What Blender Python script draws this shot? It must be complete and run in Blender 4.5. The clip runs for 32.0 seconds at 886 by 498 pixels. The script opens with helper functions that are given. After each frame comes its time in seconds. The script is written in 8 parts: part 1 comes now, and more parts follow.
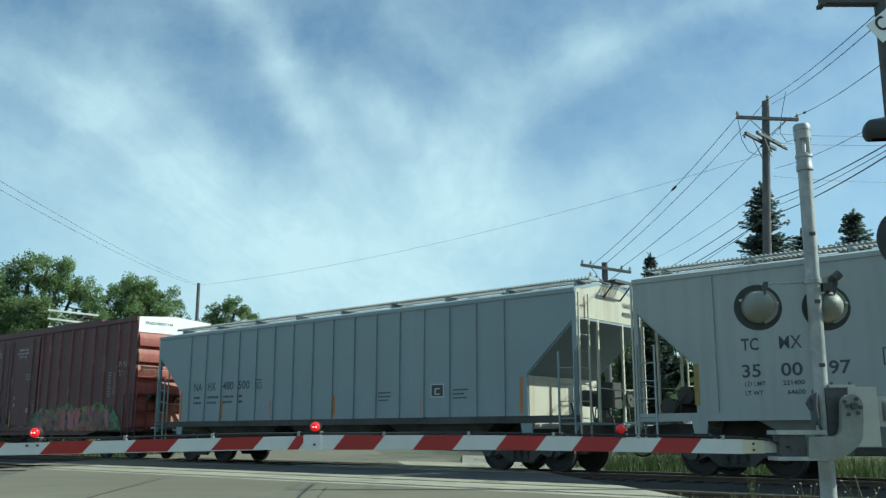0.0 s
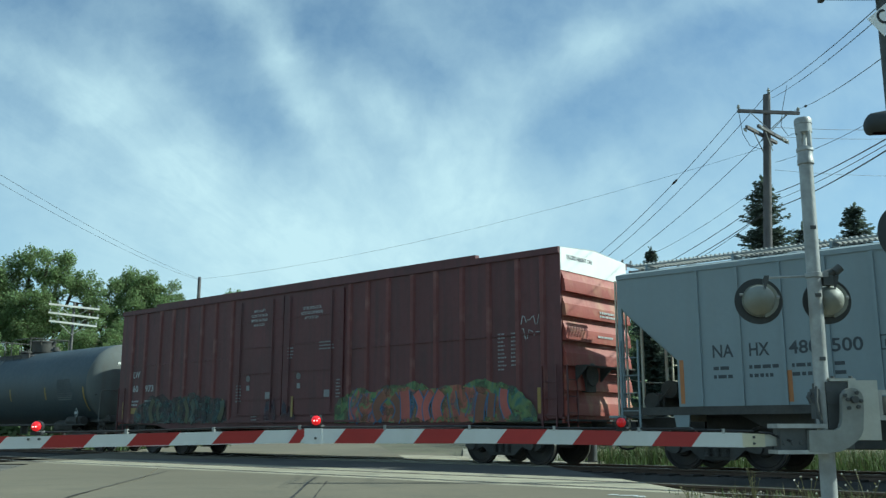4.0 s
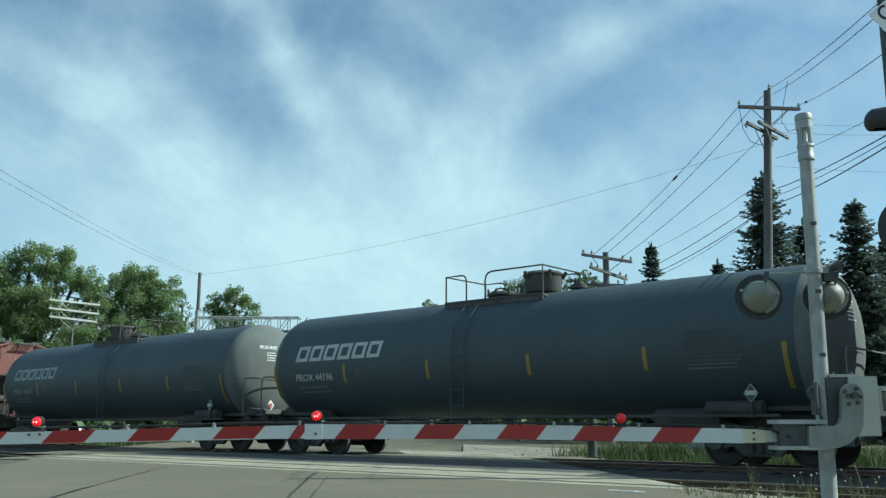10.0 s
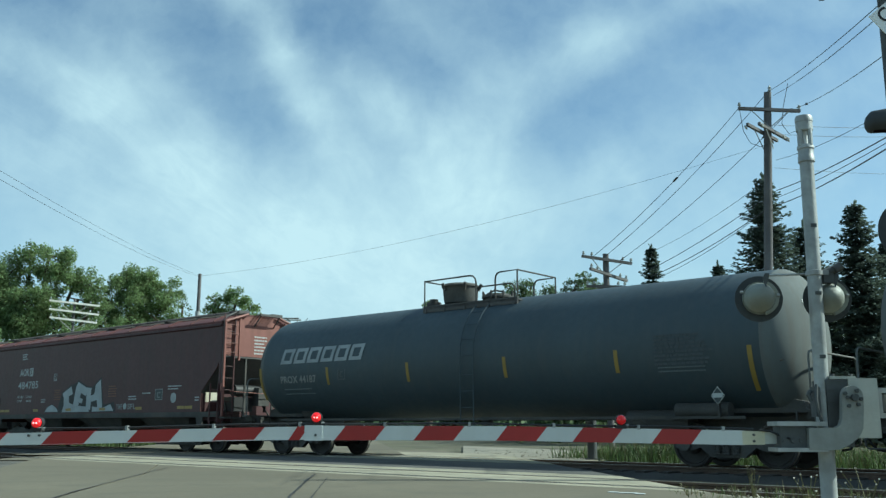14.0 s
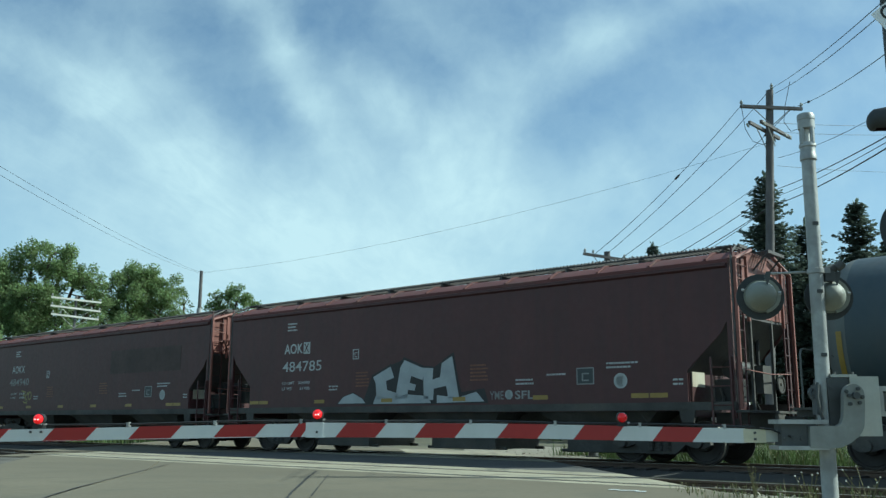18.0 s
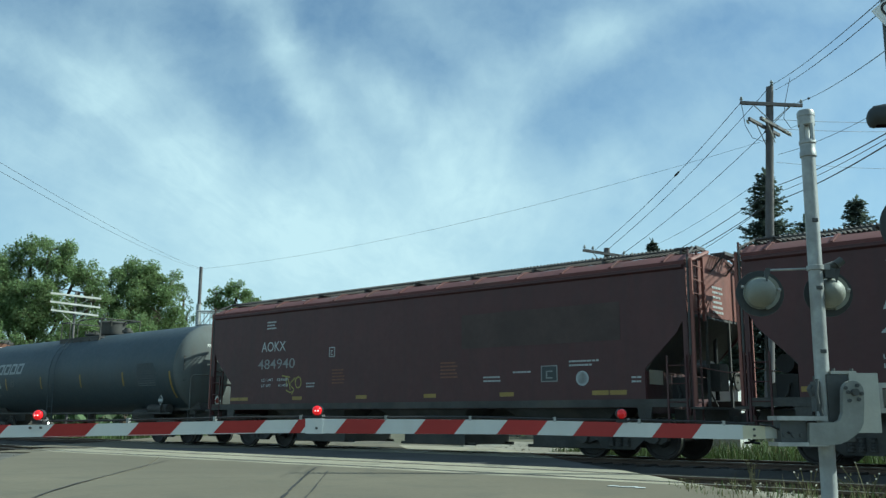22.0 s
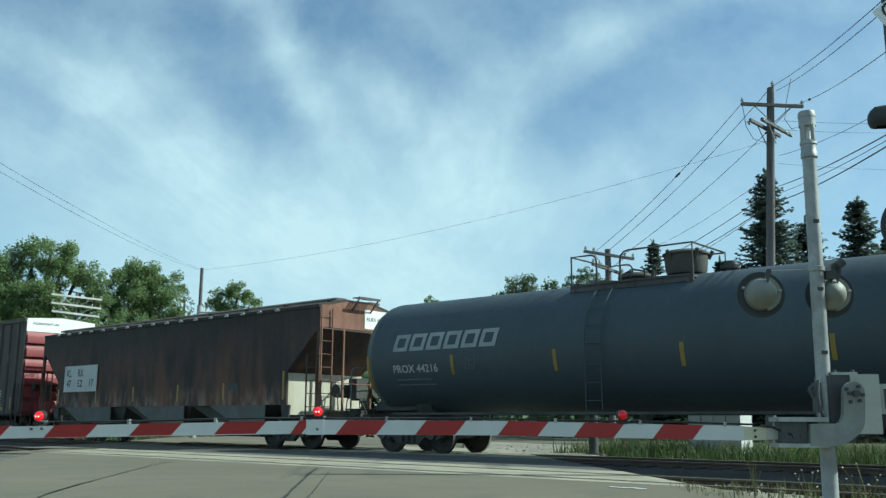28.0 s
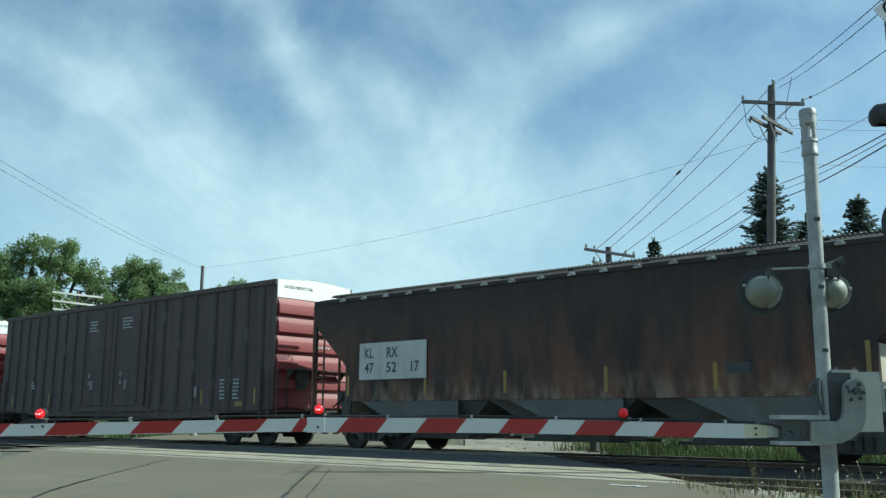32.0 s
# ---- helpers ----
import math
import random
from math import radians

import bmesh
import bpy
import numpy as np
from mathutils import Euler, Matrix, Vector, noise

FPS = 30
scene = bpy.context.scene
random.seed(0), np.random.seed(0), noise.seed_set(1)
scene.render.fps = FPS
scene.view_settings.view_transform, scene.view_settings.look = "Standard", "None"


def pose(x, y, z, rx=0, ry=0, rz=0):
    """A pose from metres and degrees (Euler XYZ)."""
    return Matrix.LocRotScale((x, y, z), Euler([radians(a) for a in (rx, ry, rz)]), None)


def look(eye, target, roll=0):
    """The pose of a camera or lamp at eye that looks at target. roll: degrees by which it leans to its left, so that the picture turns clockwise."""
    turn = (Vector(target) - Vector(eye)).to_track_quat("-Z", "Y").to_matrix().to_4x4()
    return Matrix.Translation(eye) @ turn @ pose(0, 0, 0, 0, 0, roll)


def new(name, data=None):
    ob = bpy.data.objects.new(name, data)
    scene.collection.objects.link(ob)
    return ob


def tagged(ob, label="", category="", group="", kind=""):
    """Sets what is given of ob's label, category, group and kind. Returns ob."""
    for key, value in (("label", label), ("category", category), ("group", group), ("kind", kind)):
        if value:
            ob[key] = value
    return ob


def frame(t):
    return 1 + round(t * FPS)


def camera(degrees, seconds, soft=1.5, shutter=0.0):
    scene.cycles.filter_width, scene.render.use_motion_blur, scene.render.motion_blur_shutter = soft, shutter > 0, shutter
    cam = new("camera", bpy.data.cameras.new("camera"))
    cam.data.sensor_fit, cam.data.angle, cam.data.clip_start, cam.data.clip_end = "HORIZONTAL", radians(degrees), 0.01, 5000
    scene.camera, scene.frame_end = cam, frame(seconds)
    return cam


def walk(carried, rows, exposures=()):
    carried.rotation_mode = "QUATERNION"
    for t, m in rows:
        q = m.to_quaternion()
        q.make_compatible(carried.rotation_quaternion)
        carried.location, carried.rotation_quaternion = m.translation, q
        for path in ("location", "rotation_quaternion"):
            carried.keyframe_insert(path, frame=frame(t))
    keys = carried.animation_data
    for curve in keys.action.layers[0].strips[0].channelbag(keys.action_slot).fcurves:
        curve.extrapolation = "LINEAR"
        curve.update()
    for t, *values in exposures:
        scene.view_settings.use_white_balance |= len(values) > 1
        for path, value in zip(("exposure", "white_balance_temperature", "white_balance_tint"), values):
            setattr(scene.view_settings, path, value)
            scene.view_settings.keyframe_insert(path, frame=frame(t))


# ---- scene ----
cam = camera(51.53, 32.0, soft=1.38)
EYE = (0.0, 0.0, 0.82)
# seconds, turn to the left, tilt up, lean to the left (degrees)
PATH = [
    (0, -0.105, 11.543, 0.042), (0.5, -0.068, 11.464, 0.042), (1, -0.061, 11.373, 0.035), (1.5, -0.066, 11.272, 0.031),
    (2, -0.067, 11.33, 0.031), (2.5, -0.088, 11.379, 0.031), (3, -0.1, 11.353, 0.033), (3.5, -0.073, 11.244, 0.03),
    (5.5, -0.051, 11.09, 0.025), (6, -0.051, 11.071, 0.035), (6.5, -0.045, 11.071, 0.04), (7, -0.03, 11.062, 0.041),
    (7.5, -0.03, 11.101, 0.041), (8, -0.05, 11.138, 0.048), (8.5, -0.077, 11.142, 0.048), (9, -0.088, 11.173, 0.05),
    (9.5, -0.067, 11.059, 0.057), (10, -0.044, 10.898, 0.065), (10.5, -0.072, 10.909, 0.073), (11, -0.077, 11.004, 0.079),
    (11.5, -0.087, 11.053, 0.091), (12, -0.077, 11.049, 0.102), (12.5, -0.037, 10.929, 0.111), (13, -0.037, 10.875, 0.12),
    (13.5, -0.036, 10.932, 0.129), (14, -0.037, 10.986, 0.135), (14.5, -0.041, 11.027, 0.159), (16.5, 0.015, 10.948, 0.233),
    (17, 0.043, 10.939, 0.247), (17.5, 0.058, 10.882, 0.251), (18, 0.054, 10.823, 0.258), (18.5, 0.053, 10.881, 0.263),
    (19, 0.053, 10.886, 0.272), (19.5, 0.06, 10.823, 0.276), (20, 0.056, 10.754, 0.284), (20.5, 0.039, 10.705, 0.291),
    (21, 0.028, 10.645, 0.299), (21.5, 0.044, 10.627, 0.304), (22, 0.034, 10.596, 0.306), (22.5, 0.024, 10.594, 0.306),
    (23, 0.04, 10.591, 0.308), (23.5, 0.017, 10.669, 0.31), (24, -0.015, 10.771, 0.314), (24.5, 0.018, 10.727, 0.314),
    (25, 0.024, 10.698, 0.311), (25.5, 0.024, 10.702, 0.308), (27.5, 0.077, 10.658, 0.31), (28, 0.088, 10.662, 0.311),
    (28.5, 0.061, 10.755, 0.319), (29, 0.071, 10.777, 0.316), (29.5, 0.088, 10.757, 0.315), (30, 0.127, 10.652, 0.313),
    (30.5, 0.122, 10.6, 0.313), (31, 0.104, 10.599, 0.315), (31.5, 0.126, 10.527, 0.318), (32, 0.13, 10.525, 0.318),
]
walk(cam, [(t, pose(*EYE, 90 + up, 0, left) @ pose(0, 0, 0, 0, 0, lean)) for t, left, up, lean in PATH],
     exposures=[(0.0, 0.28, 5750, -12), (32.0, 0.28, 5750, -12)])

# ---- world, sun, exposure ----
TH = -40.82                                   # heading of the track, degrees from +x
DD = Vector((math.cos(radians(TH)), math.sin(radians(TH)), 0))
NN = Vector((-DD.y, DD.x, 0))
SUN_EL, SUN_AZ = 39.0, 2.0                    # degrees; azimuth measured from +x to +y

world = bpy.data.worlds.new("sky")
scene.world = world
world.use_nodes = True
wn, wl = world.node_tree.nodes, world.node_tree.links
wn.clear()


def sky_math(op, a, b=None, c=None, clamp=False):
    n = wn.new("ShaderNodeMath")
    n.operation, n.use_clamp = op, clamp
    for i, v in enumerate((a, b, c)):
        if v is None:
            continue
        if isinstance(v, (int, float)):
            n.inputs[i].default_value = v
        else:
            wl.new(v, n.inputs[i])
    return n.outputs[0]


def sky_noise(u, v, su, sv, seed, detail=5.0, rough=0.55, warp=0.6):
    c = wn.new("ShaderNodeCombineXYZ")
    wl.new(sky_math("MULTIPLY", u, su), c.inputs[0])
    wl.new(sky_math("MULTIPLY", v, sv), c.inputs[1])
    c.inputs[2].default_value = seed
    n = wn.new("ShaderNodeTexNoise")
    n.inputs["Scale"].default_value = 1.0
    n.inputs["Detail"].default_value = detail
    n.inputs["Roughness"].default_value = rough
    n.inputs["Distortion"].default_value = warp
    wl.new(c.outputs[0], n.inputs["Vector"])
    return n.outputs["Fac"]


def sky_vec(op, a, b=None, scale=None):
    n = wn.new("ShaderNodeVectorMath")
    n.operation = op
    for i, v in enumerate((a, b)):
        if v is None:
            continue
        if isinstance(v, tuple):
            n.inputs[i].default_value = v
        else:
            wl.new(v, n.inputs[i])
    if scale is not None:
        if isinstance(scale, (int, float)):
            n.inputs["Scale"].default_value = scale
        else:
            wl.new(scale, n.inputs["Scale"])
    return n.outputs["Value"] if op == "DOT_PRODUCT" else n.outputs[0]


def sky_cotton(vec, scale, seed, detail=6.0, rough=0.55, colour=False):
    n = wn.new("ShaderNodeTexNoise")
    n.inputs["Scale"].default_value, n.inputs["Detail"].default_value, n.inputs["Roughness"].default_value = scale, detail, rough
    wl.new(sky_vec("ADD", vec, (0.0, 0.0, seed)), n.inputs["Vector"])
    return n.outputs["Color"] if colour else n.outputs["Fac"]


def sky_range(src, lo, hi, to_lo=0.0, to_hi=1.0):
    r = wn.new("ShaderNodeMapRange")
    r.interpolation_type = "SMOOTHSTEP"
    r.inputs["From Min"].default_value, r.inputs["From Max"].default_value = lo, hi
    r.inputs["To Min"].default_value, r.inputs["To Max"].default_value = to_lo, to_hi
    wl.new(src, r.inputs["Value"])
    return r.outputs[0]


# cirrus drawn out in long bands: (from, to, half width at both ends, density at both ends), in slopes off +y
CIRRUS = [
    ((-0.56, 0.455), (-0.389, 0.362), 0.026, 0.032, 0.42, 0.62), ((-0.389, 0.362), (-0.275, 0.28), 0.032, 0.045, 0.60, 0.62),
    ((-0.275, 0.28), (-0.164, 0.202), 0.045, 0.06, 0.62, 0.70), ((-0.164, 0.202), (-0.03, 0.14), 0.06, 0.07, 0.60, 0.50),
    ((-0.44, 0.29), (-0.27, 0.17), 0.06, 0.09, 0.30, 0.45), ((-0.56, 0.34), (-0.43, 0.30), 0.03, 0.04, 0.34, 0.25),
    ((-0.255, 0.52), (-0.185, 0.422), 0.028, 0.022, 0.62, 0.60), ((-0.185, 0.422), (-0.144, 0.354), 0.022, 0.020, 0.50, 0.42), ((-0.144, 0.354), (-0.105, 0.275), 0.024, 0.028, 0.45, 0.45),
    ((-0.11, 0.392), (-0.053, 0.354), 0.022, 0.030, 0.25, 0.42), ((-0.053, 0.354), (0.011, 0.294), 0.032, 0.040, 0.45, 0.55), ((0.011, 0.294), (0.07, 0.245), 0.040, 0.045, 0.55, 0.68),
    ((0.05, 0.262), (0.0, 0.15), 0.05, 0.10, 0.40, 0.50), ((-0.10, 0.29), (-0.02, 0.205), 0.030, 0.05, 0.25, 0.35),
    ((0.36, 0.515), (0.176, 0.444), 0.018, 0.024, 0.26, 0.38), ((0.176, 0.444), (0.076, 0.388), 0.026, 0.032, 0.36, 0.36), ((0.076, 0.388), (0.0, 0.325), 0.034, 0.045, 0.38, 0.30),
    ((0.21, 0.425), (0.07, 0.35), 0.016, 0.022, 0.20, 0.22), ((0.31, 0.335), (0.202, 0.274), 0.034, 0.036, 0.22, 0.32), ((0.202, 0.274), (0.137, 0.215), 0.036, 0.045, 0.32, 0.32),
    ((0.40, 0.27), (0.25, 0.20), 0.04, 0.05, 0.22, 0.25), ((-0.47, 0.475), (-0.33, 0.375), 0.026, 0.024, 0.22, 0.20), ((-0.35, 0.43), (-0.286, 0.36), 0.016, 0.020, 0.20, 0.22),
    ((-0.06, 0.48), (0.03, 0.40), 0.020, 0.026, 0.12, 0.16), ((0.55, 0.44), (0.38, 0.33), 0.03, 0.03, 0.16, 0.18),
]


def build_sky():
    tc = wn.new("ShaderNodeTexCoord")
    sp = wn.new("ShaderNodeSeparateXYZ")
    wl.new(tc.outputs["Generated"], sp.inputs[0])
    z = sky_math("MAXIMUM", sp.outputs["Z"], 0.03)
    u = sky_math("DIVIDE", sp.outputs["X"], z)
    v = sky_math("DIVIDE", sp.outputs["Y"], z)
    broad = sky_noise(u, v, 2.0, 0.5, 1.7, 6.0, 0.6, 0.9)
    fine = sky_noise(u, v, 8.0, 1.5, 8.3, 7.0, 0.6, 0.8)
    # slopes off +y, bent a little so that the bands wander and fray
    y = sky_math("MAXIMUM", sp.outputs["Y"], 0.05)
    flat = wn.new("ShaderNodeCombineXYZ")
    wl.new(sky_math("DIVIDE", sp.outputs["X"], y), flat.inputs[0])
    wl.new(sky_math("DIVIDE", sp.outputs["Z"], y), flat.inputs[1])
    pos = flat.outputs[0]
    bent = pos
    for scale, amount, seed in ((5.0, 0.036, 3.1), (16.0, 0.024, 7.7), (50.0, 0.014, 1.3)):
        w = sky_vec("SUBTRACT", sky_cotton(pos, scale, seed, 3.0, 0.55, True), (0.5, 0.5, 0.5))
        bent = sky_vec("ADD", bent, sky_vec("MULTIPLY", w, (amount, amount, 0.0)))
    total = None
    for p0, p1, w0, w1, a0, a1 in CIRRUS:
        ab = (p1[0] - p0[0], p1[1] - p0[1], 0.0)
        w0, w1, a0, a1 = w0 * 1.15, w1 * 1.15, a0 * 0.72, a1 * 0.72
        d = sky_vec("SUBTRACT", bent, (*p0, 0.0))
        t = sky_math("DIVIDE", sky_vec("DOT_PRODUCT", d, ab), ab[0] ** 2 + ab[1] ** 2, clamp=True)
        off = sky_vec("SUBTRACT", d, sky_vec("SCALE", ab, scale=t))
        width = sky_math("MULTIPLY_ADD", t, w1 - w0, w0)
        far = sky_math("DIVIDE", sky_vec("DOT_PRODUCT", off, off), sky_math("MULTIPLY", width, width))
        g = sky_math("MULTIPLY", sky_math("POWER", 2.718, sky_math("MULTIPLY", far, -1.0)), sky_math("MULTIPLY_ADD", t, a1 - a0, a0))
        total = g if total is None else sky_math("SUBTRACT", sky_math("ADD", total, g), sky_math("MULTIPLY", total, g))
    cotton = sky_cotton(bent, 11.0, 5.0, 7.0, 0.58)
    grain = sky_math("ADD", sky_math("MULTIPLY", cotton, 0.65), sky_math("MULTIPLY", fine, 0.80))
    bands = sky_math("MULTIPLY", total, sky_math("MULTIPLY_ADD", grain, 1.0, 0.22))
    thin = sky_math("MULTIPLY", sky_math("MAXIMUM", sky_math("SUBTRACT", sky_cotton(bent, 7.0, 9.0, 6.0, 0.6), 0.35), 0.0), 0.85)
    low = sky_math("POWER", sky_math("SUBTRACT", 1.0, sky_math("MULTIPLY", z, 2.6), clamp=True), 2.0)
    haze = sky_math("MULTIPLY_ADD", low, sky_math("MULTIPLY_ADD", cotton, 0.5, 0.18), 0.04)
    ahead_mask = sky_math("ADD", sky_math("ADD", bands, thin), haze, clamp=True)
    # unseen thin cirrus over the rest of the sky, added to whiten and lift shade
    rest = sky_math("MULTIPLY_ADD", sky_math("MAXIMUM", sky_math("SUBTRACT", broad, 0.36), 0.0), 0.9, 0.16)
    ahead = sky_range(sp.outputs["Y"], 0.10, 0.45)
    mix_mask = wn.new("ShaderNodeMix")
    wl.new(ahead, mix_mask.inputs["Factor"])
    wl.new(rest, mix_mask.inputs["A"])
    wl.new(ahead_mask, mix_mask.inputs["B"])
    sky = wn.new("ShaderNodeTexSky")
    sky.sky_type, sky.sun_disc = "NISHITA", False
    sky.sun_elevation, sky.sun_rotation = radians(SUN_EL), radians(90 - SUN_AZ)
    sky.air_density, sky.dust_density, sky.ozone_density = 1.0, 0.6, 1.6
    mix = wn.new("ShaderNodeMix")
    mix.data_type = "RGBA"
    wl.new(mix_mask.outputs["Result"], mix.inputs["Factor"])
    wl.new(sky.outputs[0], mix.inputs["A"])
    mix.inputs["B"].default_value = (5.4, 6.35, 6.95, 1)
    bg = wn.new("ShaderNodeBackground")
    bg.inputs["Strength"].default_value = 0.105
    wl.new(mix.outputs["Result"], bg.inputs["Color"])
    out = wn.new("ShaderNodeOutputWorld")
    wl.new(bg.outputs[0], out.inputs[0])


build_sky()
sun = new("sun", bpy.data.lights.new("sun", "SUN"))
sun.data.energy, sun.data.angle, sun.data.color = 5.0, radians(0.55), (1.0, 0.95, 0.86)
sun.matrix_world = look((60 * math.cos(radians(SUN_AZ)), 60 * math.sin(radians(SUN_AZ)), 60 * math.tan(radians(SUN_EL))), (0, 0, 0))


# ---- materials ----
def surface(name, base, rough=0.6, metal=0.0, vary=0.18, big=0.7, small=14.0, grime=None, streak=0.0, patch=0.0, bump=0.15, rand=0.0, glow=0.0, spec=0.5):
    """Paint or matter with large and small variation, and upright streaks or patches of a second colour."""
    m = bpy.data.materials.new(name)
    m.use_nodes = True
    nt = m.node_tree
    N, K = nt.nodes, nt.links
    bs = N["Principled BSDF"]
    bs.inputs["Roughness"].default_value, bs.inputs["Metallic"].default_value = rough, metal
    bs.inputs["Specular IOR Level"].default_value = spec
    tc = N.new("ShaderNodeTexCoord")

    def noise_at(scale, sx=1.0, sy=1.0, sz=1.0, detail=4.0):
        mp = N.new("ShaderNodeMapping")
        mp.inputs["Scale"].default_value = (sx, sy, sz)
        K.new(tc.outputs["Object"], mp.inputs[0])
        n = N.new("ShaderNodeTexNoise")
        n.inputs["Scale"].default_value, n.inputs["Detail"].default_value = scale, detail
        K.new(mp.outputs[0], n.inputs["Vector"])
        return n.outputs["Fac"]

    def blend(fac, a, b, mode="MIX"):
        x = N.new("ShaderNodeMix")
        x.data_type, x.blend_type = "RGBA", mode
        for key, val in (("Factor", fac), ("A", a), ("B", b)):
            if isinstance(val, (int, float)):
                x.inputs[key].default_value = val
            elif isinstance(val, tuple):
                x.inputs[key].default_value = (*val[:3], 1)
            else:
                K.new(val, x.inputs[key])
        return x.outputs["Result"]

    def ramp(src, lo, hi):
        r = N.new("ShaderNodeMapRange")
        r.inputs["From Min"].default_value, r.inputs["From Max"].default_value = lo, hi
        K.new(src, r.inputs["Value"])
        return r.outputs[0]

    dark = tuple(c * (1 - vary) for c in base)
    light = tuple(min(1, c * (1 + vary)) for c in base)
    col = blend(ramp(noise_at(big), 0.3, 0.7), dark, light)
    fine = noise_at(small, detail=6.0)
    col = blend(ramp(fine, 0.35, 0.75), col, blend(0.5, col, tuple(c * (1 - 0.8 * vary) for c in base)))
    if grime and streak:
        s = noise_at(1.0, 5.0, 5.0, 0.35, 6.0)
        f = N.new("ShaderNodeMath")
        f.operation = "MULTIPLY"
        f.inputs[1].default_value = streak
        K.new(ramp(s, 0.46, 0.72), f.inputs[0])
        col = blend(f.outputs[0], col, grime)
    if grime and patch:
        s = noise_at(1.3, detail=8.0)
        f = N.new("ShaderNodeMath")
        f.operation = "MULTIPLY"
        f.inputs[1].default_value = patch
        K.new(ramp(s, 0.52, 0.68), f.inputs[0])
        col = blend(f.outputs[0], col, grime)
    if rand:
        oi = N.new("ShaderNodeObjectInfo")
        hsv = N.new("ShaderNodeHueSaturation")
        r = N.new("ShaderNodeMapRange")
        r.inputs["To Min"].default_value, r.inputs["To Max"].default_value = 1 - rand, 1 + rand
        K.new(oi.outputs["Random"], r.inputs["Value"])
        K.new(r.outputs[0], hsv.inputs["Value"])
        K.new(col, hsv.inputs["Color"])
        col = hsv.outputs[0]
    K.new(col, bs.inputs["Base Color"])
    K.new(ramp_rough(N, K, fine, rough), bs.inputs["Roughness"])
    if bump:
        b = N.new("ShaderNodeBump")
        b.inputs["Strength"].default_value, b.inputs["Distance"].default_value = bump, 0.02
        K.new(fine, b.inputs["Height"])
        K.new(b.outputs[0], bs.inputs["Normal"])
    if glow:
        bs.inputs["Emission Color"].default_value = (*base, 1)
        bs.inputs["Emission Strength"].default_value = glow
    return m


def ramp_rough(N, K, src, rough):
    r = N.new("ShaderNodeMapRange")
    r.inputs["To Min"].default_value, r.inputs["To Max"].default_value = max(0.05, rough - 0.1), min(1.0, rough + 0.12)
    K.new(src, r.inputs["Value"])
    return r.outputs[0]


def leafy(name, base, vary=0.45, through_light=0.35, rough=0.6):
    """Foliage, each leaf a little different, some light passing through."""
    m = bpy.data.materials.new(name)
    m.use_nodes = True
    N, K = m.node_tree.nodes, m.node_tree.links
    bs = N["Principled BSDF"]
    geo = N.new("ShaderNodeNewGeometry")
    hsv = N.new("ShaderNodeHueSaturation")
    hsv.inputs["Color"].default_value = (*base, 1)
    r = N.new("ShaderNodeMapRange")
    r.inputs["To Min"].default_value, r.inputs["To Max"].default_value = 1 - vary, 1 + vary
    K.new(geo.outputs["Random Per Island"], r.inputs["Value"])
    K.new(r.outputs[0], hsv.inputs["Value"])
    r2 = N.new("ShaderNodeMapRange")
    r2.inputs["To Min"].default_value, r2.inputs["To Max"].default_value = 0.485, 0.52
    K.new(geo.outputs["Random Per Island"], r2.inputs["Value"])
    K.new(r2.outputs[0], hsv.inputs["Hue"])
    K.new(hsv.outputs[0], bs.inputs["Base Color"])
    bs.inputs["Roughness"].default_value = rough
    bs.inputs["Specular IOR Level"].default_value = 0.25
    tr = N.new("ShaderNodeBsdfTranslucent")
    K.new(hsv.outputs[0], tr.inputs["Color"])
    mx = N.new("ShaderNodeMixShader")
    mx.inputs[0].default_value = through_light
    K.new(bs.outputs[0], mx.inputs[1])
    K.new(tr.outputs[0], mx.inputs[2])
    K.new(mx.outputs[0], N["Material Output"].inputs["Surface"])
    return m


def sprayed(name, colours, scale=1.6, stretch=0.6, thin=0.25):
    """Overlapping sprayed patches of several colours with soft wandering borders."""
    m = bpy.data.materials.new(name)
    m.use_nodes = True
    N, K = m.node_tree.nodes, m.node_tree.links
    bs = N["Principled BSDF"]
    bs.inputs["Roughness"].default_value = 0.6
    tc = N.new("ShaderNodeTexCoord")
    mp = N.new("ShaderNodeMapping")
    mp.inputs["Scale"].default_value = (1.0, 0.0, stretch)
    K.new(tc.outputs["Object"], mp.inputs[0])
    n = N.new("ShaderNodeTexNoise")
    n.inputs["Scale"].default_value, n.inputs["Detail"].default_value, n.inputs["Distortion"].default_value = scale, 2.5, 1.8
    K.new(mp.outputs[0], n.inputs["Vector"])
    r = N.new("ShaderNodeValToRGB")
    r.color_ramp.interpolation = "EASE"
    el = r.color_ramp.elements
    for i, c in enumerate(colours):
        p = 0.30 + 0.40 * i / (len(colours) - 1)
        e = el[i] if i < 2 else el.new(p)
        e.position, e.color = p, (*c, 1)
    K.new(n.outputs["Fac"], r.inputs["Fac"])
    K.new(r.outputs["Color"], bs.inputs["Base Color"])
    wear = N.new("ShaderNodeTexNoise")
    wear.inputs["Scale"].default_value, wear.inputs["Detail"].default_value = 2.6, 7.0
    K.new(tc.outputs["Object"], wear.inputs["Vector"])
    cover = N.new("ShaderNodeMapRange")
    cover.inputs["From Min"].default_value, cover.inputs["From Max"].default_value = 0.36, 0.60
    cover.inputs["To Min"].default_value, cover.inputs["To Max"].default_value = max(0.0, 0.6 - thin), 1.0 - thin * 0.5
    K.new(wear.outputs["Fac"], cover.inputs["Value"])
    K.new(cover.outputs[0], bs.inputs["Alpha"])
    return m


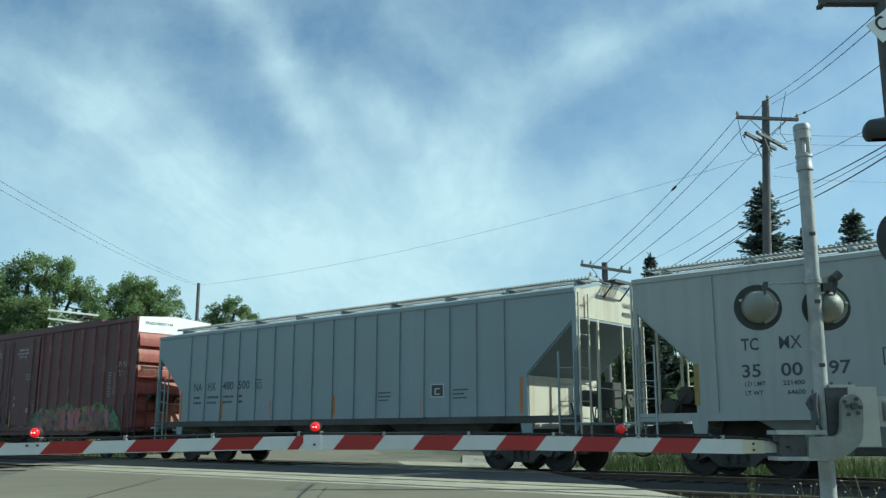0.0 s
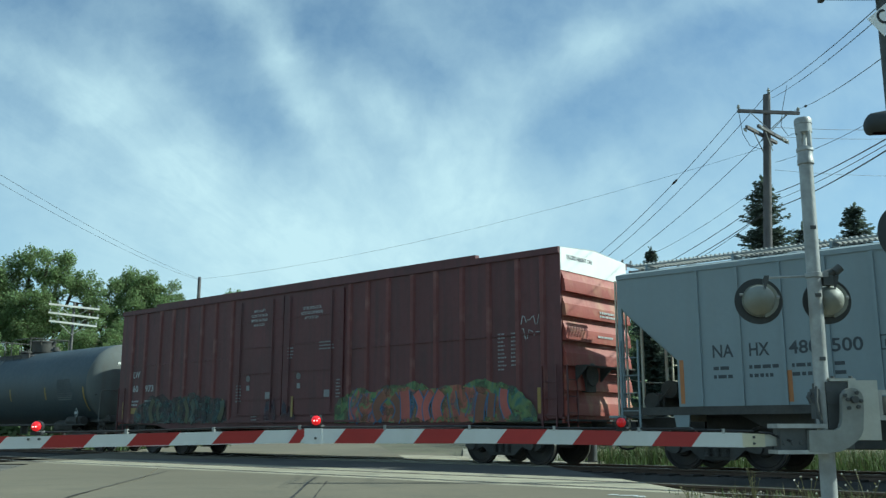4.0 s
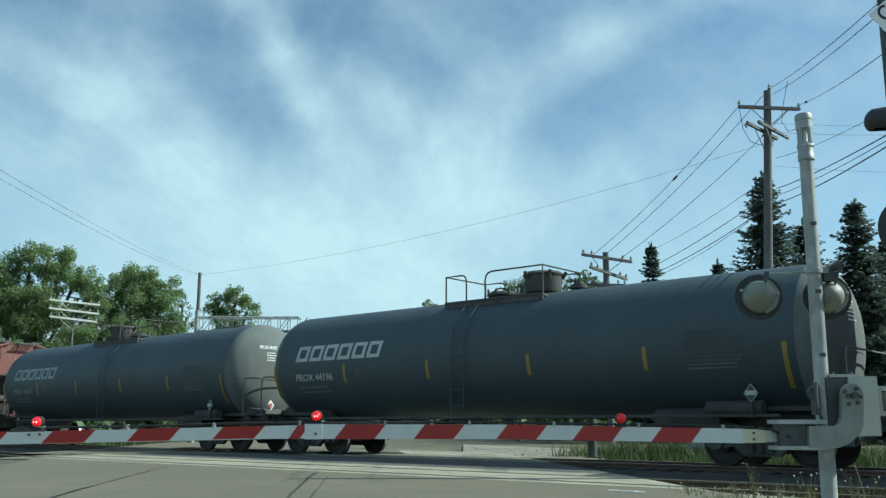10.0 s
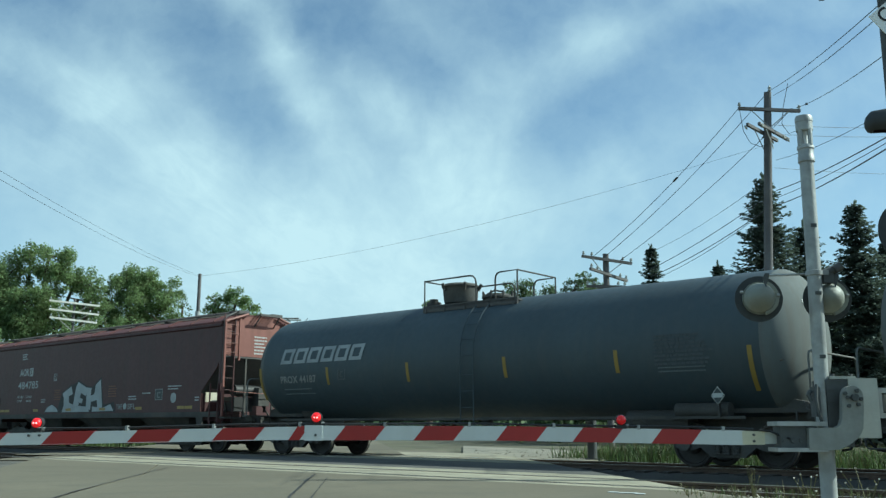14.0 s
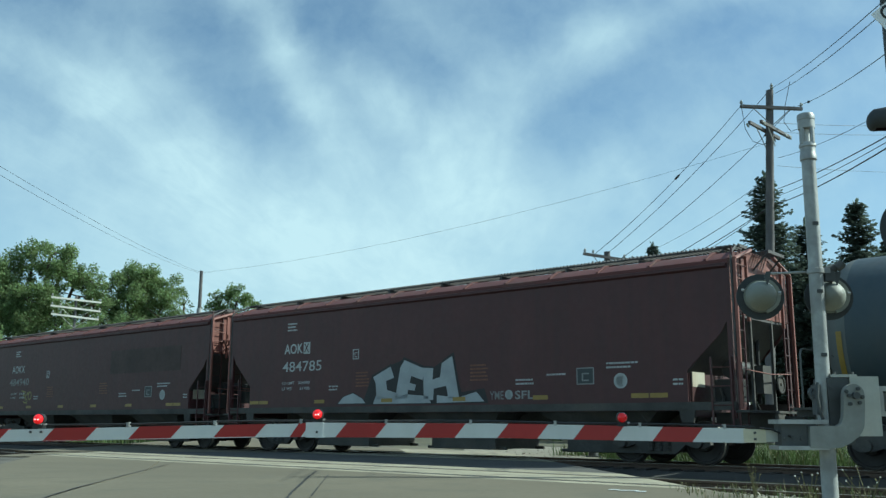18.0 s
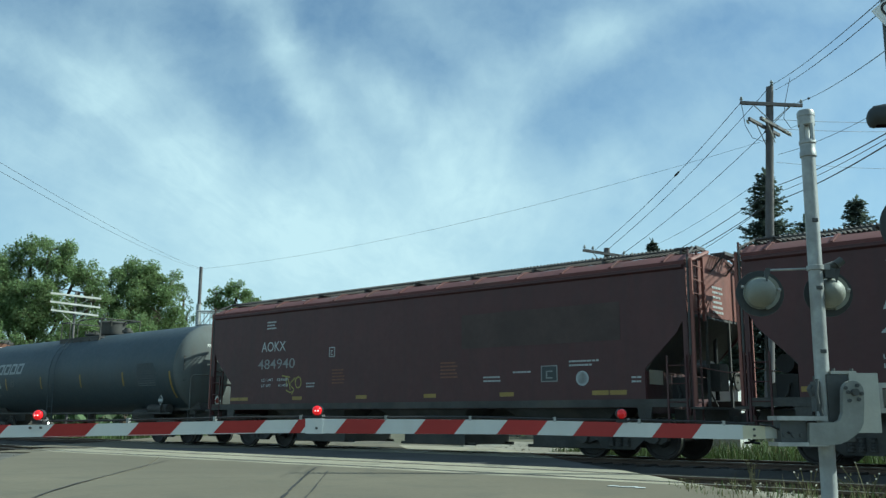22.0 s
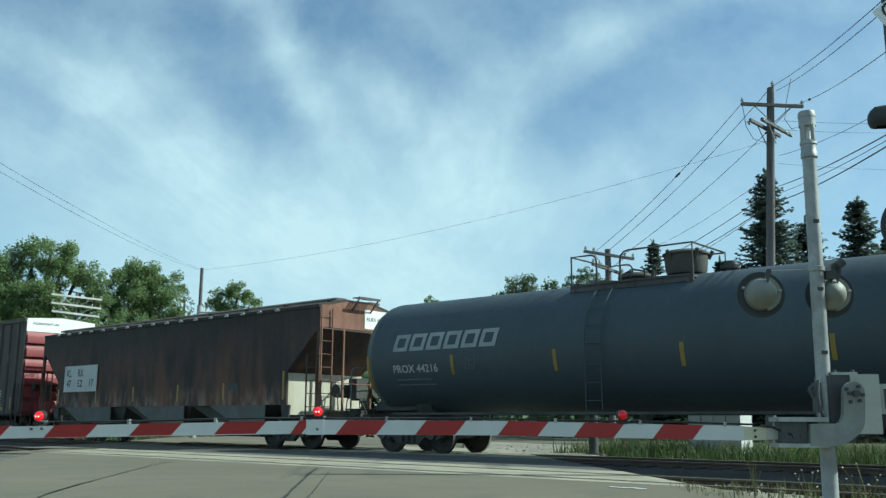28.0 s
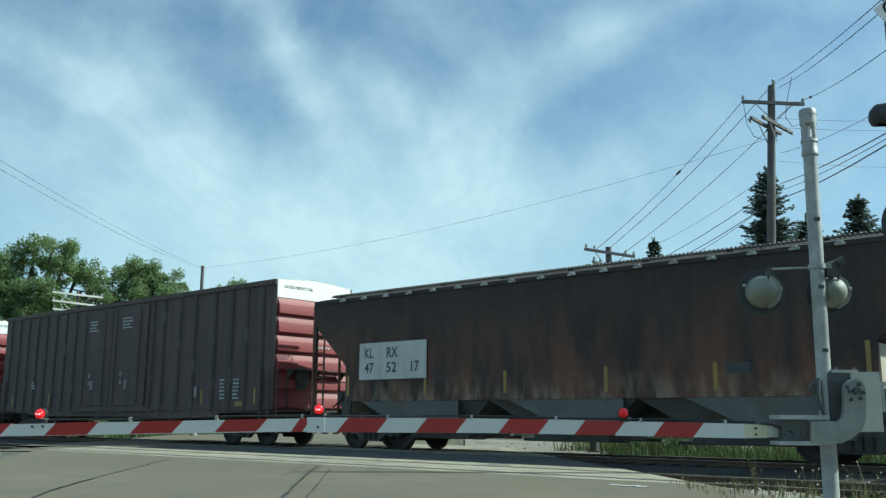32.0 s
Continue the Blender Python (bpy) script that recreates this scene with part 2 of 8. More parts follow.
def rusted(name):
    """Black paint that has rusted through in upright runs, most along its lower half, and worn pale at the foot."""
    m = surface(name, (0.034, 0.027, 0.026), 0.75, vary=0.3, big=0.6, small=10, grime=(0.075, 0.042, 0.032), streak=0.3, bump=0.2)
    N, K = m.node_tree.nodes, m.node_tree.links
    bs = N["Principled BSDF"]
    base = bs.inputs["Base Color"].links[0].from_socket
    tc = N.new("ShaderNodeTexCoord")
    sep = N.new("ShaderNodeSeparateXYZ")
    K.new(tc.outputs["Object"], sep.inputs[0])

    def worn(scale, size, z_full, z_none, lo, hi, colour, amount, under):
        mp = N.new("ShaderNodeMapping")
        mp.inputs["Scale"].default_value = scale
        K.new(tc.outputs["Object"], mp.inputs[0])
        n = N.new("ShaderNodeTexNoise")
        n.inputs["Scale"].default_value, n.inputs["Detail"].default_value = size, 7.0
        K.new(mp.outputs[0], n.inputs["Vector"])
        a, b, c, x = N.new("ShaderNodeMapRange"), N.new("ShaderNodeMapRange"), N.new("ShaderNodeMath"), N.new("ShaderNodeMix")
        a.inputs["From Min"].default_value, a.inputs["From Max"].default_value = lo, hi
        b.inputs["From Min"].default_value, b.inputs["From Max"].default_value = z_none, z_full
        a.inputs["To Max"].default_value = amount
        K.new(n.outputs["Fac"], a.inputs["Value"])
        K.new(sep.outputs["Z"], b.inputs["Value"])
        c.operation = "MULTIPLY"
        K.new(a.outputs[0], c.inputs[0])
        K.new(b.outputs[0], c.inputs[1])
        x.data_type = "RGBA"
        K.new(c.outputs[0], x.inputs["Factor"])
        K.new(under, x.inputs["A"])
        x.inputs["B"].default_value = (*colour, 1)
        return x.outputs["Result"]

    col = worn((1.6, 1.6, 0.45), 1.0, 1.6, 3.9, 0.38, 0.62, (0.175, 0.080, 0.048), 0.80, base)
    col = worn((2.5, 2.5, 0.8), 1.6, 1.35, 1.95, 0.44, 0.62, (0.30, 0.225, 0.165), 0.65, col)
    K.new(col, bs.inputs["Base Color"])
    return m


M = dict(
    concrete=surface("concrete", (0.138, 0.120, 0.082), 0.9, vary=0.17, big=0.28, small=9, grime=(0.107, 0.098, 0.070), patch=0.7, bump=0.35),
    crossing=surface("crossing_concrete", (0.297, 0.272, 0.200), 0.9, vary=0.25, big=0.8, small=12, grime=(0.128, 0.111, 0.093), patch=0.5, bump=0.3),
    asphalt=surface("asphalt", (0.09, 0.087, 0.08), 0.92, vary=0.25, big=0.6, small=30, bump=0.4),
    tar=surface("tar", (0.03, 0.028, 0.026), 0.7, vary=0.2),
    soil=surface("soil", (0.105, 0.095, 0.06), 0.95, vary=0.35, big=0.25, small=6, grime=(0.10, 0.12, 0.05), patch=0.7, bump=0.5),
    gravel=surface("gravel", (0.25, 0.23, 0.18), 0.95, vary=0.35, big=0.5, small=26, grime=(0.2, 0.17, 0.12), patch=0.5, bump=0.7),
    cinder=surface("cinder", (0.095, 0.088, 0.075), 0.95, vary=0.4, big=0.7, small=24, grime=(0.20, 0.185, 0.15), patch=0.35, bump=0.8),
    ballast=surface("ballast", (0.060, 0.056, 0.052), 0.95, vary=0.4, big=0.9, small=22, bump=0.8),
    tie=surface("tie", (0.045, 0.038, 0.033), 0.9, vary=0.3, small=18),
    rail=surface("rail", (0.11, 0.075, 0.055), 0.75, metal=0.2, vary=0.3),
    railtop=surface("rail_top", (0.522, 0.503, 0.475), 0.3, metal=0.9, vary=0.1, bump=0.03),
    grass=leafy("grass", (0.082, 0.115, 0.040), 0.55, 0.35),
    drygrass=leafy("dry_grass", (0.15, 0.135, 0.07), 0.4, 0.3),
    petal=leafy("petal", (0.72, 0.70, 0.64), 0.12, 0.3),
    leaf=leafy("leaf", (0.207, 0.273, 0.119), 0.40, 0.55),
    leafdark=leafy("leaf_dark", (0.138, 0.189, 0.097), 0.45, 0.4),
    needle=leafy("needle", (0.115, 0.145, 0.115), 0.45, 0.4),
    bark=surface("bark", (0.10, 0.075, 0.055), 0.95, vary=0.35, small=20, bump=0.7),
    pole=surface("pole_wood", (0.120, 0.115, 0.118), 0.9, vary=0.3, big=1.2, small=25, grime=(0.2, 0.18, 0.16), streak=0.5, bump=0.5),
    greywood=surface("grey_wood", (0.70, 0.68, 0.62), 0.9, vary=0.25, small=22, bump=0.4),
    galv=surface("galvanised", (0.372, 0.381, 0.372), 0.5, metal=0.3, vary=0.34, big=3.2, small=22, grime=(0.149, 0.153, 0.149), patch=0.75, streak=0.3, bump=0.15),
    casting=surface("casting_grey", (0.50, 0.505, 0.45), 0.6, metal=0.1, vary=0.12, big=3, small=20, grime=(0.28, 0.27, 0.24), streak=0.35, bump=0.15),
    castmid=surface("casting_mid", (0.27, 0.28, 0.26), 0.6, metal=0.1, vary=0.2, big=4, small=20, grime=(0.17, 0.17, 0.155), patch=0.6, streak=0.3, bump=0.2),
    castdark=surface("casting_dark", (0.075, 0.08, 0.08), 0.65, metal=0.15, vary=0.2, big=4, grime=(0.16, 0.155, 0.145), patch=0.4),
    lampshell=surface("lamp_shell", (0.23, 0.24, 0.205), 0.55, vary=0.15, big=5, small=30, grime=(0.15, 0.15, 0.125), patch=0.6),
    lampback=surface("lamp_back", (0.034, 0.038, 0.040), 0.6, vary=0.3, big=4),
    armwhite=surface("arm_white", (0.62, 0.64, 0.62), 0.4, vary=0.06, big=1.5, small=25, grime=(0.42, 0.42, 0.38), streak=0.25, bump=0.03),
    armred=surface("arm_red", (0.33, 0.018, 0.018), 0.4, vary=0.12, big=2, bump=0.03),
    armyellow=surface("arm_old_yellow", (0.60, 0.56, 0.40), 0.5, vary=0.12, big=4),
    redlens=surface("red_lens", (0.75, 0.010, 0.016), 0.15, vary=0.1, bump=0.0, glow=0.42),
    redlensdim=surface("red_lens_dim", (0.45, 0.008, 0.012), 0.15, vary=0.1, bump=0.0, glow=0.22),
    bulb=surface("lamp_bulb", (1.0, 0.30, 0.30), 0.3, vary=0.05, bump=0.0, glow=2.2),
    black=surface("black_rubber", (0.018, 0.018, 0.019), 0.6, vary=0.3),
    wire=surface("wire", (0.025, 0.025, 0.027), 0.5, vary=0.2, bump=0.0),
    insulator=surface("insulator", (0.35, 0.37, 0.36), 0.25, vary=0.2, bump=0.0),
    signwhite=surface("sign_white", (0.80, 0.81, 0.80), 0.45, vary=0.05, big=3, bump=0.02),
    hutwhite=surface("hut_white", (0.58, 0.58, 0.55), 0.5, vary=0.08, big=1.5, grime=(0.42, 0.40, 0.35), streak=0.25),
    under=surface("underframe", (0.066, 0.064, 0.060), 0.8, vary=0.35, big=1.5, small=16, grime=(0.10, 0.088, 0.072), patch=0.5),
    wheel=surface("wheel_steel", (0.045, 0.040, 0.037), 0.65, metal=0.3, vary=0.3, big=2, grime=(0.10, 0.07, 0.05), patch=0.4),
    tread=surface("wheel_tread", (0.45, 0.43, 0.40), 0.35, metal=0.9, vary=0.1, bump=0.02),
    hopgrey=surface("hopper_grey", (0.240, 0.288, 0.308), 0.55, vary=0.08, big=0.5, small=9, grime=(0.23, 0.26, 0.27), streak=0.4, bump=0.05),
    hopgrey2=surface("hopper_pale", (0.335, 0.36, 0.35), 0.55, vary=0.08, big=0.5, small=9, grime=(0.26, 0.27, 0.26), streak=0.45, bump=0.05),
    hopend=surface("hopper_end_cream", (0.504, 0.477, 0.387), 0.55, vary=0.08, big=1.2, grime=(0.324, 0.216, 0.117), streak=0.4, bump=0.05),
    roofgrey=surface("roof_grey", (0.378, 0.378, 0.360), 0.7, vary=0.15, grime=(0.225, 0.207, 0.180), patch=0.5),
    grate=surface("grating", (0.313, 0.322, 0.313), 0.55, metal=0.5, vary=0.2),
    gratedark=surface("grating_dark", (0.085, 0.08, 0.078), 0.65, metal=0.3, vary=0.25),
    aokroof=surface("hopper_oxide_roof", (0.105, 0.034, 0.032), 0.7, vary=0.2, big=0.9, small=10, grime=(0.085, 0.06, 0.05), patch=0.5, bump=0.1),
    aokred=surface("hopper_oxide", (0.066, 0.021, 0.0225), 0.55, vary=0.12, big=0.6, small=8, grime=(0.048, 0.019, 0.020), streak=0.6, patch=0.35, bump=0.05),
    # oxide red of the ends, lightened to carry the sun that falls on them
    aokendlit=surface("hopper_oxide_sunlit", (0.202, 0.075, 0.059), 0.6, vary=0.15, big=1.5, grime=(0.092, 0.037, 0.028), streak=0.4, bump=0.06),
    rusty=rusted("rusted_hopper"),
    rustend=surface("rusted_end", (0.20, 0.095, 0.062), 0.8, vary=0.3, big=1.2, grime=(0.10, 0.05, 0.04), streak=0.6, bump=0.2),
    chute=surface("hopper_chute", (0.125, 0.13, 0.122), 0.75, vary=0.2, big=1.0, grime=(0.10, 0.085, 0.07), patch=0.7),
    lwred=surface("boxcar_red", (0.108, 0.036, 0.038), 0.6, vary=0.16, big=0.5, small=8, grime=(0.056, 0.027, 0.028), streak=0.7, patch=0.35, bump=0.08),
    lwpost=surface("boxcar_post_red", (0.135, 0.040, 0.038), 0.6, vary=0.2, big=0.8, small=8, grime=(0.26, 0.13, 0.11), streak=0.0, patch=0.55, bump=0.08),
    # side red raised to sunlit strength for the ends, plus stained patches
    lwendlit=surface("boxcar_end_red_sunlit", (0.257, 0.056, 0.042), 0.6, vary=0.2, big=0.9, grime=(0.360, 0.216, 0.117), patch=0.6, streak=0.2, bump=0.08),
    boxgrey=surface("boxcar_grey", (0.088, 0.061, 0.057), 0.65, vary=0.2, big=0.5, grime=(0.038, 0.030, 0.030), streak=0.75, patch=0.2, bump=0.08),
    # wall grey darkened to carry the shadow along the posts, with paler patches
    boxpost=surface("boxcar_post_shaded", (0.050, 0.038, 0.038), 0.65, vary=0.2, big=0.9, grime=(0.15, 0.125, 0.118), patch=0.6, bump=0.08),
    boxend=surface("boxcar_end", (0.212, 0.035, 0.039), 0.55, vary=0.12, big=1.0, grime=(0.184, 0.046, 0.041), streak=0.4, bump=0.06),
    endwhite=surface("end_white", (0.781, 0.790, 0.763), 0.45, vary=0.05, big=1.5, grime=(0.558, 0.539, 0.465), streak=0.15, bump=0.03),
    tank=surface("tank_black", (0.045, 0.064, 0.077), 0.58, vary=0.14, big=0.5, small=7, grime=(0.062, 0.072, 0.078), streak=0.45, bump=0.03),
    # dished ends: sunlit brightness put into the base colour, well above the shell's
    tankhead=surface("tank_head_sunlit", (0.144, 0.157, 0.154), 0.85, spec=0.15, vary=0.12, big=0.9, small=9, grime=(0.118, 0.104, 0.089), streak=0.4, bump=0.04),
    logo=surface("stencil_white", (0.42, 0.44, 0.44), 0.55, vary=0.12, big=3, small=30, grime=(0.3, 0.31, 0.32), patch=0.3, bump=0.0),
    logodim=surface("stencil_greyed", (0.29, 0.315, 0.325), 0.6, vary=0.15, big=3, small=30, grime=(0.2, 0.21, 0.22), patch=0.4, bump=0.0),
    ink=surface("stencil_dark", (0.055, 0.065, 0.075), 0.6, vary=0.1, bump=0.0),
    reflector=surface("reflector_yellow", (0.27, 0.185, 0.04), 0.4, vary=0.15, big=4, bump=0.0),
    orange=surface("reflector_orange", (0.42, 0.17, 0.055), 0.5, vary=0.15, big=4, bump=0.0),
    panelgrey=surface("number_panel_grey", (0.50, 0.52, 0.51), 0.5, vary=0.1, big=1.5, small=14, grime=(0.32, 0.28, 0.22), streak=0.3, patch=0.2, bump=0.03),
    stencildim=surface("stencil_worn", (0.26, 0.265, 0.265), 0.6, vary=0.2, big=3, small=30, grime=(0.14, 0.11, 0.11), patch=0.5, bump=0.0),
    stencilfaint=surface("stencil_faint", (0.10, 0.115, 0.12), 0.6, vary=0.2, big=3, small=30, bump=0.0),
    aokpatch=surface("hopper_repaint", (0.062, 0.040, 0.036), 0.7, vary=0.2, big=1.2, small=8, bump=0.03),
    plate=surface("data_plate", (0.04, 0.05, 0.055), 0.5, vary=0.2, bump=0.0),
    g_olive=surface("spray_olive", (0.075, 0.075, 0.035), 0.6, vary=0.3, big=1.5, grime=(0.07, 0.13, 0.12), patch=0.7, bump=0.0),
    g_blue=surface("spray_blue", (0.05, 0.125, 0.235), 0.6, vary=0.25, big=1.5, bump=0.0),
    g_red=surface("spray_red", (0.40, 0.105, 0.08), 0.6, vary=0.2, big=1.2, bump=0.0),
    g_rust=surface("spray_brown", (0.19, 0.08, 0.045), 0.6, vary=0.25, big=1.2, bump=0.0),
    g_white=surface("spray_silver", (0.34, 0.37, 0.39), 0.5, vary=0.15, big=1.5, small=20, grime=(0.22, 0.23, 0.245), patch=0.4, bump=0.0),
    g_mixcool=sprayed("spray_cool", [(0.04, 0.10, 0.10), (0.075, 0.075, 0.035), (0.03, 0.075, 0.085), (0.055, 0.022, 0.022), (0.05, 0.12, 0.10), (0.02, 0.03, 0.03), (0.04, 0.10, 0.12)], 2.2),
    g_mixwarm=sprayed("spray_warm", [(0.05, 0.13, 0.25), (0.38, 0.10, 0.075), (0.20, 0.09, 0.05), (0.42, 0.12, 0.085), (0.16, 0.27, 0.10), (0.36, 0.09, 0.075), (0.06, 0.14, 0.24)], 1.5),
    g_mixgreen=sprayed("spray_greens", [(0.10, 0.20, 0.075), (0.05, 0.14, 0.13), (0.17, 0.24, 0.09), (0.07, 0.15, 0.07), (0.20, 0.25, 0.12)], 1.8, thin=0.2),
    g_yellow=surface("spray_yellow", (0.30, 0.27, 0.07), 0.6, vary=0.2, big=2, bump=0.0),
    g_bluedark=sprayed("spray_dark_blue", [(0.03, 0.06, 0.10), (0.06, 0.03, 0.035), (0.035, 0.075, 0.12)], 2.5, thin=0.5),
    g_black=surface("spray_black", (0.02, 0.02, 0.022), 0.6, vary=0.2, bump=0.0),
)


# ---- mesh helpers ----
def box(bm, x0, x1, y0, y1, z0, z1):
    v = [bm.verts.new((x, y, z)) for x in (x0, x1) for y in (y0, y1) for z in (z0, z1)]
    for f in ((0, 1, 3, 2), (4, 6, 7, 5), (0, 4, 5, 1), (2, 3, 7, 6), (0, 2, 6, 4), (1, 5, 7, 3)):
        bm.faces.new([v[i] for i in f])
    return v


def prism(bm, poly, y0, y1, axis="y"):
    """A flat outline (pairs) drawn out between y0 and y1 along the axis; the pairs are the other two coordinates in order."""
    def at(a, b, c):
        return {"y": (a, c, b), "x": (c, a, b), "z": (a, b, c)}[axis]
    p = [bm.verts.new(at(a, b, y0)) for a, b in poly]
    q = [bm.verts.new(at(a, b, y1)) for a, b in poly]
    bm.faces.new(p)
    bm.faces.new(q[::-1])
    n = len(poly)
    for i in range(n):
        bm.faces.new((p[i], q[i], q[(i + 1) % n], p[(i + 1) % n]))


def ring_at(bm, c, axis, r, n, up=None):
    axis = Vector(axis).normalized()
    a = axis.orthogonal().normalized() if up is None else up
    b = axis.cross(a)
    return [bm.verts.new(Vector(c) + (a * math.cos(2 * math.pi * i / n) + b * math.sin(2 * math.pi * i / n)) * r) for i in range(n)]


def bridge(bm, a, b, smooth=True):
    n = len(a)
    for i in range(n):
        f = bm.faces.new((a[i], a[(i + 1) % n], b[(i + 1) % n], b[i]))
        f.smooth = smooth


def rod(bm, p, q, r, n=6, r2=None, caps=True):
    d = Vector(q) - Vector(p)
    up = d.normalized().orthogonal().normalized()
    a, b = ring_at(bm, p, d, r, n, up), ring_at(bm, q, d, r if r2 is None else r2, n, up)
    bridge(bm, a, b)
    if caps:
        bm.faces.new(a[::-1])
        bm.faces.new(b)


def pipe(bm, pts, r, n=6):
    pts = [Vector(p) for p in pts]
    prev, up = None, None
    for i, p in enumerate(pts):
        d = (pts[min(i + 1, len(pts) - 1)] - pts[max(i - 1, 0)]).normalized()
        up = d.orthogonal().normalized() if up is None else (up - d * up.dot(d)).normalized()
        cur = ring_at(bm, p, d, r, n, up)
        if prev:
            bridge(bm, prev, cur)
        else:
            bm.faces.new(cur[::-1])
        prev = cur
    bm.faces.new(prev)


def lathe(bm, profile, origin, axis, n=24):
    """Rings of (distance along axis, radius)."""
    axis = Vector(axis).normalized()
    up = axis.orthogonal().normalized()
    prev = None
    for t, r in profile:
        cur = ring_at(bm, Vector(origin) + axis * t, axis, max(r, 1e-4), n, up)
        if prev:
            bridge(bm, prev, cur)
        else:
            bm.faces.new(cur[::-1])
        prev = cur
    bm.faces.new(prev)


def soften(bm, width, seg=2):
    edges = [e for e in bm.edges if len(e.link_faces) == 2 and e.calc_face_angle(0) > 0.6]
    bmesh.ops.bevel(bm, geom=edges, offset=width, segments=seg, affect="EDGES", profile=0.5)


def mesh_of(name, bm, material):
    bmesh.ops.recalc_face_normals(bm, faces=bm.faces)
    me = bpy.data.meshes.new(name)
    bm.to_mesh(me)
    bm.free()
    me.set_sharp_from_angle(angle=radians(38))
    me.materials.append(M[material] if isinstance(material, str) else material)
    return me


def part(name, bm, material, parent, label="", at=None):
    """Link a bmesh, or a finished mesh, as one mesh object under a thing or a part."""
    me = bm if isinstance(bm, bpy.types.Mesh) else mesh_of(name, bm, material)
    ob = new(name, me)
    if parent is not None:
        ob.parent = parent
    if at is not None:
        ob.matrix_basis = at
    if label:
        tagged(ob, label)
    if name in ("small_print", "walkway", "end_step"):
        tagged(ob, kind="stuff")
    return ob


def thing(name, label, category, at=None, group="", kind=""):
    ob = new(name)
    ob.empty_display_size = 0.2
    if at is not None:
        ob.matrix_basis = at
    return tagged(ob, label, category, group, kind)


def whole(name, bm, material, label, category, at=None, group="", kind=""):
    ob = part(name, bm, material, None, "", at)
    return tagged(ob, label, category, group, kind)


def lettering(body, width, height, x, z, parent, material, y, wrap=None, name="lettering", facing=0.0, lift=0.006, thin=0.0):
    """Flat letters of the given width and height with their lower left corner at (x, z); wrap bends them round a tank (axis height, radius)."""
    cu = bpy.data.curves.new(name, "FONT")
    cu.body, cu.resolution_u, cu.offset = body, 3, (0.003 if "M" in body else 0.016) - thin
    tmp = bpy.data.objects.new(name, cu)
    scene.collection.objects.link(tmp)
    me = bpy.data.meshes.new_from_object(tmp.evaluated_get(bpy.context.evaluated_depsgraph_get()))
    bpy.data.objects.remove(tmp)
    bpy.data.curves.remove(cu)
    xs = [v.co.x for v in me.vertices]
    ys = [v.co.y for v in me.vertices]
    w, h = max(xs) - min(xs), max(ys) - min(ys)
    x0, y0 = min(xs), min(ys)
    for v in me.vertices:
        a, b = (v.co.x - x0) / w * width, (v.co.y - y0) / h * height
        if facing:                               # on a car end, read from outside at +x
            v.co = (y + lift, x + a, z + b)
        elif wrap:
            zc, r = wrap
            v.co = (x + a, -math.sqrt(max(0.01, r * r - (z + b - zc) ** 2)) - lift - 0.008, z + b)
        else:
            v.co = (x + a, y - lift, z + b)
    if height < 0.2:
        me.materials.clear()
        me.materials.append(M[material])
        ob = new(name, me)
        ob.parent = parent
        return tagged(ob, kind="stuff")
    # large letters are painted one by one
    group_of = list(range(len(me.vertices)))

    def root(i):
        while group_of[i] != i:
            group_of[i] = group_of[group_of[i]]
            i = group_of[i]
        return i

    for f in me.polygons:
        first = root(f.vertices[0])
        for i in f.vertices[1:]:
            group_of[root(i)] = first
    letters = {}
    for f in me.polygons:
        letters.setdefault(root(f.vertices[0]), []).append(list(f.vertices))
    if len(letters) > 1:
        holder = new(name)
        holder.empty_display_size = 0.1
        holder.parent = parent
    for faces in letters.values():
        used = sorted({i for f in faces for i in f})
        slot = {i: k for k, i in enumerate(used)}
        lm = bpy.data.meshes.new("letter")
        lm.from_pydata([tuple(me.vertices[i].co) for i in used], [], [[slot[i] for i in f] for f in faces])
        lm.materials.append(M[material])
        ob = new("letter", lm)
        ob.parent = holder if len(letters) > 1 else parent
    bpy.data.meshes.remove(me)
    return ob


def bars(parent, x, z, width, rows, height, gap, material, y, name="small_print", wrap=None, seed=0, facing=0.0):
    """Writing too small to read: broken bars in lines."""
    rnd = random.Random(seed + int(1000 * abs(x) + 77 * z))
    bm = bmesh.new()
    for i in range(rows):
        zz = z - i * (height + gap)
        xx, end = x, x + width * rnd.uniform(0.75, 1.0)
        while xx < end - 0.02:
            w = rnd.uniform(0.5, 2.2) * height * 1.3
            w = min(w, end - xx)
            if facing:
                box(bm, y, y + 0.005, xx, xx + w, zz, zz + height)
            elif wrap:
                yy = -math.sqrt(wrap[1] ** 2 - (zz - wrap[0]) ** 2)
                box(bm, xx, xx + w, yy - 0.014, yy - 0.004, zz, zz + height)
            else:
                box(bm, xx, xx + w, y - 0.005, y, zz, zz + height)
            xx += w + height * 0.5
    return part(name, bm, material, parent)


def ladder_mesh(bm, a, b, z0, z1, r=0.018, step=0.38, rung_r=0.012):
    """Two stiles at the plan points a and b, with rungs between."""
    for p in (a, b):
        box(bm, p[0] - r, p[0] + r, p[1] - r, p[1] + r, z0, z1)
    z = z0 + step * 0.6
    while z < z1 - 0.05:
        rod(bm, (*a, z), (*b, z), rung_r, 5)
        z += step


# ---- ground, road and track ----
TRACK = pose(0, 0, 0, 0, 0, TH)               # x along the track, y away from the viewer
SIDE = 17.91                                  # near side of the train
AXIS = SIDE + 1.55                            # middle of the busy track
SIDING = 12.72                                # middle of the empty track


def height_at(o):
    """The road climbs to the crossing and runs level over it."""
    k = min(1.0, max(0.0, (6.2 - o) / 6.2))
    return -0.4 * k * k * (3 - 2 * k)


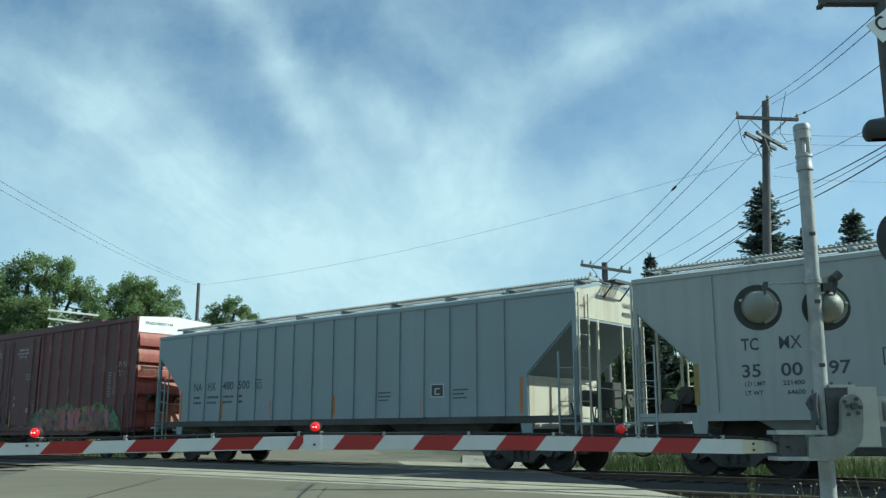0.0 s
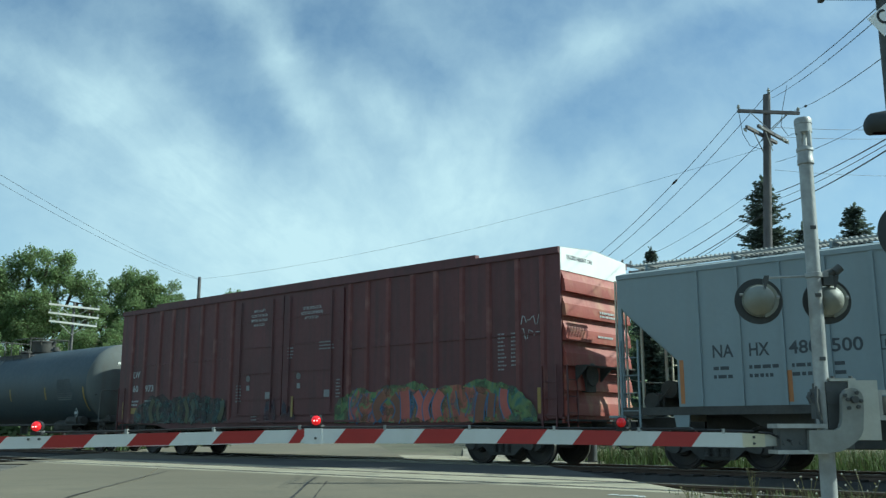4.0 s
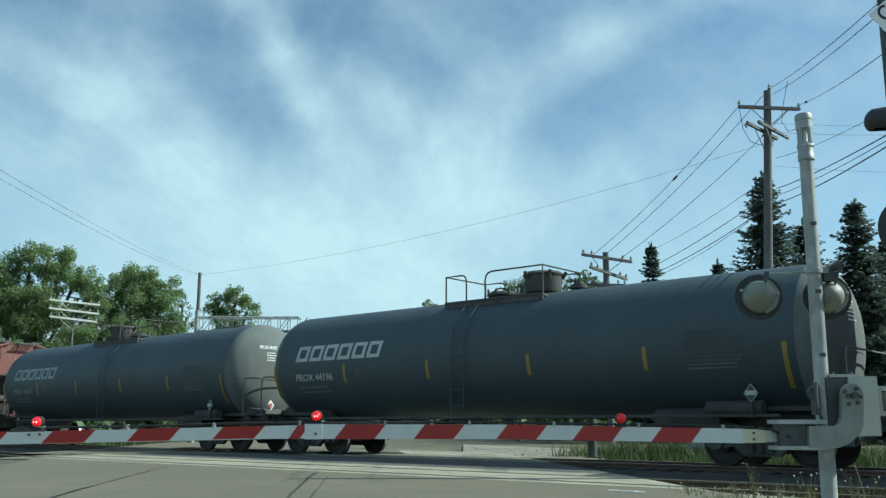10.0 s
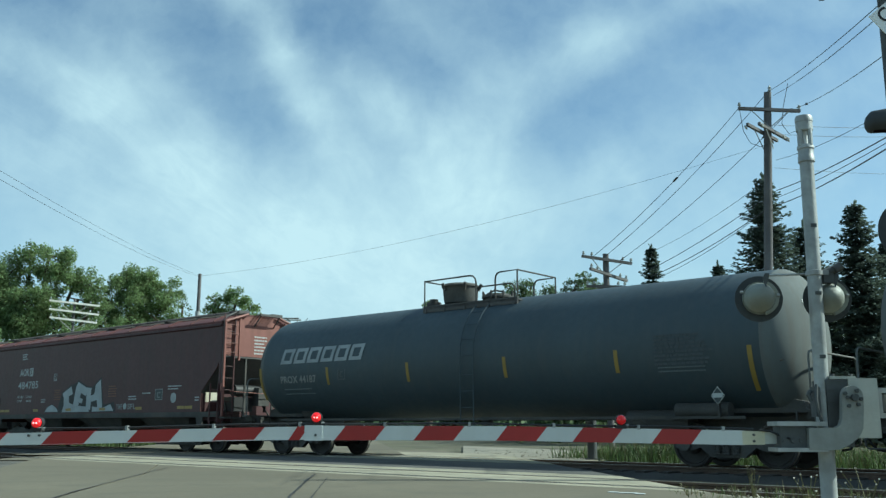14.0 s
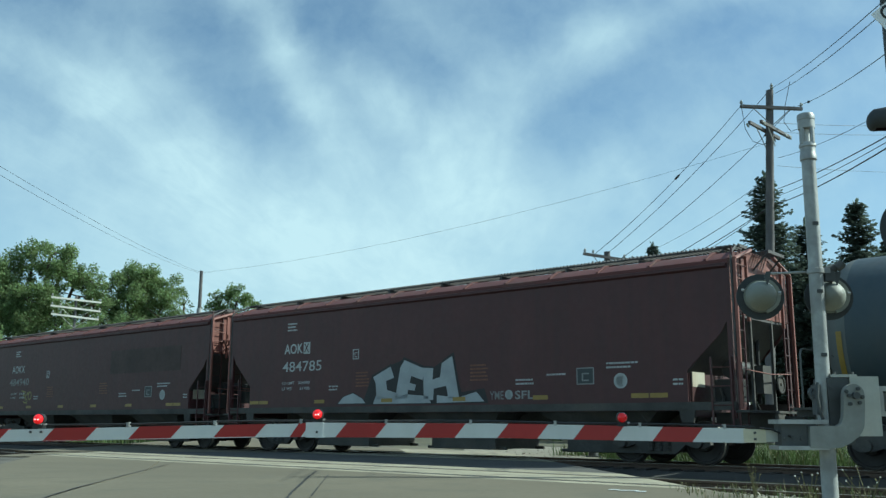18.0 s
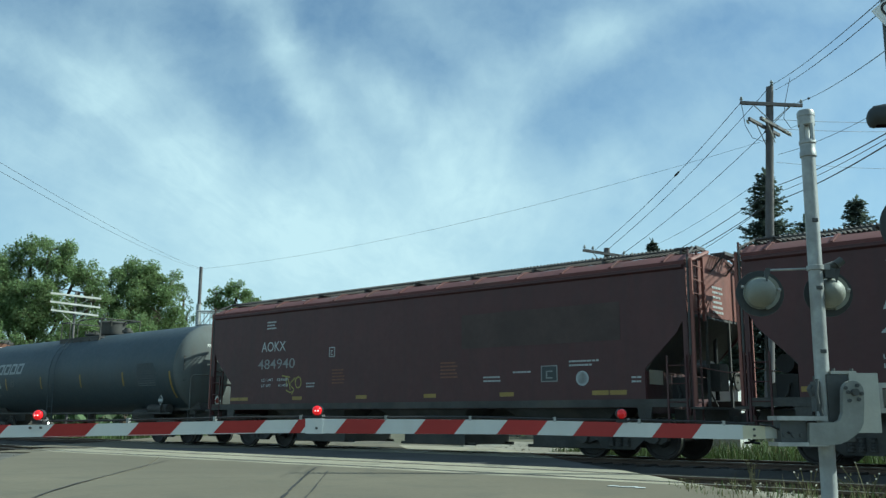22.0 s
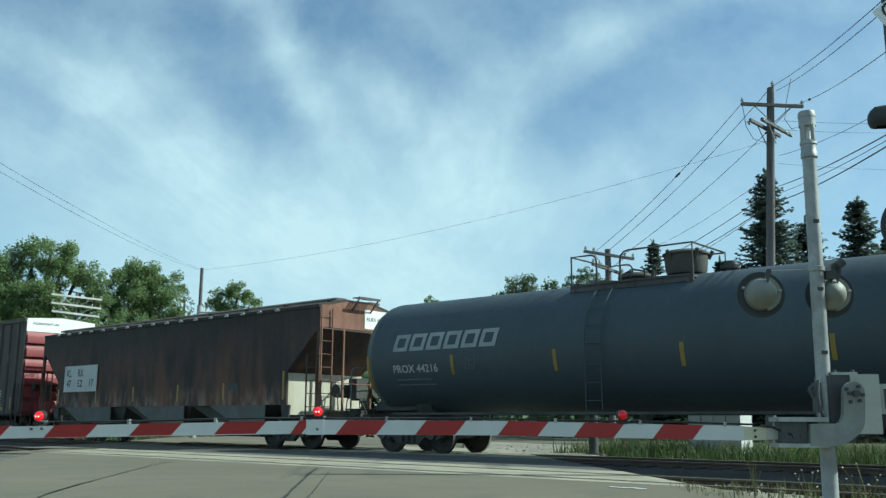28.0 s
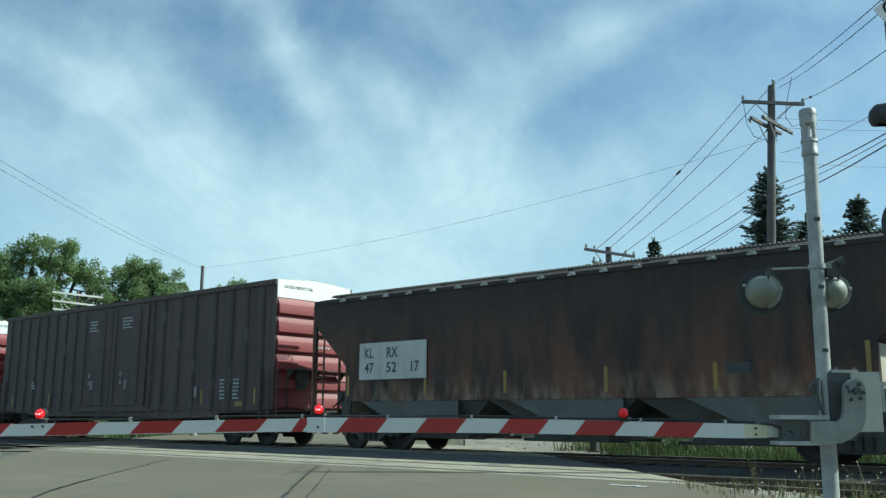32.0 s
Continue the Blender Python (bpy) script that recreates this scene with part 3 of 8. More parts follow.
def road_edges(q):
    """Left and right edge of the road, at the distance q along y."""
    mid = -0.1 * (q - 12)
    left, right = -7.6 + mid, 3.5 + mid
    if 14 < q < 30:
        left -= 1.6 * max(0.0, 1 - abs(q - 24) / 8)
    return left, right


def ground_sheet():
    os = [-3000, -600, -150, -50, -20, -8, -3, 0, 1, 2, 3, 4, 5, 6.2, 8, 10, 12, 15, 17, 21.5, 23, 26, 32, 45, 80, 200, 800, 3000]
    ss = [-3000, -800, -250, -120, -80, -50, -35, -25, -15, -8, -4, 0, 4, 8, 15, 25, 40, 80, 200, 800, 3000]
    verts = [(s, o, height_at(o) - 0.10 - (0.12 if 15.5 < o < 23.5 else 0)) for o in os for s in ss]
    n = len(ss)
    faces = [(j * n + i, j * n + i + 1, (j + 1) * n + i + 1, (j + 1) * n + i) for j in range(len(os) - 1) for i in range(n - 1)]
    me = bpy.data.meshes.new("ground")
    me.from_pydata(verts, [], faces)
    me.materials.append(M["soil"])
    ob = new("ground", me)
    ob.matrix_basis = TRACK
    tagged(ob, "dry brown soil with patches of grass", "ground", kind="structure")


def slab(bm, pick, q0, q1, step, lift=0.0, thick=0.25):
    """A strip of paving between two edges given by pick(q)."""
    prev = None
    q = q0
    while q <= q1 + 1e-6:
        a, b = pick(q)
        row = []
        for i in range(7):
            x = a + (b - a) * i / 6
            o = NN.x * x + NN.y * q
            row.append((x, q, height_at(o) + lift))
        top = [bm.verts.new(p) for p in row]
        low = [bm.verts.new((p[0], p[1], p[2] - thick)) for p in row]
        if prev:
            for i in range(6):
                bm.faces.new((prev[0][i], prev[0][i + 1], top[i + 1], top[i]))
            bm.faces.new((prev[0][0], top[0], low[0], prev[1][0]))
            bm.faces.new((prev[0][6], prev[1][6], low[6], top[6]))
        prev = (top, low)
        q += step


def span_at(o):
    """Where the road lies along the track line at the distance o: left and right s."""
    out = []
    for k in (0, 1):
        q = 20.0
        for _ in range(12):
            x = road_edges(q)[k]
            q = (o - NN.x * x) / NN.y
        out.append(DD.x * road_edges(q)[k] + DD.y * q)
    return out


def paving(name, o0, o1, material, label, top=0.0, thick=0.22, steps=6, inset=0.0):
    """A piece of paving across the road, parallel to the track."""
    bm = bmesh.new()
    l0, r0 = span_at(o0)
    l1, r1 = span_at(o1)
    prism(bm, [(l0 + inset, o0), (r0 - inset, o0), (r1 - inset, o1), (l1 + inset, o1)], top - thick, top, "z")
    ob = part(name, bm, material, None, "", TRACK)
    return tagged(ob, label, "road", kind="structure")


def road():
    base = thing("road", "pale worn concrete road with tarred joints", "road", kind="structure")

    def near_limit(x):
        return (11.55 - NN.x * x) / NN.y

    # near slabs, cut off along the first rail
    def near_slab(f0, f1, label=""):
        bm = bmesh.new()
        rows = []
        for k in range(25):
            t = k / 24
            row = []
            for i in range(9):
                f = f0 + (f1 - f0) * i / 8
                # lane fraction f across the road, running from behind the viewer to the rail
                a, b = road_edges(-14)
                x0 = a + (b - a) * f
                q1 = 16.0
                for _ in range(10):
                    a, b = road_edges(q1)
                    q1 = near_limit(a + (b - a) * f)
                q = -14 + (q1 + 14) * (t ** 0.8)
                a, b = road_edges(q)
                x = a + (b - a) * f
                o = NN.x * x + NN.y * q
                row.append(bm.verts.new((x, q, height_at(o) + 0.004 * noise.noise(Vector((x * 0.5, q * 0.5, 0))))))
            rows.append(row)
        for r0, r1 in zip(rows, rows[1:]):
            for i in range(8):
                bm.faces.new((r0[i], r0[i + 1], r1[i + 1], r1[i]))
        edge = [e for e in bm.edges if e.is_boundary]
        ex = bmesh.ops.extrude_edge_only(bm, edges=edge)
        for v in (g for g in ex["geom"] if isinstance(g, bmesh.types.BMVert)):
            v.co.z -= 0.2
        part("concrete_slab", bm, "concrete", base, label)

    near_slab(0.0, 0.262)
    near_slab(0.2645, 1.0)
    # far road
    bm = bmesh.new()
    slab(bm, lambda q: (road_edges(q)[0] - 2.5, road_edges(q)[1] - 3.0), 27.5, 180, 6)
    part("far_slab", bm, "concrete", base)
    bed = bmesh.new()
    slab(bed, lambda q: (road_edges(q)[0] + 0.05, road_edges(q)[1] - 0.05), -14, 9, 1, lift=-0.10, thick=0.1)
    part("joint_filler", bed, "tar", base)

    # tar-filled cracks
    def crack(points, w, seed):
        rnd = random.Random(seed)
        bm = bmesh.new()
        prev = None
        for (x0, y0), (x1, y1) in zip(points, points[1:]):
            n = 9
            for i in range(n + 1):
                t = i / n
                x = x0 + (x1 - x0) * t + rnd.uniform(-1, 1) * w * 0.45
                y = y0 + (y1 - y0) * t
                ww = w * rnd.uniform(0.5, 1.2)
                z = height_at(NN.x * x + NN.y * y) + 0.006
                a, b = bm.verts.new((x - ww, y, z)), bm.verts.new((x + ww, y, z))
                if prev:
                    bm.faces.new((prev[0], prev[1], b, a))
                prev = (a, b)
        part("tar_crack", bm, "tar", base, "black tar-filled crack")

    crack([(-2.22, 16.6), (-2.13, 15.0), (-2.03, 13.9), (-1.92, 12.5), (-1.76, 10.7), (-1.5, 7.5), (-1.3, 4.0)], 0.019, 3)
    crack([(-1.88, 15.5), (-1.68, 13.0), (-1.52, 11.0), (-1.42, 9.5)], 0.008, 5)
    crack([(-5.55, 19.1), (-5.2, 16.0), (-4.8, 13.0), (-4.51, 10.5), (-4.2, 7.0)], 0.018, 7)
    # worn white paint left on the slab
    bm = bmesh.new()
    for x, y, w in ((2.35, 12.05, 0.09), (2.2, 12.2, 0.05), (2.48, 11.9, 0.05)):
        prism(bm, [(x - w * 1.6, y - 0.05), (x + w, y - 0.09), (x + w * 1.7, y + 0.03), (x - w * 0.4, y + 0.09)], 0.004, 0.008, "z")
    part("paint_patch", bm, "panelgrey", base, "worn white road paint")

    # paving between and beside the rails
    near, far = SIDING - 0.7525, SIDING + 0.7525
    paving("crossing_panel", 11.55, near - 0.075, "crossing", "pale concrete crossing panel beside the rail")
    paving("crossing_panel", near + 0.15, far - 0.15, "crossing", "concrete crossing panel between the rails")
    paving("crossing_panel", far + 0.075, 14.3, "crossing", "pale concrete crossing panel beside the rail")
    paving("pavement", 14.32, AXIS - 1.6, "asphalt", "dark asphalt between the two tracks", top=-0.006)
    paving("flangeway", near - 0.075, near + 0.15, "tar", "dark flangeway beside the rail", top=-0.055, thick=0.1)
    paving("flangeway", far - 0.15, far + 0.075, "tar", "dark flangeway beside the rail", top=-0.055, thick=0.1)
    a, b = AXIS - 0.7525, AXIS + 0.7525
    paving("crossing_panel", AXIS - 1.58, a - 0.075, "crossing", "concrete crossing panel")
    paving("crossing_panel", a + 0.15, b - 0.15, "crossing", "concrete crossing panel between the rails")
    paving("crossing_panel", b + 0.075, AXIS + 1.6, "crossing", "concrete crossing panel")
    paving("pavement", AXIS + 1.62, 23.4, "crossing", "worn concrete paving beyond the track", top=-0.006)
    bm = bmesh.new()
    slab(bm, lambda q: (road_edges(q)[0] - 1.2, road_edges(q)[1] - 1.2), 23.5, 34, 1.5, lift=-0.012)
    part("far_approach", bm, "concrete", base)


def rails():
    prof = [(-0.075, -0.17), (0.075, -0.17), (0.075, -0.155), (0.012, -0.135), (0.012, -0.05), (0.036, -0.035), (0.036, -0.005), (0.028, 0.0), (-0.028, 0.0), (-0.036, -0.005), (-0.036, -0.035), (-0.012, -0.05), (-0.012, -0.135), (-0.075, -0.155)]
    for mid, label in ((AXIS, "busy railway track under the train"), (SIDING, "empty railway track set in the road")):
        track = thing("railway_track", label, "track", TRACK, kind="structure")
        for side in (-0.7525, 0.7525):
            bm = bmesh.new()
            prism(bm, [(mid + side + a, b) for a, b in prof], -160, 120, "x")
            r = part("rail", bm, "rail", track)
            bm = bmesh.new()
            box(bm, -160, 120, mid + side - 0.026, mid + side + 0.026, 0.0005, 0.003)
            part("rail_head", bm, "railtop", r, "bright worn rail head")
        # ballast bed and sleepers beside the road
        lo, hi = span_at(mid)
        for s0, s1 in ((-160, lo - 0.6), (hi + 0.9, 120)):
            bm = bmesh.new()
            n = int((s1 - s0) / 0.8)
            rows = []
            for i in range(n + 1):
                s = s0 + (s1 - s0) * i / n
                rows.append([bm.verts.new((s, mid + o, z + 0.03 * noise.noise(Vector((s * 1.7, o * 2.1, mid))))) for o, z in ((-2.1, -0.25), (-1.5, -0.12), (-0.9, -0.12), (0, -0.13), (0.9, -0.12), (1.5, -0.12), (2.1, -0.25))])
            for r0, r1 in zip(rows, rows[1:]):
                for i in range(6):
                    bm.faces.new((r0[i], r0[i + 1], r1[i + 1], r1[i]))
            part("ballast", bm, "ballast", track)
        bm = bmesh.new()
        box(bm, -0.11, 0.11, -1.28, 1.28, -0.27, -0.095)
        me = mesh_of("sleeper", bm, "tie")
        s = -70.0
        while s < 25:
            if s < lo - 0.7 or s > hi + 1.0:
                part("sleeper", me, None, track, "", pose(s, mid, 0))
            s += 0.55


def verge():
    """Gravel aprons beside the road, loose stones and grass."""
    def apron(name, outline, label, material="gravel"):
        bm = bmesh.new()
        prism(bm, outline, -0.25, -0.035, "z")
        return whole(name, bm, material, label, "gravel", kind="structure")

    apron("gravel_shoulder", [(3.3, 3.0), (4.6, 3.0), (4.2, 9.0), (4.4, 11.5), (2.9, 13.4), (2.6, 12.6)], "dusty gravel shoulder beside the road")
    apron("gravel_shoulder", [(-6.6, 6.0), (-9.6, 6.0), (-12.6, 21.0), (-12.2, 25.5), (-9.2, 22.6), (-7.8, 16.0)], "dark cinder shoulder strewn with grey stones", "cinder")
    apron("gravel_shoulder", [(0.6, 27.0), (3.4, 24.2), (6.0, 28.0), (4.8, 36.0), (1.0, 44.0)], "pale gravel verge beyond the track")

    rnd = random.Random(11)
    bm = bmesh.new()
    for _ in range(700):
        side = rnd.random()
        if side < 0.45:
            x, y = rnd.uniform(2.7, 4.6), rnd.uniform(8.5, 13.2)
        elif side < 0.7:
            x, y = rnd.uniform(-11.5, -8.0), rnd.uniform(15.0, 24.0)
        else:
            x, y = rnd.uniform(1.0, 5.5), rnd.uniform(25, 36)
        r = rnd.uniform(0.008, 0.028)
        m = Matrix.Translation((x, y, -0.03)) @ Euler((rnd.random() * 6, rnd.random() * 6, 0)).to_matrix().to_4x4() @ Matrix.Diagonal((r * 1.3, r, r * 0.7, 1))
        bmesh.ops.create_icosphere(bm, subdivisions=1, radius=1.0, matrix=m)
    whole("loose_stones", bm, "gravel", "loose grey stones on the gravel shoulders", "stones", kind="stuff")

    def blades(name, count, place, hmin, hmax, material, label, seed, lean=0.35, width=0.012):
        rnd = random.Random(seed)
        verts, faces = [], []
        for _ in range(count):
            x, y, z = place(rnd)
            h = rnd.uniform(hmin, hmax)
            a = rnd.uniform(0, 6.283)
            w = width * rnd.uniform(0.7, 1.4)
            lx, ly = math.cos(a) * h * lean * rnd.random(), math.sin(a) * h * lean * rnd.random()
            px, py = -math.sin(a) * w, math.cos(a) * w
            b = len(verts)
            verts += [(x - px, y - py, z), (x + px, y + py, z), (x + lx * 0.4 + px * 0.8, y + ly * 0.4 + py * 0.8, z + h * 0.6), (x + lx * 0.4 - px * 0.8, y + ly * 0.4 - py * 0.8, z + h * 0.6), (x + lx, y + ly, z + h)]
            faces += [(b, b + 1, b + 2, b + 3), (b + 3, b + 2, b + 4)]
        me = bpy.data.meshes.new(name)
        me.from_pydata(verts, [], faces)
        me.materials.append(M[material])
        ob = new(name, me)
        tagged(ob, label, "grass", kind="stuff")

    def track_place(s0, s1, o0, o1, z=-0.12):
        def pick(r):
            p = DD * r.uniform(s0, s1) + NN * r.uniform(o0, o1)
            return p.x, p.y, z
        return pick

    blades("grass", 26000, track_place(-15.2, 8, 22.3, 27.5, -0.2), 0.15, 0.62, "grass", "tall green grass beyond the track", 21, lean=1.0, width=0.011)
    blades("grass", 2600, track_place(-13.2, 4, 21.4, 22.6, -0.2), 0.1, 0.4, "grass", "short green grass along the track", 25, width=0.014)
    blades("grass", 3000, track_place(-15, 6, 22.3, 27, -0.2), 0.25, 0.75, "drygrass", "dry seeding grass beyond the track", 22, lean=0.8, width=0.008)
    blades("grass", 6000, track_place(-70, -40, 22.5, 30, -0.2), 0.2, 0.7, "grass", "green grass beside the far road", 23, width=0.02)
    blades("weeds", 420, lambda r: (r.uniform(2.95, 5.4), r.uniform(9.8, 12.6), -0.1), 0.05, 0.2, "grass", "low weeds at the gravel edge", 24, width=0.007)
    blades("weeds", 260, lambda r: (r.uniform(2.95, 5.4), r.uniform(10.0, 12.6), -0.1), 0.08, 0.28, "drygrass", "dry weeds at the gravel edge", 26, width=0.005)

    def flowering(x, y, height, spread, heads, seed, colour="petal", label="dry flowering weed with small white heads"):
        rnd = random.Random(seed)
        t = thing("flowering_weed", label, "plant", pose(x, y, -0.12), group="weeds by the gate")
        for _ in range(heads):
            a = rnd.uniform(0, 6.283)
            r = spread * math.sqrt(rnd.random())
            h = height * rnd.uniform(0.6, 1.0)
            tip = Vector((math.cos(a) * r, math.sin(a) * r, h))
            bm = bmesh.new()
            pipe(bm, [(0, 0, 0), (tip.x * 0.35, tip.y * 0.35, h * 0.5), tip], 0.004, 4)
            for k in range(4):
                f = rnd.uniform(0.35, 0.9)
                p = Vector((tip.x * f * 0.8, tip.y * f * 0.8, h * f))
                d = Vector((rnd.uniform(-1, 1), rnd.uniform(-1, 1), rnd.uniform(-0.2, 0.8))) * 0.05
                s = d.cross(Vector((0, 0, 1))).normalized() * 0.008
                bm.faces.new([bm.verts.new(p), bm.verts.new(p + d * 0.5 + s), bm.verts.new(p + d), bm.verts.new(p + d * 0.5 - s)])
            stem = part("stem", bm, "drygrass", t)
            bm = bmesh.new()
            bmesh.ops.create_icosphere(bm, subdivisions=2, radius=0.0095, matrix=Matrix.Translation(tip))
            for v in bm.verts:
                v.co = tip + (v.co - tip) * rnd.uniform(0.45, 1.35)
            part("flower_head", bm, colour, stem)

    flowering(4.45, 9.9, 0.55, 0.42, 10, 31)
    flowering(4.95, 10.3, 0.52, 0.4, 9, 32)
    flowering(3.95, 10.2, 0.45, 0.25, 6, 33)
    flowering(3.72, 11.3, 0.52, 0.1, 6, 34, "drygrass", "tall dry grass-like weed with seed heads")
    flowering(3.45, 11.0, 0.32, 0.15, 5, 35, "drygrass", "dry brown weed with seed heads")
    flowering(3.1, 11.8, 0.25, 0.2, 5, 36, "drygrass", "dry brown weed with seed heads")


ground_sheet()
road()
rails()
verge()


# ---- the train ----
WIDE = 1.55                                   # half the width of a car
BEAT = 4.3                                    # metres per second at mid-clip
CARS = []                                     # (thing, place of its middle on the train)
SETS = []                                     # (wheelset, place on its car)


# slack running in and out: seconds, metres ahead of the even run
SLACK = [(0, 0.42), (0.5, 0.29), (1, 0.18), (1.5, 0.14), (2, 0.10), (2.5, 0.06), (3, 0.03), (3.5, 0.0), (5.5, 0.02), (6, 0.0), (6.5, -0.03), (7, -0.06), (7.5, -0.06),
         (8, 0.07), (8.5, 0.07), (9, 0.06), (9.5, 0.02), (10, -0.01), (10.5, -0.02), (11, -0.03), (11.5, -0.02), (12, 0.02), (13, 0.03), (16.5, 0.04), (17.5, 0.02),
         (18.5, 0.0), (19.5, -0.03), (20.5, 0.0), (21.5, 0.0), (22.5, 0.04), (23.5, 0.07), (24, 0.08), (24.5, -0.07), (25, -0.05), (25.5, 0.0), (32, 0.0)]


def travelled(t):
    k = t - 16
    slack = 0.0
    for (t0, d0), (t1, d1) in zip(SLACK, SLACK[1:]):
        if t0 <= t <= t1:
            slack = d0 + (d1 - d0) * (t - t0) / (t1 - t0)
    return BEAT * (k - 0.001975 * k * k + 0.0000396 * k ** 3) + slack


def wheelset_mesh():
    bm = bmesh.new()
    for sgn in (-1, 1):
        prof = [(0.0, 0.10), (0.0, 0.16), (0.03, 0.19), (0.035, 0.36), (0.0, 0.39), (0.0, 0.485), (0.028, 0.478), (0.035, 0.457), (0.13, 0.450), (0.135, 0.40), (0.10, 0.37), (0.085, 0.19), (0.14, 0.16), (0.14, 0.09)]
        lathe(bm, prof, (0, sgn * 0.685, 0), (0, sgn, 0), 28)
    rod(bm, (0, -1.08, 0), (0, 1.08, 0), 0.08, 10)
    for k in range(4):                         # raised marks on the plate, so that the turning shows
        a = k * math.pi / 2
        for sgn in (-1, 1):
            rod(bm, (0.27 * math.cos(a), sgn * 0.76, 0.27 * math.sin(a)), (0.27 * math.cos(a), sgn * 0.775, 0.27 * math.sin(a)), 0.03, 6)
    return mesh_of("wheelset", bm, "wheel")


def tread_mesh():
    bm = bmesh.new()
    a = ring_at(bm, (0, 0.722, 0), (0, 1, 0), 0.4592, 36)
    b = ring_at(bm, (0, 0.81, 0), (0, 1, 0), 0.4535, 36)
    bridge(bm, a, b)
    return mesh_of("tread", bm, "tread")


def side_frame_mesh():
    bm = bmesh.new()
    outline = [(-1.16, 0.42), (-1.14, 0.62), (-0.98, 0.68), (-0.72, 0.66), (-0.46, 0.78), (0.46, 0.78), (0.72, 0.66), (0.98, 0.68), (1.14, 0.62), (1.16, 0.42), (1.02, 0.34), (0.76, 0.36), (0.60, 0.42), (0.36, 0.22), (-0.36, 0.22), (-0.60, 0.42), (-0.76, 0.36), (-1.02, 0.34)]
    prism(bm, outline, -1.10, -0.96)
    for x in (-0.89, 0.89):
        rod(bm, (x, -1.20, 0.46), (x, -1.08, 0.46), 0.11, 12)
    return mesh_of("side_frame", bm, "under")


def spring_mesh():
    bm = bmesh.new()
    profile = []
    for k in range(5):
        z = k * 0.06
        profile += [(z - 0.018, 0.052), (z - 0.012, 0.075), (z + 0.012, 0.075), (z + 0.018, 0.052)]
    lathe(bm, profile, (0, -1.12, 0.30), (0, 0, 1), 10)
    return mesh_of("spring", bm, "under")


def coupler_mesh():
    bm = bmesh.new()
    box(bm, -0.75, 0.18, -0.09, 0.09, 0.78, 0.95)
    prism(bm, [(0.18, -0.13), (0.34, -0.17), (0.52, -0.06), (0.46, 0.0), (0.56, 0.12), (0.38, 0.20), (0.18, 0.14)], 0.70, 1.02, "z")
    return mesh_of("coupler", bm, "under")


def hose_mesh():
    bm = bmesh.new()
    pipe(bm, [(0.1, -0.28, 0.78), (0.25, -0.30, 0.72), (0.36, -0.25, 0.52), (0.42, -0.12, 0.40), (0.55, -0.02, 0.38)], 0.025, 6)
    return mesh_of("brake_hose", bm, "black")


WS, TREAD, FRAME_SIDE, SPRING, COUPLER, HOSE = wheelset_mesh(), tread_mesh(), side_frame_mesh(), spring_mesh(), coupler_mesh(), hose_mesh()


def running_gear(car, half, inset=1.95, stretch=0.75):
    """Two trucks, four wheelsets, couplers and hoses."""
    for sgn in (-1, 1):
        xc = sgn * (half - inset)
        tr = thing("truck", "", "", pose(xc, 0, 0))
        tr.parent = car
        for y in (1, -1):
            part("side_frame", FRAME_SIDE, None, tr, "", pose(0, 0, 0) if y > 0 else pose(0, 0, 0, 0, 0, 180))
            for x in (-0.2, 0.0, 0.2):
                part("spring", SPRING, None, tr, "", pose(x, 0, 0) if y > 0 else pose(x, 0, 0, 0, 0, 180))
        bm = bmesh.new()
        box(bm, -0.22, 0.22, -1.0, 1.0, 0.48, 0.74)
        rod(bm, (0, 0, 0.7), (0, 0, 1.0), 0.2, 12)
        part("bolster", bm, "under", tr)
        bm = bmesh.new()
        for x in (-0.38, 0.38):
            box(bm, x - 0.06, x + 0.06, -0.95, 0.95, 0.34, 0.42)
        part("brake_beam", bm, "under", tr)
        for dx in (-0.89, 0.89):
            w = part("wheelset", WS, None, car, "", pose(xc + dx, 0, 0.457))
            part("tread", TREAD, None, w, "bright worn tread")
            part("tread", TREAD, None, w, "bright worn tread", pose(0, 0, 0, 0, 0, 180))
            SETS.append((w, xc + dx))
        flip = pose(sgn * (half + 0.25), 0, 0, 0, 0, 0 if sgn > 0 else 180)
        part("coupler", COUPLER, None, car, "", flip)
        part("brake_hose", HOSE, None, car, "", flip)


def reflector(car, x, z, material="reflector", w=0.10, h=0.45, y=-WIDE, wrap=None):
    bm = bmesh.new()
    if wrap:
        n = 6
        prev = None
        for i in range(n + 1):
            zz = z + h * i / n
            yy = -math.sqrt(wrap[1] ** 2 - (zz - wrap[0]) ** 2) - 0.012
            row = [bm.verts.new((x, yy, zz)), bm.verts.new((x + w, yy, zz))]
            if prev:
                bm.faces.new((prev[0], prev[1], row[1], row[0]))
            prev = row
    else:
        box(bm, x, x + w, y - 0.008, y - 0.001, z, z + h)
    part("reflector", bm, material, car)


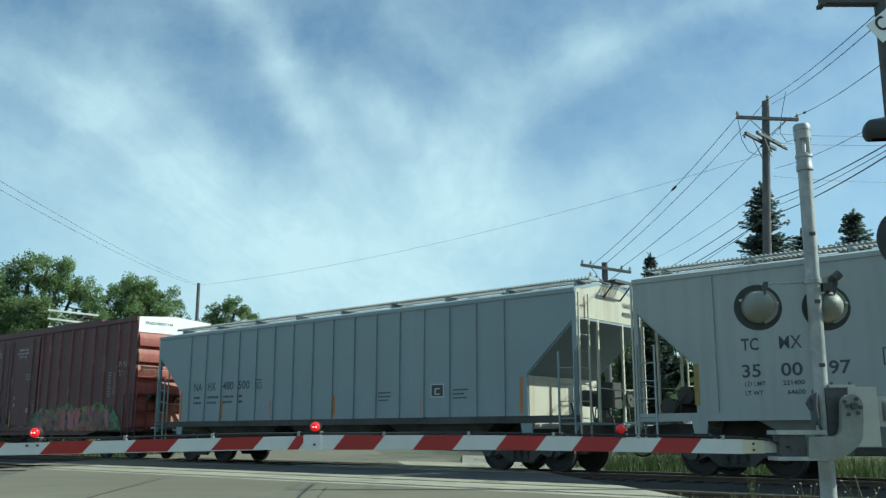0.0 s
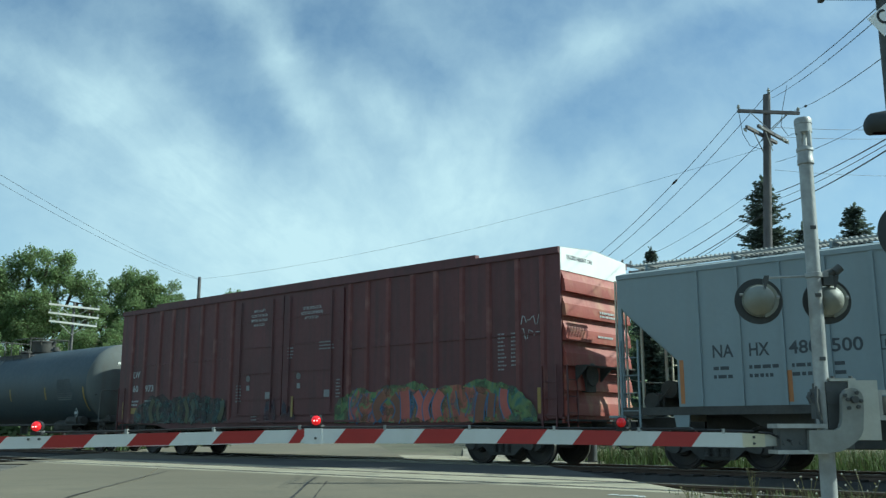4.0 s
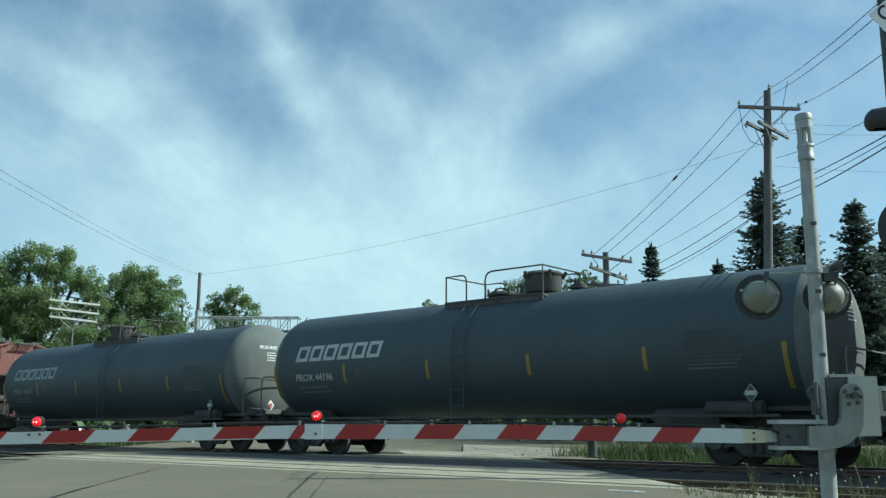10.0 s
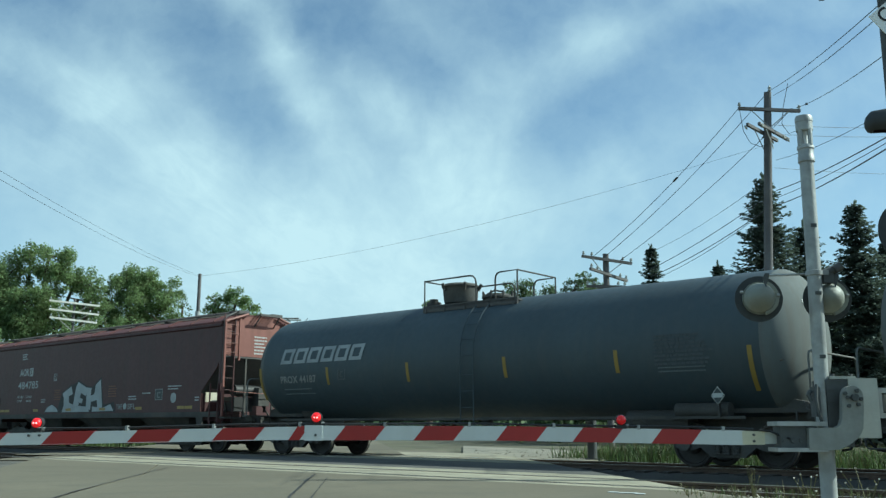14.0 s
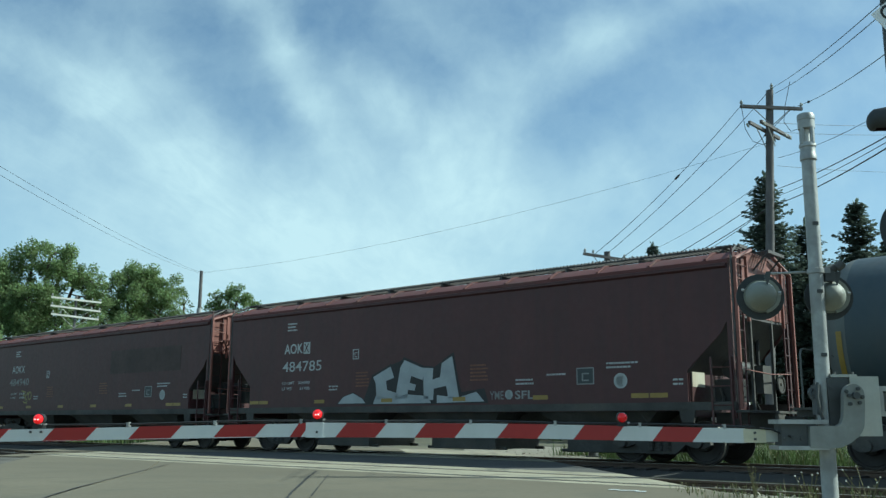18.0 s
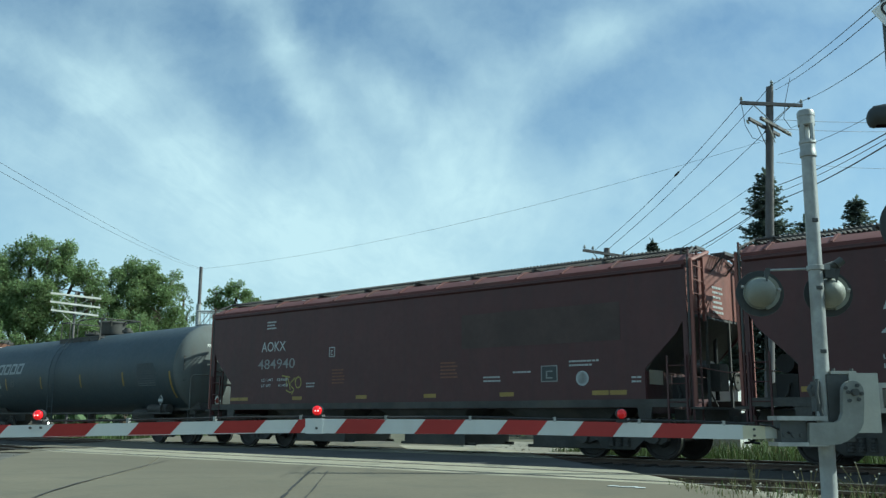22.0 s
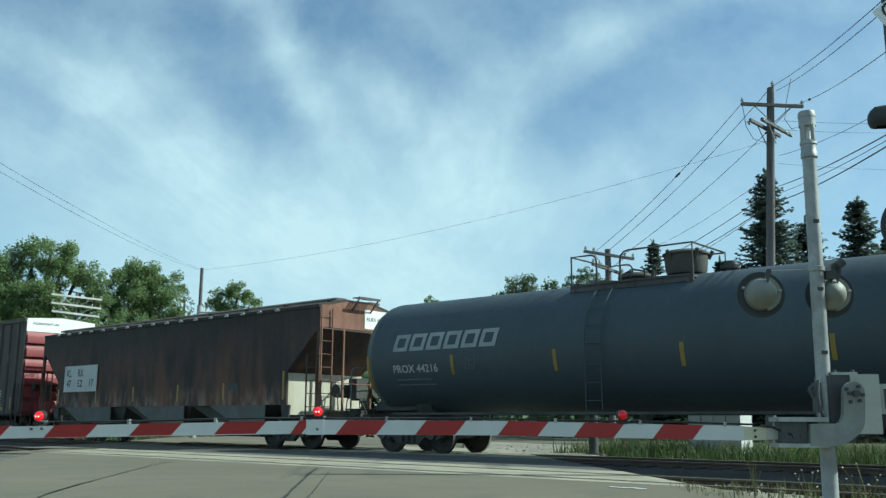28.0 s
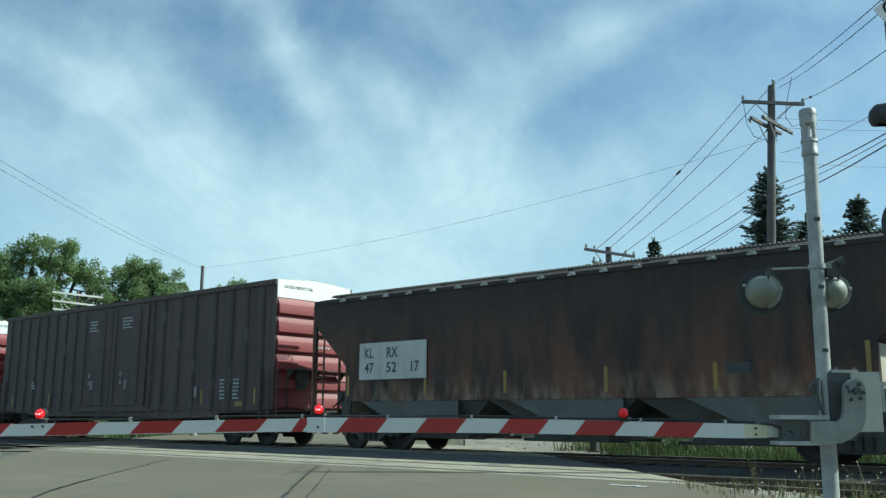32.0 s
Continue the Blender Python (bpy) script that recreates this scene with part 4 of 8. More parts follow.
def framed_sign(car, x, z, w, h, y=-WIDE - 0.002, ink="logo", fill=None, wrap=None):
    """A stencilled data box: a thin frame with a mark inside."""
    bm = bmesh.new()
    t = 0.025
    if wrap:
        y = -math.sqrt(wrap[1] ** 2 - (z + h / 2 - wrap[0]) ** 2) - 0.012
    for a, b, c, d in ((x, x + w, z, z + t), (x, x + w, z + h - t, z + h), (x, x + t, z + t, z + h - t), (x + w - t, x + w, z + t, z + h - t)):
        box(bm, a, b, y - 0.006, y, c, d)
    box(bm, x + w * 0.3, x + w * 0.7, y - 0.006, y, z + h * 0.2, z + h * 0.28)
    box(bm, x + w * 0.3, x + w * 0.38, y - 0.006, y, z + h * 0.28, z + h * 0.6)
    box(bm, x + w * 0.3, x + w * 0.7, y - 0.006, y, z + h * 0.6, z + h * 0.68)
    part("stencil_box", bm, ink, car)
    if fill:
        bm = bmesh.new()
        box(bm, x, x + w, y - 0.0005, y + 0.001, z, z + h)
        part("data_plate", bm, fill, car)


def hopper(place, label, paint, endpaint, roofpaint, walkpaint, under, half=8.45, posts=(), smooth=False, chutes="chute", group="hopper cars of the train", deck=4.53):
    """A covered hopper: side sheets with sloped ends, roof with walkway, end sheets, chutes, ladders and trucks."""
    car = thing("hopper_car", label, "freight car", group=group)
    CARS.append((car, place))
    h, w = half, WIDE
    sill, eave, peak = 1.30, 4.20, (4.44 if not smooth else 4.50)
    knee = eave + 0.10 if not smooth else eave + 0.20
    cut_z, cut_in, cut_low = (3.55, 1.38, 2.30) if not smooth else (3.1, 1.02, 1.95)
    if smooth:
        outline = [(-h, eave), (-h, cut_z), (-h + 0.25, 2.68), (-h + cut_in * 0.74, 2.20), (-h + cut_in, cut_low), (-h + cut_in, 1.12), (h - cut_in, 1.12), (h - cut_in, cut_low), (h - cut_in * 0.74, 2.20), (h - 0.25, 2.68), (h, cut_z), (h, eave)]
    else:
        outline = [(-h, eave), (-h, cut_z), (-h + cut_in, cut_low), (-h + cut_in, sill), (h - cut_in, sill), (h - cut_in, cut_low), (h, cut_z), (h, eave)]
    for sgn in (-1, 1):
        bm = bmesh.new()
        prism(bm, outline, sgn * w, sgn * (w - 0.03))
        part("side_sheet", bm, paint, car)
        # eave angle
        bm = bmesh.new()
        box(bm, -h, h, sgn * (w + 0.03) if sgn < 0 else w - 0.06, sgn * (w - 0.06) if sgn < 0 else w + 0.03, eave - 0.09, eave + 0.004)
        part("eave_rail", bm, paint if not smooth else roofpaint, car)
        # side sill with end posts
        bm = bmesh.new()
        y0, y1 = (-w - 0.02, -w + 0.16) if sgn < 0 else (w - 0.16, w + 0.02)
        box(bm, -h + 0.0, h, y0, y1, sill - 0.17, sill - 0.002)
        if paint == "rusty":
            bm.free()
            # flush hopper sheets with slanting edges hang below the side
            for x0, x1 in ((-6.45, -2.95), (-1.35, 1.75), (3.2, 6.05)):
                bm = bmesh.new()
                prism(bm, [(x0, 1.296), (x1, 1.296), (x1, 0.70), (x0 + 1.35, 0.70)], sgn * (w - 0.012), sgn * (w - 0.045))
                part("chute_side", bm, "chute", car, "grey slanting hopper side")
        else:
            part("side_sill", bm, paint if not smooth and paint != "hopgrey" else under, car)
        for end in (-1, 1):
            bm = bmesh.new()
            xa, xb = sorted((end * h, end * (h - 0.10)))
            box(bm, xa, xb, *sorted((sgn * (w + 0.004), sgn * (w - 0.08))), sill - 0.34, cut_z)
            part("corner_post", bm, paint, car)
            bm = bmesh.new()
            xa, xb = sorted((end * (h - cut_in - 0.25), end * (h - cut_in + 0.16)))
            prism(bm, [(xa, sill - 0.01), (xb, sill - 0.01), (xb - 0.06, sill - 0.42), (xa + 0.08, sill - 0.42)], sgn * (w + 0.006), sgn * (w - 0.05))
            part("jacking_pad", bm, under if smooth or paint == "rusty" else paint, car)
    # side posts
    for x in posts:
        for sgn in (-1, 1):
            bm = bmesh.new()
            if smooth:
                continue
            box(bm, x - 0.035, x + 0.035, *sorted((sgn * w, sgn * (w + 0.045))), sill + 0.003, eave - 0.10)
            part("side_post", bm, paint, car)
    # roof
    bm = bmesh.new()
    prism(bm, [(-w - 0.03, eave + 0.006), (-w + 0.35, knee), (-0.55, peak), (0.55, peak), (w - 0.35, knee), (w + 0.03, eave + 0.006), (w - 0.35, eave + 0.02), (0.5, peak - 0.06), (-0.5, peak - 0.06), (-w + 0.35, eave + 0.02)], -h, h, "x")
    part("roof", bm, roofpaint, car)
    k = -h + 1.2
    while k < h - 1.0:
        bm = bmesh.new()
        lathe(bm, [(0.0, 0.32), (0.06, 0.32), (0.09, 0.26), (0.10, 0.02)], (k, 0, peak - 0.01), (0, 0, 1), 16)
        part("roof_hatch", bm, roofpaint, car)
        k += 2.35
    if smooth:
        for i in range(13):
            x = -h + 0.5 + i * (2 * h - 1.0) / 12
            bm = bmesh.new()
            prism(bm, [(-w - 0.02, eave + 0.012), (-w + 0.34, knee + 0.004), (-0.56, peak + 0.004), (-0.56, peak + 0.035), (-w + 0.34, knee + 0.04), (-w - 0.02, eave + 0.045)], x - 0.03, x + 0.03, "x")
            part("roof_seam", bm, roofpaint, car)
    # walkway beside the hatches: cross bars on bearers
    for sgn in (-1, 1):
        bm = bmesh.new()
        y0, y1 = sorted((sgn * 0.48, sgn * 0.92))
        x = -h + 0.05
        while x < h:
            box(bm, x, x + 0.03, y0, y1, deck - 0.05, deck + 0.02)
            x += 0.10
        for y in (y0, y1 - 0.03):
            box(bm, -h, h, y, y + 0.03, deck - 0.055, deck - 0.02)
        part("walkway", bm, walkpaint, car)
        for i in range(9):
            bm = bmesh.new()
            x = -h + 0.4 + i * (2 * h - 0.8) / 8
            prism(bm, [(y0 - 0.02, 4.32), (y1 + 0.02, 4.30), (y1 + 0.02, deck - 0.022), (y0 - 0.02, deck - 0.022)], x, x + 0.05, "x")
            part("walkway_bracket", bm, roofpaint if not smooth else "gratedark", car)
    # ends
    for end in (-1, 1):
        bm = bmesh.new()
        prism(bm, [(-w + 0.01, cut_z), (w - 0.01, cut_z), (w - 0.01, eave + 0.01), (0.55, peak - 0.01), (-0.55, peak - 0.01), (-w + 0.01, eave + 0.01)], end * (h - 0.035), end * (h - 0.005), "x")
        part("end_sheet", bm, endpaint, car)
        bm = bmesh.new()
        prism(bm, [(end * (h - 0.01), cut_z - 0.01), (end * (h - cut_in), cut_low), (end * (h - cut_in), cut_low - 0.05), (end * (h - 0.01), cut_z - 0.06)], -w + 0.035, w - 0.035)
        part("slope_sheet", bm, "rusty" if paint == "rusty" else paint if not smooth else "gratedark", car)
        bm = bmesh.new()
        box(bm, *sorted((end * (h - cut_in - 0.02), end * (h - cut_in + 0.02))), -w + 0.04, w - 0.04, 1.0, cut_low - 0.055)
        part("bulkhead", bm, "hopend" if paint == "rusty" else paint if smooth else endpaint, car)
        # end platform and crossing step
        bm = bmesh.new()
        box(bm, *sorted((end * (h - cut_in + 0.03), end * (h + 0.28))), -0.32, 0.32, 0.72, 1.10)
        part("draft_sill", bm, "under", car)
        bm = bmesh.new()
        box(bm, *sorted((end * (h - 0.12), end * (h + 0.30))), -w + 0.0, w, sill - 0.22, sill - 0.17)
        x = 0.05
        part("end_platform", bm, "under" if smooth else paint, car)
        bm = bmesh.new()
        z = 1.12
        for y in (-0.55, 0.6):
            box(bm, *sorted((end * (h - 0.06), end * (h - 0.005))), y - 0.03, y + 0.03, sill - 0.17, cut_z + 0.02)
        part("end_post", bm, endpaint if not smooth else "under", car)
        if smooth:
            # bent stile from the corner up to the roof walkway
            bm = bmesh.new()
            pipe(bm, [(end * (h + 0.05), -w + 0.02, 2.2), (end * (h + 0.05), -w + 0.02, 4.26), (end * (h + 0.03), -w + 0.10, 4.36), (end * (h - 0.08), -0.95, deck - 0.03), (end * (h - 0.5), -0.93, deck - 0.01)], 0.026, 6)
            part("corner_stile", bm, "gratedark", car)
            # stiles and top bars that frame the end, in the paint with sunlight mixed in
            for y0 in (-w + 0.03, -0.95, 0.95, w - 0.03):
                bm = bmesh.new()
                box(bm, *sorted((end * (h + 0.09), end * (h + 0.15))), y0 - 0.03, y0 + 0.03, 2.95 if abs(y0) < 1.4 else 1.15, 4.32 if abs(y0) < 1.4 else 4.22)
                part("end_stile", bm, endpaint, car)
            for sg in (-1, 1):
                bm = bmesh.new()
                rod(bm, (end * (h + 0.12), sg * (w - 0.03), 4.20), (end * (h + 0.10), sg * 0.62, 4.50), 0.045, 6)
                part("top_bar", bm, endpaint, car)
            bm = bmesh.new()
            for z in (3.2, 3.5, 3.8, 4.1):
                rod(bm, (end * (h + 0.12), -w + 0.05, z), (end * (h + 0.12), -0.95, z), 0.014, 5)
            part("end_rungs", bm, endpaint, car)
            # sunlit part of the bulkhead, drawn as a thin cream plate
            bm = bmesh.new()
            box(bm, *sorted((end * (h - cut_in + 0.021), end * (h - cut_in + 0.03))), -w + 0.15, -w + 0.75, 1.62, 1.93)
            part("bare_patch", bm, "hopend", car, "pale patch painted as the sunlit part of the bulkhead")
            # brake valve, reservoir and pipes on the end platform
            bm = bmesh.new()
            box(bm, *sorted((end * (h - 0.75), end * (h - 0.30))), -0.85, 0.0, 1.32, 1.78)
            rod(bm, (end * (h - 0.45), -0.7, 2.0), (end * (h - 0.45), 0.4, 2.0), 0.19, 14)
            rod(bm, (end * (h - 0.35), 0.55, 1.3), (end * (h - 0.35), 0.55, 2.9), 0.05, 8)
            soften(bm, 0.02, 1)
            part("brake_valve", bm, "black", car)
        bm = bmesh.new()
        ladder_mesh(bm, (end * (h + 0.06), -w + 0.04), (end * (h + 0.06), -w + 0.46), 0.62, eave - 0.1 if not smooth else eave + 0.25)
        part("ladder", bm, paint if smooth else "hopend" if paint != "rusty" else "rustend", car)
        bm = bmesh.new()
        ladder_mesh(bm, (end * (h + 0.06), w - 0.46), (end * (h + 0.06), w - 0.04), 0.62, cut_z if not smooth else eave)
        part("ladder", bm, paint if smooth else "hopend" if paint != "rusty" else "rustend", car)
        bm = bmesh.new()
        ladder_mesh(bm, (end * (h - 0.05), -w - 0.03), (end * (h - 0.48), -w - 0.03), 0.62, 2.75 if not smooth else 2.2)
        part("side_ladder", bm, paint, car)
        bm = bmesh.new()
        pipe(bm, [(end * (h + 0.10), -w + 0.3, 1.95), (end * (h + 0.14), 0, 1.9), (end * (h + 0.10), w - 0.3, 1.95)], 0.014, 5)
        part("grab_iron", bm, endpaint, car)
        if not smooth:
            bm = bmesh.new()
            rod(bm, (end * (h - 0.55), -0.35, 1.72), (end * (h - 0.55), 0.45, 1.72), 0.20, 14)
            box(bm, *sorted((end * (h - 0.70), end * (h - 0.38))), 0.45, 0.80, 1.45, 1.95)
            part("brake_cylinder", bm, "under", car)
            for y in (-0.75, 0.15, 0.95):
                bm = bmesh.new()
                pipe(bm, [(end * (h - 0.62), y, 1.12), (end * (h - 0.60), y + 0.05, 1.5), (end * (h - 0.25), y + 0.2, 1.62), (end * (h - 0.2), y + 0.2, 1.14)], 0.02, 5)
                part("brake_pipe", bm, "under", car)
        # roof end step with its grating
        bm = bmesh.new()
        for i in range(7):
            y = -0.25 + i * 0.12
            box(bm, *sorted((end * (h + 0.0), end * (h + 0.36))), y, y + 0.045, 4.50, 4.53)
        for y in (-0.27, 0.52):
            rod(bm, (end * h, y, 4.12), (end * (h + 0.34), y, 4.49), 0.022, 6)
        box(bm, *sorted((end * (h + 0.33), end * (h + 0.37))), -0.32, 0.58, 4.46, 4.53)
        part("end_step", bm, "gratedark", car)
        # brake gear
        bm = bmesh.new()
        if end > 0:
            lathe(bm, [(0, 0.20), (0.02, 0.22), (0.04, 0.20), (0.041, 0.16), (0.02, 0.16)], (h + 0.02, 0.80, 1.72), (1, 0, 0), 18)
            rod(bm, (h - 0.1, 0.80, 1.72), (h + 0.06, 0.80, 1.72), 0.03, 8)
            box(bm, h - 0.4, h - 0.05, 0.05, 0.5, 1.5, 2.1)
            part("brake_wheel", bm, "under", car)
        else:
            rod(bm, (-h + 0.25, -0.6, 1.45), (-h + 0.25, 0.5, 1.45), 0.2, 14)
            part("air_tank", bm, "under", car)
        for y0, z0, y1, z1 in ((-1.2, 1.15, -0.4, 1.75), (0.9, 1.15, 0.5, 1.7), (-0.9, 1.2, -0.9, 1.6)):
            bm = bmesh.new()
            rod(bm, (end * (h - 0.5), y0, z0), (end * (h - 0.6), y1, z1), 0.025, 6)
            part("brake_rod", bm, "under", car)
    # chutes and centre sill
    bm = bmesh.new()
    box(bm, -h + 1.4, h - 1.4, -0.33, 0.33, 0.78, 1.25)
    part("centre_sill", bm, "under", car)
    n = 3
    span = (2 * h - 4.6) / n
    for i in range(n):
        xc = -h + 2.3 + span * (i + 0.5) if not smooth else (-3.7, 0.76, 5.0)[i]
        bm = bmesh.new()
        top, low = (span * 0.50, span * 0.24) if not smooth else (1.55, 0.85)
        zt = sill - 0.005 if not smooth else 1.115
        a = [bm.verts.new((xc + dx * top, dy * (w - 0.12), zt)) for dx, dy in ((-1, -1), (1, -1), (1, 1), (-1, 1))]
        b = [bm.verts.new((xc + dx * low, dy * 0.95, 0.62)) for dx, dy in ((-1, -1), (1, -1), (1, 1), (-1, 1))]
        bridge(bm, a, b, False)
        bm.faces.new(a)
        bm.faces.new(b)
        ch = part("chute", bm, chutes, car)
        bm = bmesh.new()
        zo = 0.16 if smooth else 0.28 if paint == "rusty" else 0.42
        far = 0.20 if smooth else 0.05
        box(bm, xc - low - far, xc + low + far, -0.95, 0.95, zo + 0.06, 0.62)
        for y in (-0.8, 0.8):
            rod(bm, (xc - low - 0.45, y, zo + 0.08), (xc + low + 0.45, y, zo + 0.08), 0.04, 6)
        part("outlet_gate", bm, "under", ch)
    running_gear(car, half)
    return car


def spray_band(car, x0, x1, z0, ztop, material, y, seed, ragged=0.18, name="graffiti"):
    """A sprayed area with an uneven upper edge, a few millimetres proud."""
    rnd = random.Random(seed)
    bm = bmesh.new()
    n = max(6, int((x1 - x0) / 0.10))
    low = [(x0 + (x1 - x0) * i / n, z0 + rnd.uniform(0, 0.05)) for i in range(n + 1)]
    top = []
    for i in range(n + 1):
        f = i / n
        edge = min(1.0, f * 7, (1 - f) * 7)
        wave = math.sin(f * 17 + seed) * 0.5 + math.sin(f * 41 + seed * 2) * 0.35 + rnd.uniform(-0.25, 0.25)
        top.append((x0 + (x1 - x0) * f + rnd.uniform(-0.02, 0.02), z0 + (ztop - z0) * (0.35 + 0.65 * math.sqrt(edge)) + ragged * 0.8 * wave))
    for i in range(n):
        q = [low[i], low[i + 1], top[i + 1], top[i]]
        bm.faces.new([bm.verts.new((a, y, b)) for a, b in q])
    bmesh.ops.remove_doubles(bm, verts=bm.verts, dist=0.0005)
    return part(name, bm, material, car)


def spray_strokes(car, x0, x1, z0, z1, count, fill, outline, y, seed):
    """Fat bent strokes with an outline that lean into each other, as sprayed on the car; no readable letters."""
    rnd = random.Random(seed)
    step = (x1 - x0) / count

    def ribbon(points, width, dy, material):
        bm = bmesh.new()
        prev = None
        for i, (px, pz) in enumerate(points):
            ax, az = points[max(i - 1, 0)]
            bx, bz = points[min(i + 1, len(points) - 1)]
            n = math.hypot(bx - ax, bz - az) or 1.0
            ox, oz = -(bz - az) / n * width, (bx - ax) / n * width
            row = [bm.verts.new((px + ox, y - dy, pz + oz)), bm.verts.new((px - ox, y - dy, pz - oz))]
            if prev:
                bm.faces.new((prev[0], prev[1], row[1], row[0]))
            prev = row
        part("graffiti", bm, material, car)

    level = 0
    for i in range(count):
        a = x0 + (i + 0.5) * step + rnd.uniform(-0.05, 0.05)
        for stroke in range(2):
            lean = rnd.uniform(-0.25, 0.25) * step
            bow = rnd.uniform(-0.3, 0.3) * step
            off = (stroke - 0.5) * step * rnd.uniform(0.3, 0.6)
            low, high = z0 + rnd.uniform(0, 0.1), z1 + rnd.uniform(-0.15, 0.08)
            pts = [(a + off + lean * (k / 8 - 0.5) + bow * math.sin(math.pi * k / 8), low + (high - low) * k / 8) for k in range(9)]
            width = step * rnd.uniform(0.12, 0.2)
            ribbon(pts, width + 0.035, 0.0005 * level, outline)
            ribbon(pts, width, 0.0005 * level + 0.0003, fill[(i + stroke) % len(fill)])
            level += 2


def boxcar(place, label, paint, endpaint, half, posts, door, step=None, lead=False):
    car = thing("boxcar", label, "freight car", group="boxcars of the train")
    CARS.append((car, place))
    h, w, sill, eave = half, WIDE, 0.98, 5.08
    for sgn in (-1, 1):
        bm = bmesh.new()
        prism(bm, [(-h, sill + 0.1), (-h, eave), (h, eave), (h, sill + 0.1), (h - 2.6, sill), (h - 3.2, sill - 0.12), (-h + 3.2, sill - 0.12), (-h + 2.6, sill)], sgn * w, sgn * (w - 0.05))
        part("side_wall", bm, paint, car)
        for x in posts:
            bm = bmesh.new()
            d = 0.055
            ys = (sgn * w, sgn * (w + d))
            prism(bm, [(x - 0.09, ys[0]), (x - 0.05, ys[1]), (x + 0.05, ys[1]), (x + 0.09, ys[0])], sill + 0.06, eave - 0.16, "z")
            part("side_post", bm, {"lwred": "lwpost", "boxgrey": "boxpost"}.get(paint, paint), car)
        bm = bmesh.new()
        box(bm, -h, h, *sorted((sgn * (w - 0.02), sgn * (w + 0.06))), eave - 0.15, eave + 0.003)
        part("top_chord", bm, paint, car)
        if step:
            bm = bmesh.new()
            box(bm, step[0], step[1], *sorted((sgn * (w - 0.10), sgn * (w + 0.05))), eave + 0.004, eave + 0.10)
            part("roof_edge", bm, paint, car)
        bm = bmesh.new()
        box(bm, -h, h, *sorted((sgn * (w - 0.02), sgn * (w + 0.035))), sill + 0.11, sill + 0.22)
        part("side_sill", bm, paint, car)
        # mid rail between the posts
        for a, b in zip(posts, posts[1:]):
            if b - a < 1.6:
                bm = bmesh.new()
                box(bm, a + 0.09, b - 0.09, *sorted((sgn * w, sgn * (w + 0.03))), 3.06, 3.10)
                part("side_seam", bm, paint, car)
        # two sliding plug doors
        d0, dm, d1 = door
        for a, b in ((d0, dm - 0.02), (dm + 0.02, d1)):
            bm = bmesh.new()
            box(bm, a, b, *sorted((sgn * (w + 0.002), sgn * (w + 0.05))), sill + 0.28, eave - 0.25)
            dr = part("door", bm, paint, car)
            for zz in (1.75, 2.55, 3.35, 4.15):
                bm = bmesh.new()
                box(bm, a + 0.05, b - 0.05, *sorted((sgn * (w + 0.05), sgn * (w + 0.07))), zz - 0.03, zz + 0.03)
                part("door_rib", bm, paint, dr)
            for xx in (a + 0.32, b - 0.45):
                bm = bmesh.new()
                rod(bm, (xx, sgn * (w + 0.09), sill + 0.35), (xx, sgn * (w + 0.09), eave - 0.3), 0.02, 6)
                part("lock_bar", bm, paint, dr)
            if sgn < 0:
                bm = bmesh.new()
                lathe(bm, [(0, 0.0), (0, 0.095), (0.012, 0.095), (0.012, 0.07), (0.0, 0.07)], (a + 0.75, -w - 0.055, 2.38), (0, -1, 0), 16)
                box(bm, a + 0.735, a + 0.765, -w - 0.068, -w - 0.052, 2.31, 2.45)
                box(bm, a + 0.69, a + 0.83, -w - 0.065, -w - 0.052, 2.02, 2.17)
                part("door_stencil", bm, "stencildim", dr)
        bm = bmesh.new()
        box(bm, d0 - 0.4, d1 + 0.6, *sorted((sgn * (w + 0.05), sgn * (w + 0.10))), sill + 0.06, sill + 0.12)
        part("door_track", bm, paint, car)
    # roof
    bm = bmesh.new()
    prism(bm, [(-w - 0.02, eave + 0.005), (0, eave + 0.13), (w + 0.02, eave + 0.005), (w - 0.2, eave - 0.04), (0, eave + 0.06), (-w + 0.2, eave - 0.04)], -h, h, "x")
    part("roof", bm, "roofgrey", car)
    # ends: pressed ribs and a white upper panel
    for end in (-1, 1):
        bm = bmesh.new()
        box(bm, *sorted((end * (h - 0.06), end * (h - 0.001))), -w + 0.051, w - 0.051, sill, eave - 0.55)
        wall = part("end_wall", bm, endpaint, car)
        for i in range(6):
            z = 1.30 + i * 0.575
            bm = bmesh.new()
            prism(bm, [(end * (h - 0.001), z - 0.155), (end * (h + 0.108), z - 0.15), (end * (h + 0.112), z - 0.13), (end * (h + 0.075), z + 0.14), (end * (h + 0.058), z + 0.155), (end * (h - 0.001), z + 0.33)], -w + 0.06, w - 0.06)
            part("end_rib", bm, endpaint, wall)
        bm = bmesh.new()
        prism(bm, [(-w + 0.02, eave - 0.55), (w - 0.02, eave - 0.55), (w - 0.02, eave), (0, eave + 0.1), (-w + 0.02, eave)], end * (h - 0.05), end * (h + 0.012), "x")
        part("end_panel", bm, "endwhite", car, "white upper end panel")
        bm = bmesh.new()
        ladder_mesh(bm, (end * (h + 0.10), -w + 0.06), (end * (h + 0.10), -w + 0.46), 0.6, 2.3)
        part("ladder", bm, paint, car)
        bm = bmesh.new()
        ladder_mesh(bm, (end * (h - 0.12), -w - 0.08), (end * (h - 0.52), -w - 0.08), 0.55, 2.3)
        part("side_ladder", bm, paint, car)
        bm = bmesh.new()
        box(bm, *sorted((end * (h + 0.0), end * (h + 0.35))), -w + 0.1, w - 0.1, 1.02, 1.06)
        part("end_platform", bm, "under", car)
        bm = bmesh.new()
